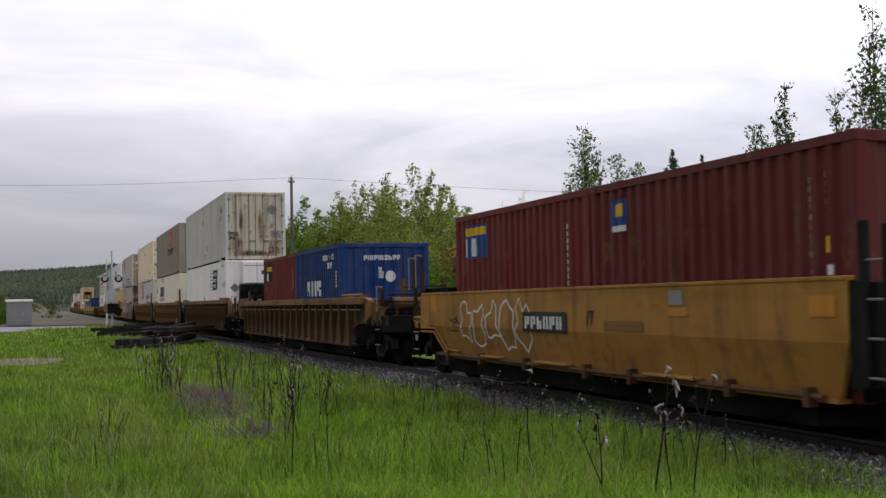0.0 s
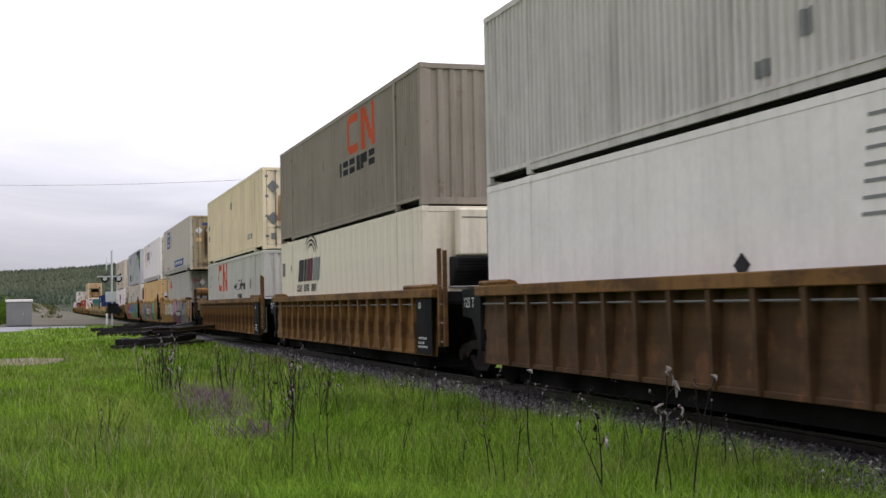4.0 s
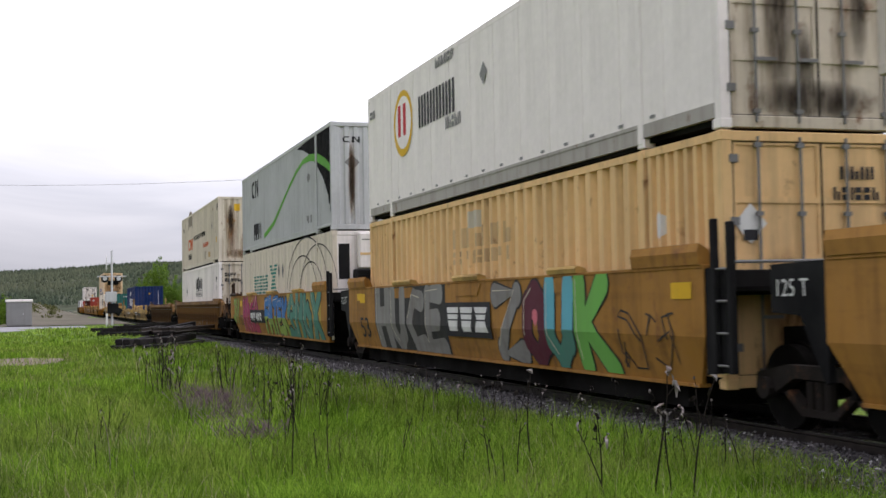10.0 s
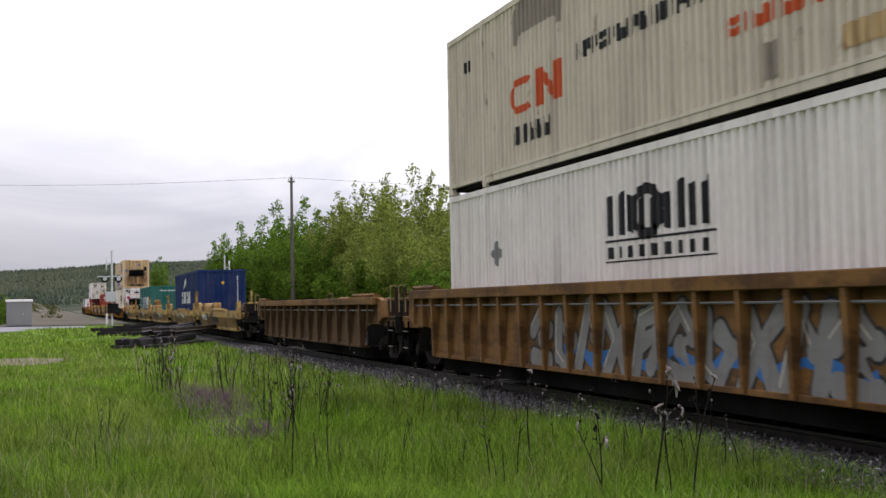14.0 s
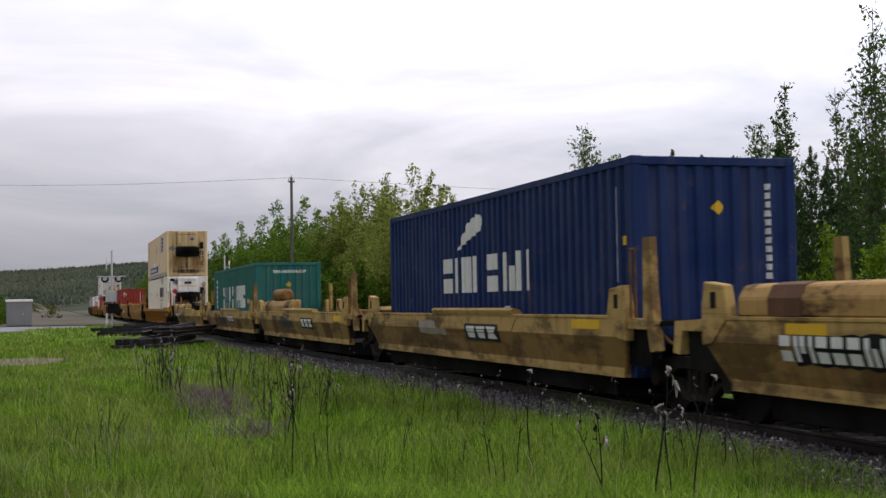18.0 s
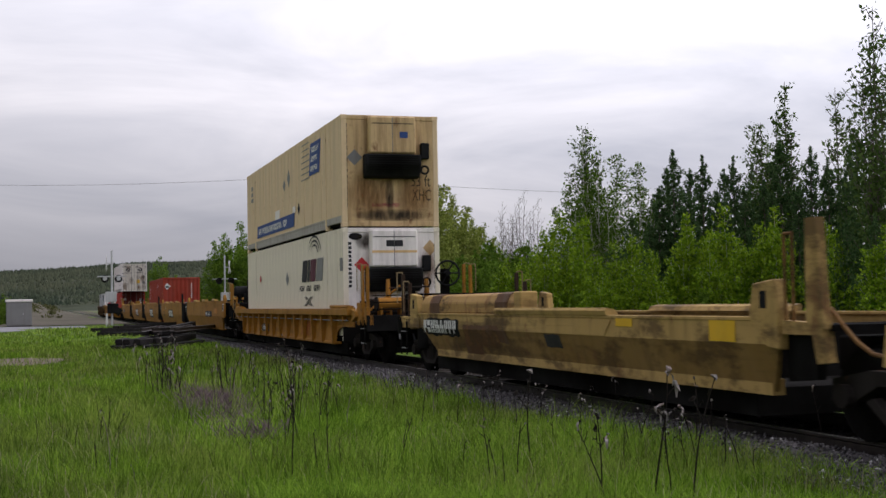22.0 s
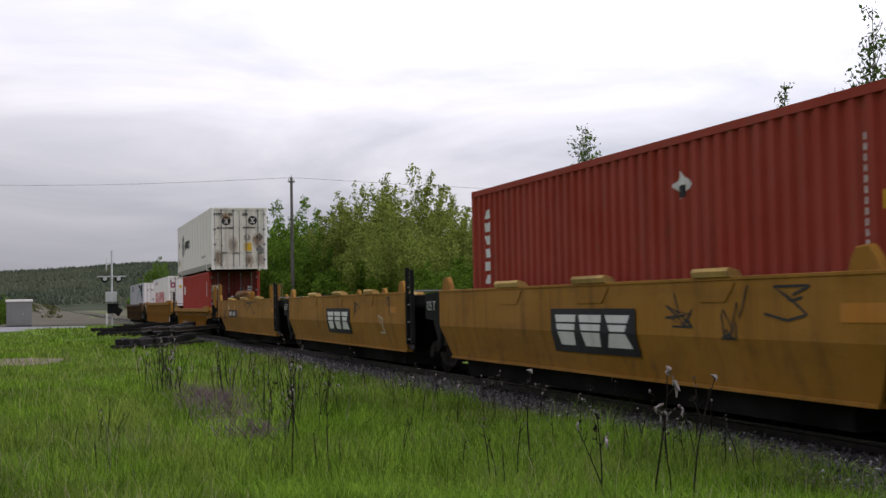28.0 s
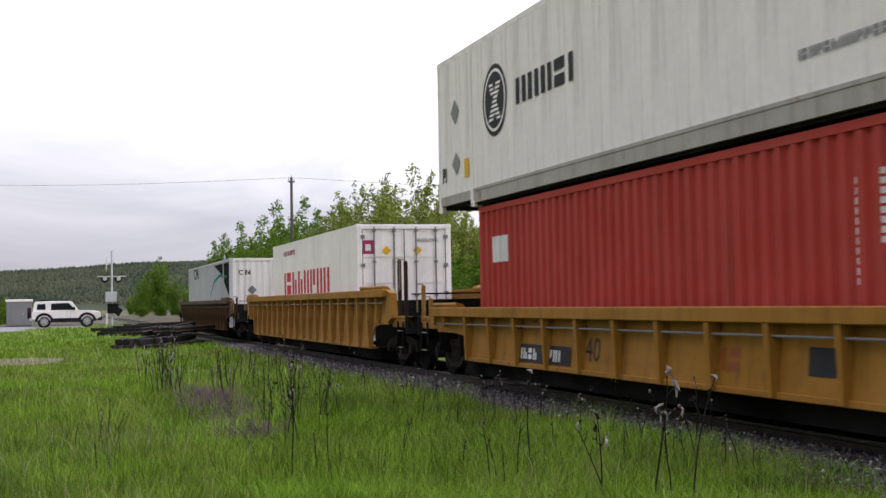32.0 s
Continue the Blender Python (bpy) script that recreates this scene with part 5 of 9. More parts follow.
def unit_brown():
    c = ribbed_car("dark brown ribbed well car", -170.85, 20.1, 1.59, "car_brown", chord="car_ochre", brake=False)
    a = Box("blue corrugated twenty-foot container with white blocks of lettering", -167.3, low_z(1.58) - STD, L20, STD, W8, "blue", "iso", "ribbed")
    b = Box("maroon corrugated twenty-foot container with a dark emblem", -161.15, low_z(1.58) - STD, L20, STD, W8, "maroon", "iso", "ribbed")
    return c, a, b


T0 = stack_front()
T1 = unit_brown()
# three ribbed units
R1 = ribbed_car("brown ribbed well car with a rusty top chord", -147.1, 17.7, 1.70, "car_brown", chord="car_ochre", far="joint")
A_low = Box("white refrigerated container with a dark blue emblem", -145.6, low_z(1.94) - HC, L53, HC, W53, "white_clean", "smooth", "cooler")
A_up = Box("dirty white corrugated fifty-three-foot container", -145.6, low_z(1.965), L53, HC, W53, "white_grey", "fine", "doors", "rusty_white")
R2 = ribbed_car("brown ribbed well car with a rusty top chord", -126.9, 17.9, 1.70, "car_ochre", chord="car_ochre", near="joint", far="joint")
B_low = Box("cream refrigerated container with a black winged emblem", -125.5, low_z(1.94) - HC, L53, HC, W53, "ivory", "plate", "cooler")
B_up = Box("taupe corrugated container with a red emblem", -125.5, low_z(1.965), L53, HC, W53, "taupe", "fine", "ribbed")
R3 = ribbed_car("rusty ochre ribbed well car", -106.1, 18.5, 1.72, "car_ochre", chord="car_ochre", near="joint", brake=False)
C_low = Box("grey-white corrugated container with an orange emblem", -105.75, low_z(1.94) - HC, L53, HC, W53, "grey_warm", "deep", "ribbed", "grey_warm")
C_up = Box("pale cream corrugated container", -105.75, low_z(1.965), L53, HC, W53, "cream", "fine", "doors", "cream")
# three smooth units under graffiti
S1 = smooth_car("yellow smooth-sided well car covered in graffiti", -83.1, 18.2, 1.80, "car_yellow_old", near="coupled", horns=False, end_plates=True)
# its doors carry the shade of the box above in their colour
D_low = Box("grey forty-foot container with a red emblem", -80.35, low_z(1.93) - HC, L40, HC, W8, "oocl_grey", "shallow", "doors", "grimy_grey")
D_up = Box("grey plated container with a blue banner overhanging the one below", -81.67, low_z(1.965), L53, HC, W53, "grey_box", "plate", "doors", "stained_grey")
S2 = smooth_car("yellow smooth-sided well car covered in graffiti", -62.6, 17.4, 1.80, "car_yellow_old", horns=False, end_plates=True)
E_low = Box("ochre corrugated container with a brown emblem", -62.71, low_z(1.86) - HC, L53, HC, W53, "ochre", "mixed", "doors", "ochre")
E_up = Box("white container with a black emblem and rust-stained doors", -62.71, low_z(1.885), L53, HC, W53, "white_clean", "plate", "doors", "rusty_white")
S3 = smooth_car("yellow smooth-sided well car covered in green graffiti", -42.6, 18.3, 1.80, "car_yellow_old", far="coupled", horns=False, end_plates=True)
F_low = Box("cream refrigerated container with green lettering blocks", -42.42, low_z(1.94) - HC, L53, HC, W53, "cream_pale", "plate", "cooler", "white")
F_up = Box("light grey corrugated container with a green swoosh", -42.42, low_z(1.965), L53, HC, W53, "grey_light", "fine", "ribbed", "grey_light")
# single cars
Q1 = ribbed_car("ochre ribbed well car with silver and blue graffiti", -20.4, 19.7, 1.68, "car_ochre", chord="car_ochre", brake=False)
G_low = Box("white corrugated container with black stencilled lettering blocks", -18.9, low_z(1.94) - HC, L53, HC, W53, "white", "fine", "doors", "rusty_white")
G_up = Box("off-white corrugated container with an orange emblem and rusty end", -18.9, low_z(1.965), L53, HC, W53, "cream_pale", "fine", "ribbed", "rusty_white")
Q2 = ribbed_car("dark brown empty ribbed well car", 2.3, 16.5, 1.58, "car_brown", chord="car_ochre", ribs=1.25, brake=False)
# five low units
# lower plates lean in; their shade is put into a darker cream
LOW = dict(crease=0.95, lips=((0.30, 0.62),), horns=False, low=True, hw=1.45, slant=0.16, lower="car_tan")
P1 = smooth_car("cream and ochre low-sided empty well car", 24.1, 13.7, 1.22, "car_cream", near="coupled", **LOW)
P2 = smooth_car("cream and ochre low-sided well car", 39.8, 13.5, 1.22, "car_cream", **LOW)
H_box = Box("navy blue corrugated container with white lettering blocks", 40.0, low_z(1.86) - HC, L40, HC, W8, "navy", "iso", "ribbed")
P3 = smooth_car("cream and ochre low-sided empty well car", 55.6, 13.7, 1.22, "car_cream", **LOW)
P4 = smooth_car("cream and ochre low-sided well car", 71.0, 13.6, 1.22, "car_cream", **LOW)
I_box = Box("teal green corrugated container with white lettering blocks", 71.4, low_z(1.565) - STD, L40, STD, W8, "teal", "iso", "ribbed")
P5 = smooth_car("cream and ochre low-sided empty well car", 87.0, 13.5, 1.22, "car_cream", far="coupled", **LOW)


def raised_end(car, L, top, hw, tank):
    """The raised cover over the trailing half of an empty low unit."""
    for sx in (-1,):
        bm = bmesh.new()
        prism(bm, [(sx * (hw - 0.02), top + 0.012), (sx * (hw - 0.02), top + 0.20), (sx * (hw - 0.09), top + 0.33), (sx * (hw - 0.22), top + 0.36), (sx * (hw - 0.30), top + 0.36), (sx * (hw - 0.30), top + 0.012)], L - 5.9, L - 0.7, "y")
        part("raised_cover", soft(bm, 0.02), "car_cover", car)
        a, b = sorted((sx * (hw - 0.01), sx * (hw - 0.31)))
        part("cover_cap", soft(boxes((a, b, L - 6.2, L - 5.9, top + 0.012, top + 0.37)), 0.02), "car_cream", car)
        for y0, y1 in ((L - 5.6, L - 5.0), (L - 1.9, L - 1.3)):
            bm = bmesh.new()
            prism(bm, [(sx * (hw - 0.012), top + 0.02), (sx * (hw - 0.012), top + 0.202), (sx * (hw - 0.083), top + 0.337), (sx * (hw - 0.215), top + 0.368), (sx * (hw - 0.25), top + 0.368), (sx * (hw - 0.25), top + 0.02)], y0, y1, "y")
            part("repaint_band", bm, "patch_brown", car, "dark brown repainted band")
    if tank:
        bm = rod(bmesh.new(), (-hw + 0.25, L - 4.3, top + 0.54), (-hw + 0.25, L - 2.5, top + 0.54), 0.20, 14)
        rod(bm, (-hw + 0.25, L - 4.37, top + 0.54), (-hw + 0.25, L - 4.3, top + 0.54), 0.12, 14, 0.20)
        rod(bm, (-hw + 0.25, L - 2.5, top + 0.54), (-hw + 0.25, L - 2.43, top + 0.54), 0.20, 14, 0.12)
        part("air_reservoir", bm, "car_ochre", car)
        part("reservoir_cradle", boxes((-hw + 0.1, -hw + 0.4, L - 4.0, L - 3.9, top + 0.36, top + 0.42), (-hw + 0.1, -hw + 0.4, L - 2.9, L - 2.8, top + 0.36, top + 0.42)), "dark_rust", car)


for car_, long_, tank_ in ((P1, 13.7, False), (P3, 13.7, True), (P5, 13.5, False)):
    raised_end(car_, long_, 1.22, 1.45, tank_)

# a low ribbed car with a double stack
Q3 = ribbed_car("golden yellow ribbed well car", 105.9, 19.6, 1.32, "car_gold", chord="car_yellow", bottom=0.40, ribs=1.3, cut=1.9, brake=False)
J_low = Box("white refrigerated container with a black winged emblem", 107.31, low_z(1.94) - HC, L53, HC, W53, "ivory", "plate", "cooler", "white")
J_up = Box("beige refrigerated container with a blue banner", 107.31, low_z(1.965), L53, HC, W53, "beige", "plate", "cooler", "tan_stained")
# five smooth units
K1 = smooth_car("golden yellow smooth-sided empty well car", 128.8, 15.0, 1.65, "car_yellow", near="coupled")
K2 = smooth_car("golden yellow smooth-sided empty well car", 146.4, 13.6, 1.65, "car_yellow")
K3 = smooth_car("golden yellow smooth-sided well car", 162.1, 13.2, 1.65, "car_yellow")
M_box = Box("red corrugated container with a white diamond placard", 161.95, low_z(1.95) - HC, L40, HC, W8, "box_red", "iso", "ribbed")
K4 = smooth_car("golden yellow smooth-sided empty well car", 177.7, 13.1, 1.65, "car_yellow")
K5 = smooth_car("golden yellow smooth-sided empty well car", 193.5, 14.2, 1.65, "car_yellow", far="coupled", tank="ochre")
# the last three cars
Q4 = ribbed_car("golden yellow ribbed well car", 211.4, 16.3, 1.34, "car_yellow", chord="car_yellow", ribs=1.2, cut=2.0, brake=False)
N_low = Box("red corrugated forty-foot container", 213.4, low_z(1.645) - STD, L40, STD, W8, "cai_red", "iso", "doors", "maroon")
N_up = Box("white plated container with a grey oval emblem", 211.53, low_z(1.675), L53, HC, W53, "white", "plate", "doors", "door_white")
Q5 = ribbed_car("yellow ribbed well car", 231.3, 19.8, 1.74, "car_yellow_old", chord="car_yellow", ribs=1.0, brake=False)
O_box = Box("white smooth refrigerated container with red lettering blocks", 234.85, low_z(1.95) - HC, L40, HC, W8, "white_clean", "smooth", "doors", "white_clean")
Q6 = ribbed_car("dark brown ribbed well car", 256.5, 19.9, 1.70, "car_brown", chord="car_brown", brake=False)
P_box = Box("grey-white corrugated container with a dark green swoosh", 257.4, low_z(1.98) - HC, L53, HC, W53, "grey_light", "fine", "ribbed", "white")

for car_, skin_ in ((R1, "car_brown"), (S1, "dark_rust"), (Q1, "car_brown"), (K1, "under_black"), (Q4, "under_black"), (T1[0], "car_brown"), (Q3, "car_gold")):
    brake_gear(car_, -0.08, skin_)
end_tank(S1, -1.15, 0.15, 0.10, 2.20, 0.21, "car_ochre", 1.86, "dark_rust")
hand_brake(S1, 0.20, -0.25, 2.62, "dark_rust", "dark_rust", 0.26)
end_tank(K1, -0.98, -0.15, 0.35, 2.02, 0.24, "black", 1.72, "under_black")
hand_brake(K1, -0.28, -0.15, 2.36, "under_black", "rust_red")
# added black plate that hides the container behind the wheel cut
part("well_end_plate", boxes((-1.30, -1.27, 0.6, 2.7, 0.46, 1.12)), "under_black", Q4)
part("lever_box", soft(boxes((0.05, 0.55, -0.75, -0.35, 1.70, 2.08)), 0.05), "car_yellow", Q4)
part("lever_column", soft(boxes((0.15, 0.42, -0.70, -0.45, 1.13, 1.70)), 0.02), "under_black", Q4)

# ---- trees and distance ----
def leaf_cloud(points, size, rnd, stretch=1.0, name="crown"):
    """Many small leaves, one island each, about the given points."""
    n = len(points)
    c = np.array(points, dtype=np.float64)
    r = np.random.RandomState(rnd.randrange(1 << 30))
    a = r.normal(size=(n, 3))
    a /= np.linalg.norm(a, axis=1)[:, None]
    b = r.normal(size=(n, 3))
    b -= a * (a * b).sum(1)[:, None]
    b /= np.linalg.norm(b, axis=1)[:, None]
    s = (size * r.uniform(0.6, 1.4, n))[:, None]
    vs = np.stack([c - a * s * stretch, c + b * s * 0.55, c + a * s * stretch, c - b * s * 0.55], 1).reshape(-1, 3)
    me = bpy.data.meshes.new(name)
    me.vertices.add(4 * n)
    me.vertices.foreach_set("co", vs.ravel())
    me.loops.add(4 * n)
    me.loops.foreach_set("vertex_index", np.arange(4 * n, dtype=np.int32))
    me.polygons.add(n)
    me.polygons.foreach_set("loop_start", np.arange(0, 4 * n, 4, dtype=np.int32))
    me.update(calc_edges=True)
    return me


def pine(name, seed, h, slim=1.0):
    """A pine: whorls of branches that turn up at their ends, each one brushed with needles."""
    rnd = random.Random(seed)
    e = new(name)
    bm = bmesh.new()
    rod(bm, (0, 0, -0.3), (0, 0, h - 0.1), 0.013 * h, 7, 0.010)
    pts = []

    def brush(a, b, thick, step):
        n = max(2, int((b - a).length / step))
        for j in range(n):
            q = a.lerp(b, (j + rnd.random()) / n)
            for _ in range(7):
                pts.append((q.x + rnd.gauss(0, thick), q.y + rnd.gauss(0, thick), q.z + rnd.gauss(0.02, thick)))

    z = h * 0.05
    while z < h * 0.965:
        f = z / h
        reach = slim * h * 0.30 * (1 - f) ** 1.05 * rnd.uniform(0.78, 1.15) + 0.10
        n = rnd.randint(5, 7)
        a0 = rnd.uniform(0, 6.28)
        for k in range(n):
            a = a0 + 6.28 * k / n + rnd.uniform(-0.3, 0.3)
            r = reach * rnd.uniform(0.5, 1.15)
            rise = 0.10 + 0.75 * f + rnd.uniform(-0.1, 0.15)
            root = Vector((0, 0, z + rnd.uniform(-0.12, 0.12)))
            out_ = Vector((math.cos(a), math.sin(a), 0))
            mid = root + out_ * r * 0.65 + Vector((0, 0, rise * r * 0.5))
            tip = mid + out_ * r * 0.33 + Vector((0, 0, (rise + 0.45) * r * 0.45 + 0.10))
            rod(bm, root, mid, 0.018, 4, 0.012)
            rod(bm, mid, tip, 0.012, 4, 0.005)
            brush(root.lerp(mid, 0.25), mid, 0.060, 0.11)
            brush(mid, tip, 0.045, 0.075)
            if r > 0.7:
                for s_ in (-1, 1):
                    side = Vector((-out_.y, out_.x, 0)) * s_
                    p = root.lerp(mid, rnd.uniform(0.5, 0.8))
                    q = p + (out_ * 0.55 + side * 0.6 + Vector((0, 0, 0.42))) * r * rnd.uniform(0.3, 0.45)
                    rod(bm, p, q, 0.010, 4, 0.005)
                    brush(p, q, 0.045, 0.10)
        z += rnd.uniform(0.38, 0.56)
    brush(Vector((0, 0, h * 0.90)), Vector((0, 0, h)), 0.035, 0.05)
    part("trunk", bm, "bark", e)
    me = leaf_cloud(pts, 0.052, rnd, 1.75)
    me.materials.append(M["needles"])
    o = new("crown", me)
    o.parent = e
    return e


def shoot_tree(name, seed, h, radius, stems, leaf, bark, size, shoots=12, per=9, dome=0.45, low=0.12, reach=0.22, puff=0.13, thin=0.3, rise=1.0):
    """A tree of upright stems that fan out, their side shoots leafy to the tips, open to the sky at the top."""
    rnd = random.Random(seed)
    e = new(name)
    bm = bmesh.new()
    pts = []
    for s_ in range(stems):
        a, q = rnd.uniform(0, 6.28), math.sqrt(rnd.random()) if s_ else 0.08
        top = Vector((radius * q * math.cos(a), radius * q * math.sin(a), h * (1 - dome * q * q) * (rnd.uniform(0.84, 1.0) if s_ else 1.0)))
        base = Vector((top.x * 0.12, top.y * 0.12, -0.3))
        n = 7
        line = []
        for i in range(n + 1):
            t = i / n
            wob = 0.04 * radius * math.sin(math.pi * t)
            line.append(Vector((base.x + (top.x - base.x) * t ** 1.25 + rnd.uniform(-wob, wob), base.y + (top.y - base.y) * t ** 1.25 + rnd.uniform(-wob, wob), base.z + (top.z - base.z) * t)))
        thick = 0.0085 * h / (1 + 0.12 * stems)
        for i in range(n):
            rod(bm, line[i], line[i + 1], thick * (1 - 0.85 * i / n), 5, thick * (1 - 0.85 * (i + 1) / n))

        def on(t):
            k = min(n - 1e-6, t * n)
            return line[int(k)].lerp(line[int(k) + 1], k - int(k))

        twigs = [(on(0.72), on(0.88)), (on(0.88), top)]
        for k in range(shoots):
            t = low + (0.97 - low) * (k + rnd.random()) / shoots
            p = on(t)
            b = rnd.uniform(0, 6.28)
            d = Vector((math.cos(b), math.sin(b), rise * rnd.uniform(0.7, 1.5))).normalized()
            long_ = h * reach * (1.15 - t) * rnd.uniform(0.6, 1.25) + 0.02 * h
            m = p + d * long_ * 0.55
            tip = m + (d + Vector((0, 0, 0.5 * rise))).normalized() * long_ * 0.45
            if tip.z > top.z:
                tip.z = top.z - rnd.uniform(0, 0.04) * h
            rod(bm, p, m, thick * 0.30, 4, thick * 0.2)
            rod(bm, m, tip, thick * 0.2, 4, 0.004)
            twigs += [(p, m), (m, tip)]
        for p, q in twigs:
            n_t = max(2, int((q - p).length / (puff * 1.5)))
            for j in range(n_t):
                c = p.lerp(q, (j + rnd.random()) / n_t)
                open_ = max(0.0, (c.z / max(0.1, top.z) - 0.6) / 0.4)
                if rnd.random() < thin * (0.4 + open_):
                    continue
                g = puff * (1.15 - 0.55 * open_) * rnd.uniform(0.6, 1.2)
                for _ in range(int(per * rnd.uniform(0.6, 1.4) * (1 - 0.35 * open_))):
                    pts.append((c.x + rnd.gauss(0, g), c.y + rnd.gauss(0, g), max(0.1, c.z + rnd.gauss(0, g * 0.9))))
    part("trunk", bm, bark, e)
    me = leaf_cloud(pts, size, rnd, 1.1)
    me.materials.append(M[leaf])
    o = new("crown", me)
    o.parent = e
    return e


def ray_to(px_, dist):
    """A place on the ground in the direction of a column of the view."""
    a = radians(YAW) + math.atan((px_ - 784) / 2221.2)
    return dist * math.sin(a), dist * math.cos(a)


def plant(proto, px_, dist, h, h0, rz, label, category, group):
    x, y = ray_to(px_, dist)
    o = copy_thing(proto, Matrix.LocRotScale((x, y, land(x, y)), Euler((0, 0, rz)), None))
    k = h / h0
    o.scale = (k, k, k)
    tagged(o, label, category, group)
    return o


birches = [shoot_tree("birch", 11 + i, 5.0, 1.3, 15, "leaf_birch", "birch", 0.066, 17, 12, 0.72, 0.03, 0.20, 0.16, 0.06) for i in range(4)]
poplars = [shoot_tree("poplar", 31 + i, 10.0, 1.5, 3, "leaf_poplar", "birch", 0.080, 34, 13, 0.5, 0.10, 0.24, 0.22, 0.25) for i in range(3)]
willows = [shoot_tree("willow", 51 + i, 9.0, 3.6, 40, "leaf_willow", "bark", 0.092, 15, 9, 0.40, 0.06, 0.16, 0.19, 0.10) for i in range(3)]
woods = [shoot_tree("ash", 61 + i, 8.0, 2.7, 20, "leaf_ash", "bark", 0.095, 16, 9, 0.48, 0.05, 0.19, 0.21, 0.06) for i in range(2)]
pines = [pine("pine", 71 + i, 9.0, (0.72, 0.95, 1.15)[i]) for i in range(3)]
spires = [shoot_tree("spire_poplar", 81 + i, 10.0, 0.75, 2, "leaf_spire", "bark", 0.075, 44, 9, 0.5, 0.12, 0.15, 0.15, 0.32, 1.2) for i in range(2)]
aspens = [shoot_tree("aspen", 131 + i, 10.0, 1.2, 3, "leaf_spire", "bark", 0.075, 30, 10, 0.5, 0.18, 0.22, 0.20, 0.35) for i in range(2)]
shrubs = [shoot_tree("shrub", 91 + i, 3.0, 1.6, 12, "leaf_dark", "bark", 0.075, 9, 10, 0.40, 0.02, 0.26, 0.17, 0.05) for i in range(2)]
M["twig"] = leaf_stuff("grey_twigs", (0.12, 0.11, 0.10), (0.26, 0.24, 0.22))
bares = [shoot_tree("bare_tree", 97, 8.0, 2.0, 6, "twig", "bark", 0.05, 22, 3, 0.4, 0.2, 0.20, 0.16, 0.55)]
rnd = random.Random(8)


def elevation(px_, py, dist):
    """How high a point in that direction stands at that distance."""
    a = math.atan((px_ - 784) / 2221.2)
    horizon = 535.0 - (px_ - 784) * 0.0186
    return EYE + dist * math.cos(a) * (horizon - py) / 2221.2


def grove(protos, h0, rows, label, category, group):
    for px_, py, dist in rows:
        h = elevation(px_, py, dist) - land(*ray_to(px_, dist))
        plant(protos[rnd.randrange(len(protos))], px_, dist, h, h0, rnd.uniform(0, 6.28), label, category, group)


grove(willows, 9.0, [(735, 288, 105), (680, 303, 110), (632, 322, 115), (785, 335, 100), (655, 385, 95), (765, 390, 92), (705, 375, 88), (828, 372, 96), (600, 350, 118)],
      "tall willow in pale spring leaf behind the track", "tree", "willows behind the track")
grove(woods, 8.0, [(398, 412, 150), (430, 388, 145), (465, 378, 140), (497, 350, 135), (555, 365, 130), (580, 372, 120), (532, 342, 128), (384, 440, 160), (480, 410, 120), (560, 410, 112), (440, 425, 130), (510, 405, 116)],
      "leafy green tree at the edge of the wood", "tree", "trees behind the track")
grove(poplars, 10.0, [(1035, 235, 54), (1060, 268, 53), (1008, 325, 52), (1095, 270, 56), (1135, 285, 57), (1362, 250, 53), (985, 365, 60), (1075, 330, 52), (1050, 300, 58), (1115, 300, 60), (1025, 345, 57), (1090, 350, 58), (1140, 330, 59)],
      "slender poplar with sparse spring leaves", "tree", "poplars behind the track")
grove(pines, 9.0, [(1330, 410, 42), (1425, 420, 40), (1195, 430, 43), (1260, 425, 43), (1080, 430, 46), (1500, 390, 37), (1550, 380, 36), (1440, 400, 40), (1120, 380, 47), (1195, 266, 50), (1247, 276, 52), (1302, 278, 51), (1168, 335, 50), (1440, 260, 47), (1355, 320, 48), (1272, 340, 50), (1522, 235, 46), (1562, 250, 44), (1222, 345, 49),
                   (1320, 330, 48), (1385, 250, 49), (1470, 280, 46), (1545, 320, 42), (1415, 330, 46), (1500, 310, 45), (1150, 400, 49), (1185, 300, 56), (1225, 300, 57), (1285, 300, 58), (1335, 290, 58), (1160, 345, 58)],
      "dark green pine behind the track", "tree", "pines behind the track")
grove(spires, 10.0, [(1400, 142, 50), (1352, 216, 51), (1488, 153, 48), (1510, 205, 49), (1378, 205, 52)], "tall slender dark poplar behind the track", "tree", "dark poplars behind the track")
grove(birches, 5.0, [(990, 374, 46), (1035, 380, 47), (962, 405, 45), (1120, 412, 42), (1084, 432, 43), (1152, 438, 41), (1215, 378, 42), (1285, 368, 42), (1258, 405, 41), (1374, 366, 40), (1342, 400, 41), (1465, 390, 38),
                     (1564, 398, 34), (1012, 440, 45), (952, 440, 50), (922, 455, 52), (895, 458, 54), (1060, 452, 42), (1308, 420, 40), (1490, 425, 37)],
      "young birch with bright green leaves behind the track", "tree", "birches behind the track")
grove(bares, 8.0, [(925, 335, 100), (890, 360, 105), (950, 350, 110), (905, 380, 90)], "leafless grey tree among the green ones", "tree", "bare trees behind the track")
grove(shrubs, 3.0, [(862, 445, 75), (922, 430, 70), (812, 455, 78), (600, 460, 100), (480, 450, 120), (540, 455, 110), (425, 460, 130), (700, 460, 88), (760, 462, 84), (872, 425, 92), (940, 455, 64), (645, 460, 94), (892, 470, 66), (842, 462, 70), (960, 480, 58),
                    (1050, 500, 44), (1240, 515, 40)],
      "dense green shrub at the foot of the wood", "shrub", "shrubs behind the track")
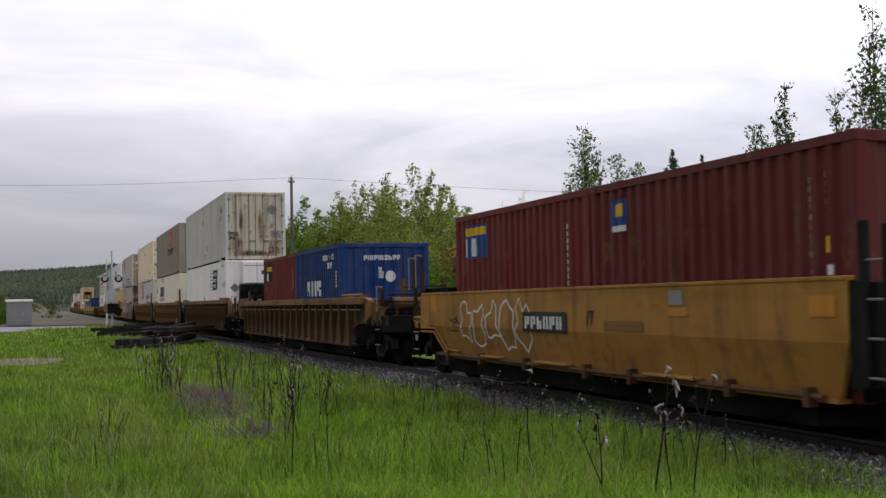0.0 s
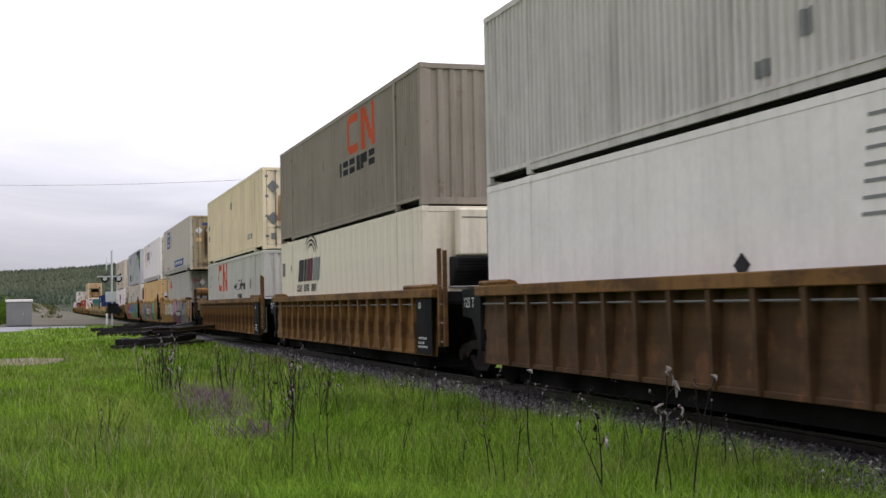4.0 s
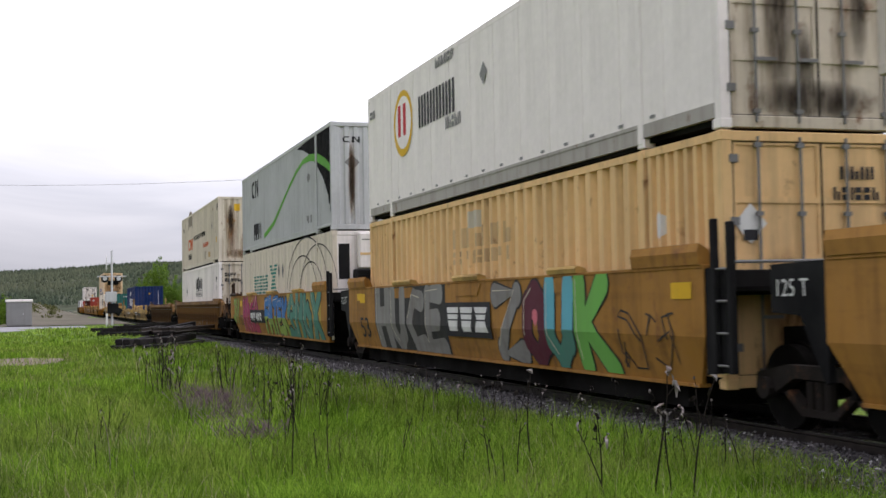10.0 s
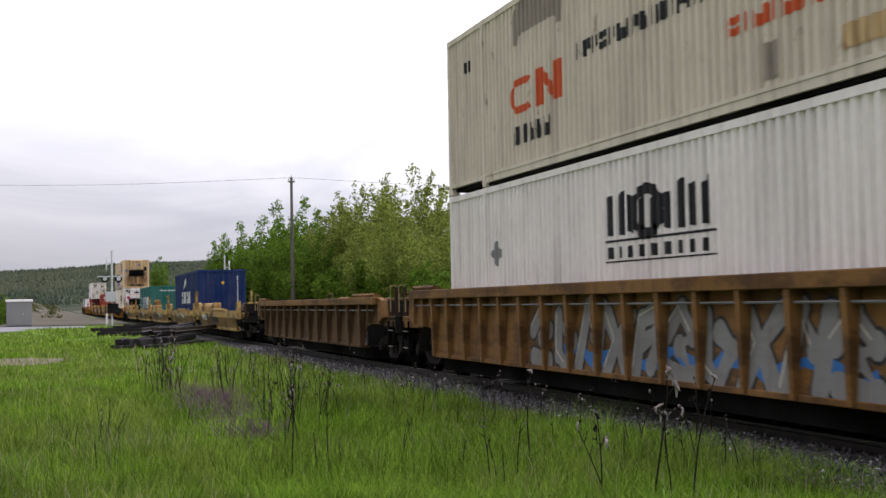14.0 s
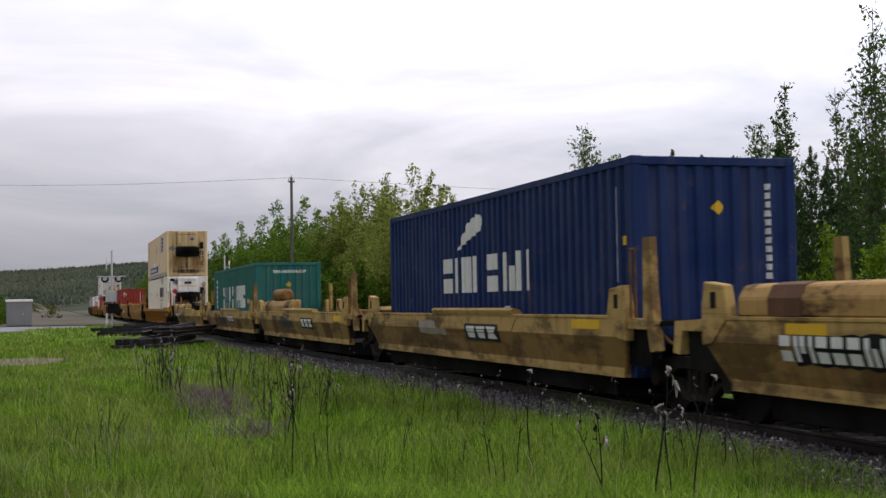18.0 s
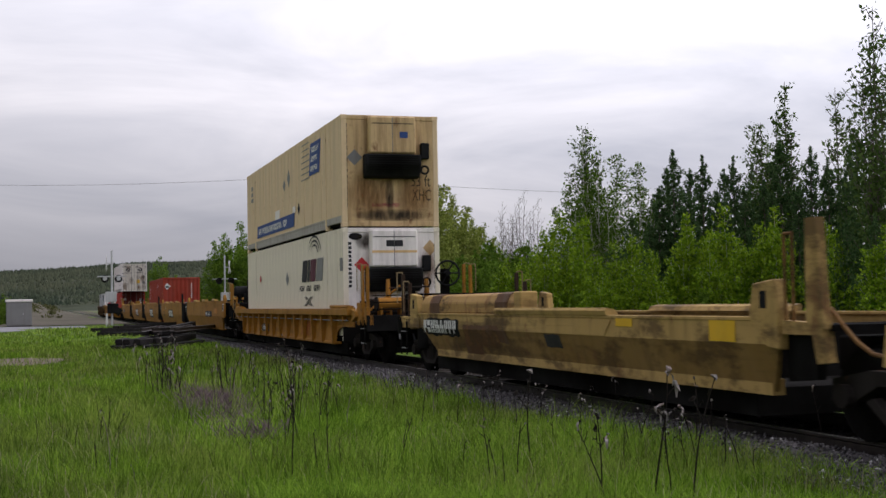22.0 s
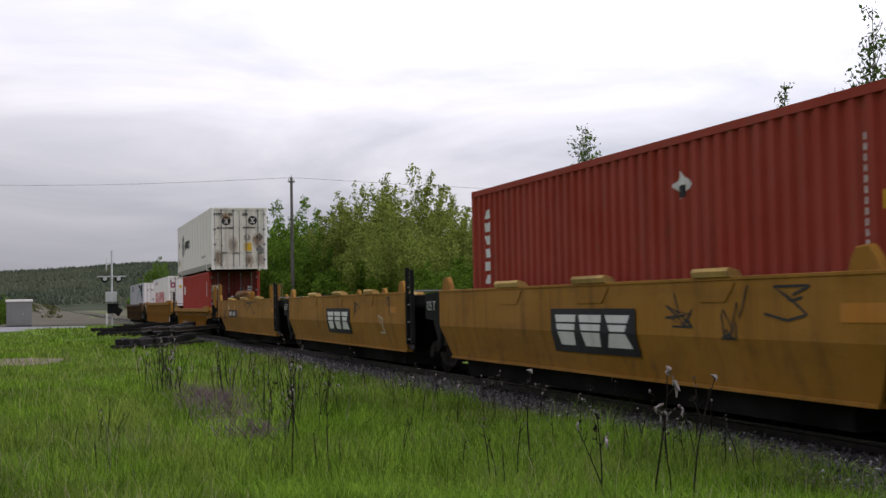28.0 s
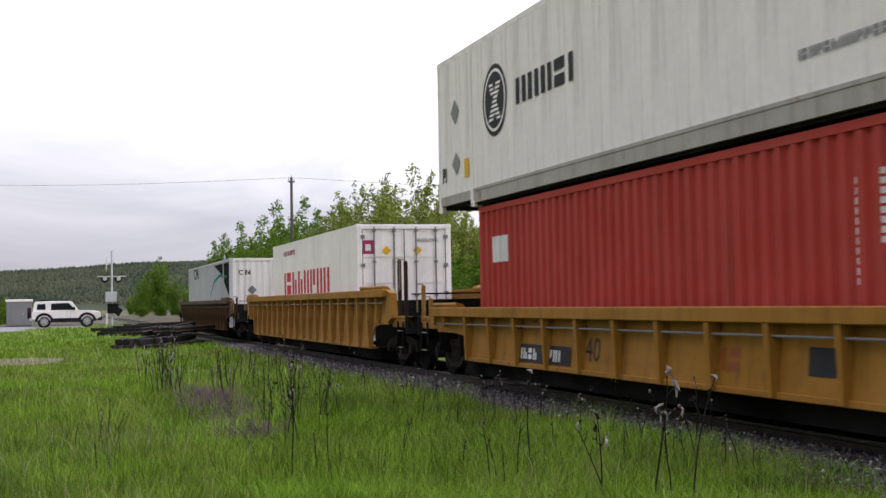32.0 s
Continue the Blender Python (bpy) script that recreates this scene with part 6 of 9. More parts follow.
grove(woods, 8.0, [(280, 454, 190), (255, 485, 200), (308, 485, 180), (332, 505, 170), (352, 500, 165), (240, 515, 210), (230, 525, 220)], "leafy green tree beyond the level crossing", "tree", "trees beyond the crossing")
grove(shrubs, 3.0, [(3, 522, 112), (250, 535, 170), (285, 530, 160), (320, 533, 150), (-10, 530, 108), (345, 525, 150)], "dense green shrub beyond the level crossing", "shrub", "shrubs beyond the crossing")
grove(aspens, 10.0, [(1558, 5, 40), (1590, 60, 39), (1345, 215, 54), (1040, 222, 54.5)], "tall aspen with dark twigs and few leaves", "tree", "aspens behind the track")
for proto in spires + aspens + birches + poplars + willows + woods + pines + shrubs + bares:
    for o in (*proto.children, proto):
        bpy.data.objects.remove(o)


def ridge_at(x, y):
    k = (y - 650.0) / 750.0
    ridge = 37 + 5 * noise.noise((x * 0.004, 0.3, 0)) + 6 * math.tanh((x - 60) / 160.0)
    return ridge * math.sin(math.pi * 0.5 * min(1.0, max(0.0, k) * 1.3)) + 2.0 * noise.noise((x * 0.02, y * 0.02, 1.0)) - 1.0


def hill():
    """A wooded ridge far off, and the trees on it."""
    bm = bmesh.new()
    rows = []
    for j in range(16):
        y = 650 + 900 * j / 15
        rows.append([bm.verts.new((x, y, ridge_at(x, y))) for x in [-1200 + 3400 * i / 119 for i in range(120)]])
    for r, q in zip(rows, rows[1:]):
        for i in range(119):
            bm.faces.new((r[i], r[i + 1], q[i + 1], q[i]))
    m = simple("far_woods", [(0.3, (0.020, 0.028, 0.016)), (0.5, (0.040, 0.050, 0.026)), (0.72, (0.070, 0.080, 0.042))], 0.05, bump=0.6, dist=3.0)
    tagged(part("wooded_hill", bm, m, None, smooth=True), "distant hill covered in dark green woods", "hill", kind="structure")
    rnd = random.Random(5)
    n = 70000
    vs, fs = [], []
    for i in range(n):
        x, y = rnd.uniform(-420, 1000), rnd.uniform(680, 1330)
        z, h, w = ridge_at(x, y), rnd.uniform(1.6, 4.2), rnd.uniform(0.7, 1.7)
        a = rnd.uniform(0, 6.28)
        b = len(vs)
        vs += [(x + w * math.cos(a + k * 2.094), y + w * math.sin(a + k * 2.094), z + h * rnd.uniform(0.05, 0.35)) for k in range(3)]
        vs.append((x + rnd.uniform(-0.3, 0.3) * w, y, z + h))
        fs += [(b, b + 1, b + 3), (b + 1, b + 2, b + 3), (b + 2, b, b + 3)]
    me = bpy.data.meshes.new("far_trees")
    me.from_pydata(vs, [], fs)
    for f in me.polygons:
        f.use_smooth = True
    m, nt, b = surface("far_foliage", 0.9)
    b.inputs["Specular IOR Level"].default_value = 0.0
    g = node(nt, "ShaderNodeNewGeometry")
    # greyed, low-contrast greens: the haze of distance is put into the leaf colour
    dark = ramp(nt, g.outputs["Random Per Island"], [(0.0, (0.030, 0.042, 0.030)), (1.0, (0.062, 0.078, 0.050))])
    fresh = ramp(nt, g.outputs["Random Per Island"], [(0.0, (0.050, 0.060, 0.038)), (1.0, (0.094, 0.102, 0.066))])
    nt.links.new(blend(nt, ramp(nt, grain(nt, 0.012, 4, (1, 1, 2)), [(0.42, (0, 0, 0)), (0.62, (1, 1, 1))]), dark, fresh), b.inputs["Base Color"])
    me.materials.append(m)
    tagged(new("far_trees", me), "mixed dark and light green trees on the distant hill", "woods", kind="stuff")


hill()


def far_field():
    """A bare brown rise between the road and the hill."""
    bm = bmesh.new()
    xs = [-120 + 8 * i for i in range(16)] + [5.9]
    ys = [96, 99, 103, 107] + [112 + 22 * j for j in range(26)]
    rows = [[bm.verts.new((x, y, 0.24 + (4.6 * ((y - 112) / 550) if y > 112 else 0) * min(1.0, max(0.0, (6 - x) / 14)) + 0.3 * noise.noise((x * 0.1, y * 0.05, 2)) * min(1, max(0, y - 112) / 60))) for x in xs] for y in ys]
    for r, q in zip(rows, rows[1:]):
        for i in range(len(xs) - 1):
            bm.faces.new((r[i], r[i + 1], q[i + 1], q[i]))
    m = simple("bare_field", [(0.3, (0.040, 0.044, 0.020)), (0.5, (0.080, 0.068, 0.046)), (0.7, (0.120, 0.100, 0.075))], 0.25, bump=0.5, dist=0.3)
    # the same bare ground on the other side of the track
    xs = [10.35, 11.8, 14, 20, 30, 45, 70]
    rows = [[bm.verts.new((x, y, (0.22 if x > 11 else -0.20) + 0.25 * noise.noise((x * 0.1, y * 0.05, 2)) * min(1, max(0, y - 112) / 60))) for x in xs] for y in ys]
    for r, q in zip(rows, rows[1:]):
        for i in range(len(xs) - 1):
            bm.faces.new((r[i], r[i + 1], q[i + 1], q[i]))
    tagged(part("bare_field", bm, m, None, smooth=True), "bare brown field with patches of grass beyond the road", "field", kind="structure")
    rnd = random.Random(4)
    pts = []
    for i in range(320):
        y = rnd.uniform(130, 640)
        x = rnd.uniform(-110, 2)
        z = 4.6 * ((y - 112) / 550) * min(1.0, max(0.0, (6 - x) / 14))
        w, h = rnd.uniform(0.8, 2.2), rnd.uniform(0.6, 1.8)
        for k in range(70):
            u = rnd.random() ** 0.7
            pts.append((x + rnd.gauss(0, w * (1.1 - u) * 0.7), y + rnd.gauss(0, w * 0.6), z + h * u))
    me = leaf_cloud(pts, 0.22, rnd, 1.0, "field_scrub")
    me.materials.append(leaf_stuff("dull_scrub", (0.055, 0.062, 0.022), (0.16, 0.165, 0.07)))
    tagged(new("field_scrub", me), "low dull green scrub on the far field", "scrub", kind="stuff")


far_field()

# ---- grass, weeds, stones ----
def blades(name, n, y0, y1, x0, x1, tall, wide, material, seed, label, near_power=2.0, patch=None):
    """Grass as single bent blades, denser towards the near edge."""
    r = np.random.RandomState(seed)
    u = r.uniform(size=n)
    d = y0 * (y1 / y0) ** u if near_power else y0 + (y1 - y0) * u
    x = r.uniform(x0, x1, n) if near_power == 0 else None
    if x is None:
        a = r.uniform(-0.06, 0.66, n)
        x, y = d * np.sin(a), d * np.cos(a)
    else:
        y = d
    edge = np.array([noise.noise((float(q) * 0.35, 2.0, 5.0)) for q in y])
    keep = (x < 6.6 + 0.6 * np.clip((17.0 - y) / 6.0, 0, 1) + 0.25 * edge - 0.5 * r.uniform(size=n) ** 2) & (x > x0)
    clump = np.array([noise.noise((float(p) * 0.55, float(q) * 0.55, seed * 1.7)) for p, q in zip(x, y)])
    keep &= clump + r.uniform(-0.5, 0.75, n) > -0.12
    if patch is not None:
        keep &= patch(x, y, r)
    keep &= (y < 83.5) & ~((((x + 14.5) / 13.6) ** 2 + ((y - 79.5) / 10.5) ** 2) < 1.05)
    x, y, clump = x[keep], y[keep], clump[keep]
    n = len(x)
    z = np.array([land(float(p), float(q)) for p, q in zip(x, y)])
    dist = np.hypot(x, y)
    k = (np.maximum(dist, 9) / 10.0) ** 0.45
    h = tall * r.uniform(0.45, 1.25, n) * (1.0 + 0.7 * clump) * k ** 0.35
    w = wide * r.uniform(0.6, 1.4, n) * k ** 1.6
    a = r.uniform(0, 2 * np.pi, n)
    lean, la = h * r.uniform(0.10, 1.15, n), r.uniform(0, 2 * np.pi, n)
    ca, sa = np.cos(a) * w, np.sin(a) * w
    mx, my = np.cos(la) * lean, np.sin(la) * lean
    v = np.stack([np.stack([x - ca, y - sa, z - 0.03], 1), np.stack([x + ca, y + sa, z - 0.03], 1),
                  np.stack([x + mx * 0.35 + ca * 0.7, y + my * 0.35 + sa * 0.7, z + h * 0.6], 1), np.stack([x + mx * 0.35 - ca * 0.7, y + my * 0.35 - sa * 0.7, z + h * 0.6], 1),
                  np.stack([x + mx, y + my, z + h], 1)], 1).reshape(-1, 3)
    me = bpy.data.meshes.new(name)
    me.vertices.add(5 * n)
    me.vertices.foreach_set("co", v.ravel())
    b = np.arange(n, dtype=np.int32)[:, None] * 5
    loops = np.concatenate([b + np.array([[0, 1, 2, 3]], dtype=np.int32), b + np.array([[3, 2, 4]], dtype=np.int32)], 1)
    me.loops.add(7 * n)
    me.loops.foreach_set("vertex_index", loops.ravel())
    starts = (np.arange(n, dtype=np.int32)[:, None] * 7 + np.array([[0, 4]], dtype=np.int32)).ravel()
    me.polygons.add(2 * n)
    me.polygons.foreach_set("loop_start", starts)
    me.update(calc_edges=True)
    me.materials.append(M[material])
    return tagged(new(name, me), label, "grass", kind="stuff")


def bare_spot(x, y, r):
    """Thin grass over the stony patch and the worn path."""
    d = ((x - 2.38 - 0.012 * (y - 21)) / 0.42) ** 2 + ((y - 19.6) / 5.0) ** 2
    d = d + np.array([2.0 if noise.noise((float(p_) * 1.3, float(q_) * 0.5, 7.0)) < -0.02 else 0.0 for p_, q_ in zip(x, y)])
    p = ((x + 0.9) / 1.3) ** 2 + ((y - 42) / 3.2) ** 2
    return (d > 1 - 0.4 * r.uniform(size=len(x))) & ((p > 1) | (r.uniform(size=len(x)) < 0.3))


blades("meadow_grass", 300000, 7.5, 60.0, -9, 7, 0.13, 0.0036, "blade", 1, "fresh green meadow grass", patch=bare_spot)
blades("tall_grass", 30000, 7.5, 26.0, -3, 7, 0.27, 0.0030, "blade", 2, "taller green grass in tufts", patch=bare_spot)
blades("dry_grass", 7000, 7.5, 45.0, -9, 7, 0.24, 0.0026, "blade_dry", 3, "pale dry grass among the green")
blades("fresh_grass", 70000, 7.5, 17.0, 1.6, 7, 0.15, 0.0036, "blade_fresh", 6, "bright fresh green grass beside the track")
blades("far_grass", 60000, 45.0, 92.0, -14, 7, 0.11, 0.006, "blade", 4, "green grass towards the road", patch=bare_spot)


M["weed_pale"] = simple("dead_thicket", [(0.3, (0.05, 0.036, 0.034)), (0.7, (0.33, 0.265, 0.245))], 20)


M["thicket"] = simple("dead_purplish_stalks", [(0.3, (0.05, 0.035, 0.038)), (0.7, (0.26, 0.19, 0.20))], 9)


def tube(bm, pts, radii, n=5):
    """One closed upright stem through the points."""
    rows = [[bm.verts.new(p + Vector((r * math.cos(2 * math.pi * k / n), r * math.sin(2 * math.pi * k / n), 0))) for k in range(n)] for p, r in zip(pts, radii)]
    for a, b in zip(rows, rows[1:]):
        for k in range(n):
            bm.faces.new((a[k], a[(k + 1) % n], b[(k + 1) % n], b[k]))
    bm.faces.new(rows[-1])
    bm.faces.new(rows[0][::-1])
    return bm


def weed(seed, seeds, tall=0.9):
    """A dead stalk with side twigs, and withered heads on some."""
    rnd = random.Random(seed)
    e = new("dead_weed")
    bm = bmesh.new()
    p, d, h = Vector((0, 0, -0.05)), Vector((rnd.uniform(-0.10, 0.10), rnd.uniform(-0.10, 0.10), 1)), tall * rnd.uniform(0.92, 1.05)
    heads, line, twigs = [], [p.copy()], []
    n = 6
    thick = 0.0085
    for i in range(n):
        q = p + d.normalized() * h / n
        line.append(q.copy())
        d += Vector((rnd.uniform(-0.1, 0.1), rnd.uniform(-0.1, 0.1), 0))
        p = q
        if i > 2 and rnd.random() < (0.8 if seeds else 0.4):
            a = rnd.uniform(0, 6.28)
            t = p + Vector((math.cos(a) * 0.5, math.sin(a) * 0.5, rnd.uniform(0.4, 1.0))) * rnd.uniform(0.05, 0.17)
            twigs.append((p.copy(), t))
            heads.append(t)
    heads.append(p)
    skin = "weed" if rnd.random() < 0.85 else "weed_pale"
    part("stem", tube(bm, line, [thick * (1 - 0.5 * i / n) for i in range(n + 1)]), skin, e)
    for a, b in twigs:
        part("twig", rod(bmesh.new(), a, b, 0.005, 4, 0.003), skin, e)
    for t in heads:
        if rnd.random() < (0.8 if seeds else 0.25):
            s = rnd.uniform(0.012, 0.026) if seeds else rnd.uniform(0.007, 0.013)
            bm = bmesh.new()
            m = Matrix.Translation(t) @ Euler((rnd.uniform(-1.2, 1.2), rnd.uniform(-1.2, 1.2), 0)).to_matrix().to_4x4() @ Matrix.Diagonal((s * 0.8, s * 0.5, s * rnd.uniform(1.2, 2.2), 1))
            bmesh.ops.create_icosphere(bm, subdivisions=1, radius=1, matrix=m)
            for v in bm.verts:
                v.co += Vector((rnd.uniform(-1, 1), rnd.uniform(-1, 1), rnd.uniform(-1, 1))) * s * 0.5
            part("seed_head", bm, ("seed", "weed_pale", "weed")[rnd.randrange(3)], e)
            if seeds and rnd.random() < 0.5:
                # a curled dry leaf that hangs from the head
                bm = bmesh.new()
                side = Vector((rnd.uniform(-1, 1), rnd.uniform(-1, 1), 0)).normalized()
                rows = []
                for k in range(5):
                    f = k / 4
                    c = t + side * 0.05 * math.sin(f * 2.2) - Vector((0, 0, 0.085 * f * f))
                    w = 0.014 * math.sin(math.pi * (0.12 + 0.8 * f))
                    rows.append([bm.verts.new(c + Vector((-side.y, side.x, 0.3)) * w), bm.verts.new(c - Vector((-side.y, side.x, -0.3)) * w)])
                for r, q in zip(rows, rows[1:]):
                    bm.faces.new((r[0], r[1], q[1], q[0]))
                part("dry_leaf", bm, "seed", e)
    return e


def spot(px_, py):
    """Where the view meets the open ground."""
    return ray_to(px_, (EYE - GROUND) * 2221.2 / (py - 535.0 + (px_ - 784) * 0.0186) / math.cos(math.atan((px_ - 784) / 2221.2)))


def weeds():
    seeded = [weed(200 + i, True) for i in range(7)]
    bare = [weed(220 + i, False) for i in range(7)]
    rnd = random.Random(17)
    spots = []

    def stand_at(px_, py, rise, kinds, sway=0.0):
        """A stalk at a place of the ground, rise metres high."""
        x, y = spot(px_, py)
        spots.append((x, y, rise / 0.9, kinds, sway))

    # single stalks in the open grass
    for px_, py, rise, k, sway in ((1066, 892, 0.72, 1, -14), (1054, 890, 0.84, 1, -3), (1178, 888, 0.80, 1, 2), (1146, 886, 1.15, 1, 0), (1216, 888, 1.12, 1, 2), (1222, 800, 0.75, 1, 4), (1300, 842, 0.62, 0, -5),
                                   (1326, 856, 0.32, 0, -4), (1447, 800, 0.72, 1, -2), (872, 872, 0.55, 0, -8), (864, 868, 0.60, 1, -6), (884, 880, 0.45, 0, -10), (905, 862, 0.70, 0, 0), (936, 848, 1.10, 1, -9),
                                   (815, 842, 0.38, 0, 0), (700, 824, 0.56, 0, 15), (706, 812, 0.46, 0, 18), (563, 850, 0.50, 0, -8), (578, 844, 0.78, 0, -3), (601, 836, 0.36, 0, 2), (440, 818, 0.40, 0, 0), (448, 812, 0.34, 0, -6),
                                   (512, 854, 1.05, 0, -2), (497, 802, 0.62, 1, 2), (524, 790, 0.80, 1, -4), (325, 792, 0.48, 0, 0), (380, 832, 0.22, 0, -24), (191, 838, 0.66, 0, -2), (170, 838, 0.40, 0, 3), (216, 832, 0.24, 0, -16),
                                   (232, 854, 0.22, 0, 4), (133, 798, 0.32, 0, 3), (180, 766, 0.44, 0, -14), (252, 786, 0.30, 0, 20), (62, 790, 0.34, 0, 8), (83, 782, 0.26, 0, 0), (215, 772, 0.36, 0, 2), (1010, 720, 0.62, 1, -4),
                                   (1040, 745, 0.48, 1, 0), (1090, 752, 0.62, 1, 0), (1115, 742, 0.55, 1, 3), (950, 730, 0.46, 1, 0), (885, 728, 0.50, 1, 0), (862, 722, 0.48, 1, -5), (762, 742, 0.52, 0, 2), (740, 764, 0.52, 0, 8),
                                   (610, 770, 0.55, 0, 0), (645, 718, 0.42, 0, 0), (690, 730, 0.45, 1, 0), (760, 690, 0.40, 1, 0), (710, 700, 0.46, 1, 0), (1160, 800, 0.42, 1, 0), (1250, 790, 0.50, 1, 6), (1190, 780, 0.38, 1, 0)):
        stand_at(px_, py, rise, seeded if k else bare, sway)
    # thickets about the stony patch
    for px_, py, n, wx, wy, lo, hi in ((275, 690, 20, 16, 16, 0.5, 0.95), (298, 705, 16, 12, 12, 0.5, 1.05), (300, 640, 9, 14, 10, 0.5, 0.9), (405, 700, 18, 14, 14, 0.5, 0.95), (445, 690, 9, 10, 12, 0.4, 0.8),
                                       (472, 740, 7, 12, 14, 0.45, 0.85), (505, 700, 20, 14, 22, 0.5, 1.0), (515, 760, 11, 14, 20, 0.5, 0.9), (550, 735, 10, 18, 16, 0.4, 0.8), (590, 720, 8, 18, 14, 0.35, 0.7),
                                       (188, 790, 5, 8, 12, 0.35, 0.6), (375, 690, 8, 20, 12, 0.4, 0.8), (345, 660, 7, 24, 10, 0.4, 0.7), (715, 690, 8, 30, 8, 0.3, 0.55), (620, 665, 8, 30, 8, 0.3, 0.6)):
        for _ in range(n):
            stand_at(rnd.gauss(px_, wx), max(600, rnd.gauss(py, wy)), rnd.uniform(lo, hi), seeded if rnd.random() < 0.4 else bare, rnd.uniform(-9, 9))
    # thin growth along the edge of the stones
    for _ in range(44):
        y = 10.5 * (26 / 10.5) ** rnd.random()
        spots.append((rnd.gauss(5.9, 0.35), y, rnd.uniform(0.3, 0.7), seeded if rnd.random() < 0.6 else bare, rnd.uniform(-8, 8)))
    for x, y, s, kinds, sway in spots:
        turn = Matrix.Rotation(-radians(YAW), 4, "Z") @ Matrix.Rotation(radians(sway), 4, "Y") @ Matrix.Rotation(rnd.uniform(0, 6.28), 4, "Z")
        o = copy_thing(kinds[rnd.randrange(7)], Matrix.Translation((x, y, land(x, y))) @ turn)
        w = max(0.8, min(1.15, s ** 0.5))
        o.scale = (w, w, s)
        tagged(o, "dead brown weed stalk with dry seed heads standing in the grass" if kinds is seeded else "bare dark dead weed stalk standing in the grass", "weed", "dead weeds in the meadow")
    for p in seeded + bare:
        for o in (*p.children, p):
            bpy.data.objects.remove(o)


weeds()


def stones(name, n, place, lo, hi, material, label, seed):
    """Loose broken stones in one heap of stuff."""
    rnd = random.Random(seed)
    base = [(1, 0, 0), (-1, 0, 0), (0, 1, 0), (0, -1, 0), (0, 0, 1), (0, 0, -1)]
    tri = [(0, 2, 4), (2, 1, 4), (1, 3, 4), (3, 0, 4), (2, 0, 5), (1, 2, 5), (3, 1, 5), (0, 3, 5)]
    vs, fs = [], []
    for i in range(n):
        x, y, z = place(rnd)
        s = rnd.uniform(lo, hi)
        turn = Euler((rnd.uniform(0, 6), rnd.uniform(0, 6), rnd.uniform(0, 6))).to_matrix()
        b = len(vs)
        for p in base:
            q = turn @ (Vector(p) * s * rnd.uniform(0.6, 1.25))
            vs.append((x + q.x, y + q.y, z + q.z * 0.8))
        fs += [tuple(b + k for k in t) for t in tri]
    me = bpy.data.meshes.new(name)
    me.from_pydata(vs, [], fs)
    m, nt, b = surface(material, 0.9)
    g = node(nt, "ShaderNodeNewGeometry")
    c = ramp(nt, g.outputs["Random Per Island"], [(0.0, (0.045, 0.042, 0.044)), (0.7, (0.135, 0.125, 0.13)), (0.94, (0.24, 0.225, 0.23)), (1.0, (0.62, 0.60, 0.60))])
    nt.links.new(blend(nt, 0.4, c, ramp(nt, grain(nt, 30, 4), [(0.3, (0.5, 0.5, 0.5)), (0.7, (1, 1, 1))]), "MULTIPLY"), b.inputs["Base Color"])
    me.materials.append(m)
    return tagged(new(name, me), label, "stones", kind="stuff")


def shoulder(rnd):
    y = 6 * (60 / 6) ** rnd.random()
    x = rnd.choice((rnd.uniform(5.9, 7.6), rnd.uniform(6.4, 9.4), rnd.gauss(6.6, 0.35)))
    z = -0.11 if 7.2 < x < 7.66 else -0.17 if x > 7.66 else -0.11 - 0.12 * (7.2 - x)
    return x, y, z + rnd.uniform(-0.01, 0.02)


stones("ballast_stones", 24000, shoulder, 0.012, 0.033, "crushed_stone", "loose grey crushed stones of the track bed", 21)


def patch_spot(rnd):
    for _ in range(30):
        a, k = rnd.uniform(0, 6.28), math.sqrt(rnd.random())
        y = 19.6 + 5.0 * k * math.sin(a)
        x = 2.38 + 0.012 * (y - 21) + 0.42 * k * math.cos(a)
        if noise.noise((x * 1.3, y * 0.5, 7.0)) + 0.35 * noise.noise((x * 4, y * 2, 3.0)) > 0.0:
            break
    return x, y, land(x, y) + 0.01


stones("gravel_patch", 2600, patch_spot, 0.015, 0.045, "pinkish_gravel", "pinkish grey gravel patch in the meadow", 22)


def dead_stalks():
    """A thicket of short dead stalks over the stony patch."""
    rnd = random.Random(33)
    bm = bmesh.new()
    for i in range(800):
        x, y, z = patch_spot(rnd)
        x += rnd.gauss(0.05, 0.18)
        h = rnd.uniform(0.05, 0.26)
        t = Vector((x + rnd.uniform(-0.25, 0.25), y + rnd.uniform(-0.25, 0.25), z + h))
        rod(bm, (x, y, z - 0.03), t, 0.010, 3, 0.005)
        if rnd.random() < 0.5:
            rod(bm, t - Vector((0, 0, h * 0.3)), t + Vector((rnd.uniform(-0.08, 0.08), rnd.uniform(-0.08, 0.08), 0.03)), 0.004, 3, 0.003)
    tagged(part("dead_stalks", bm, "thicket", None), "thicket of short dead purplish stalks", "weeds", kind="stuff")


dead_stalks()

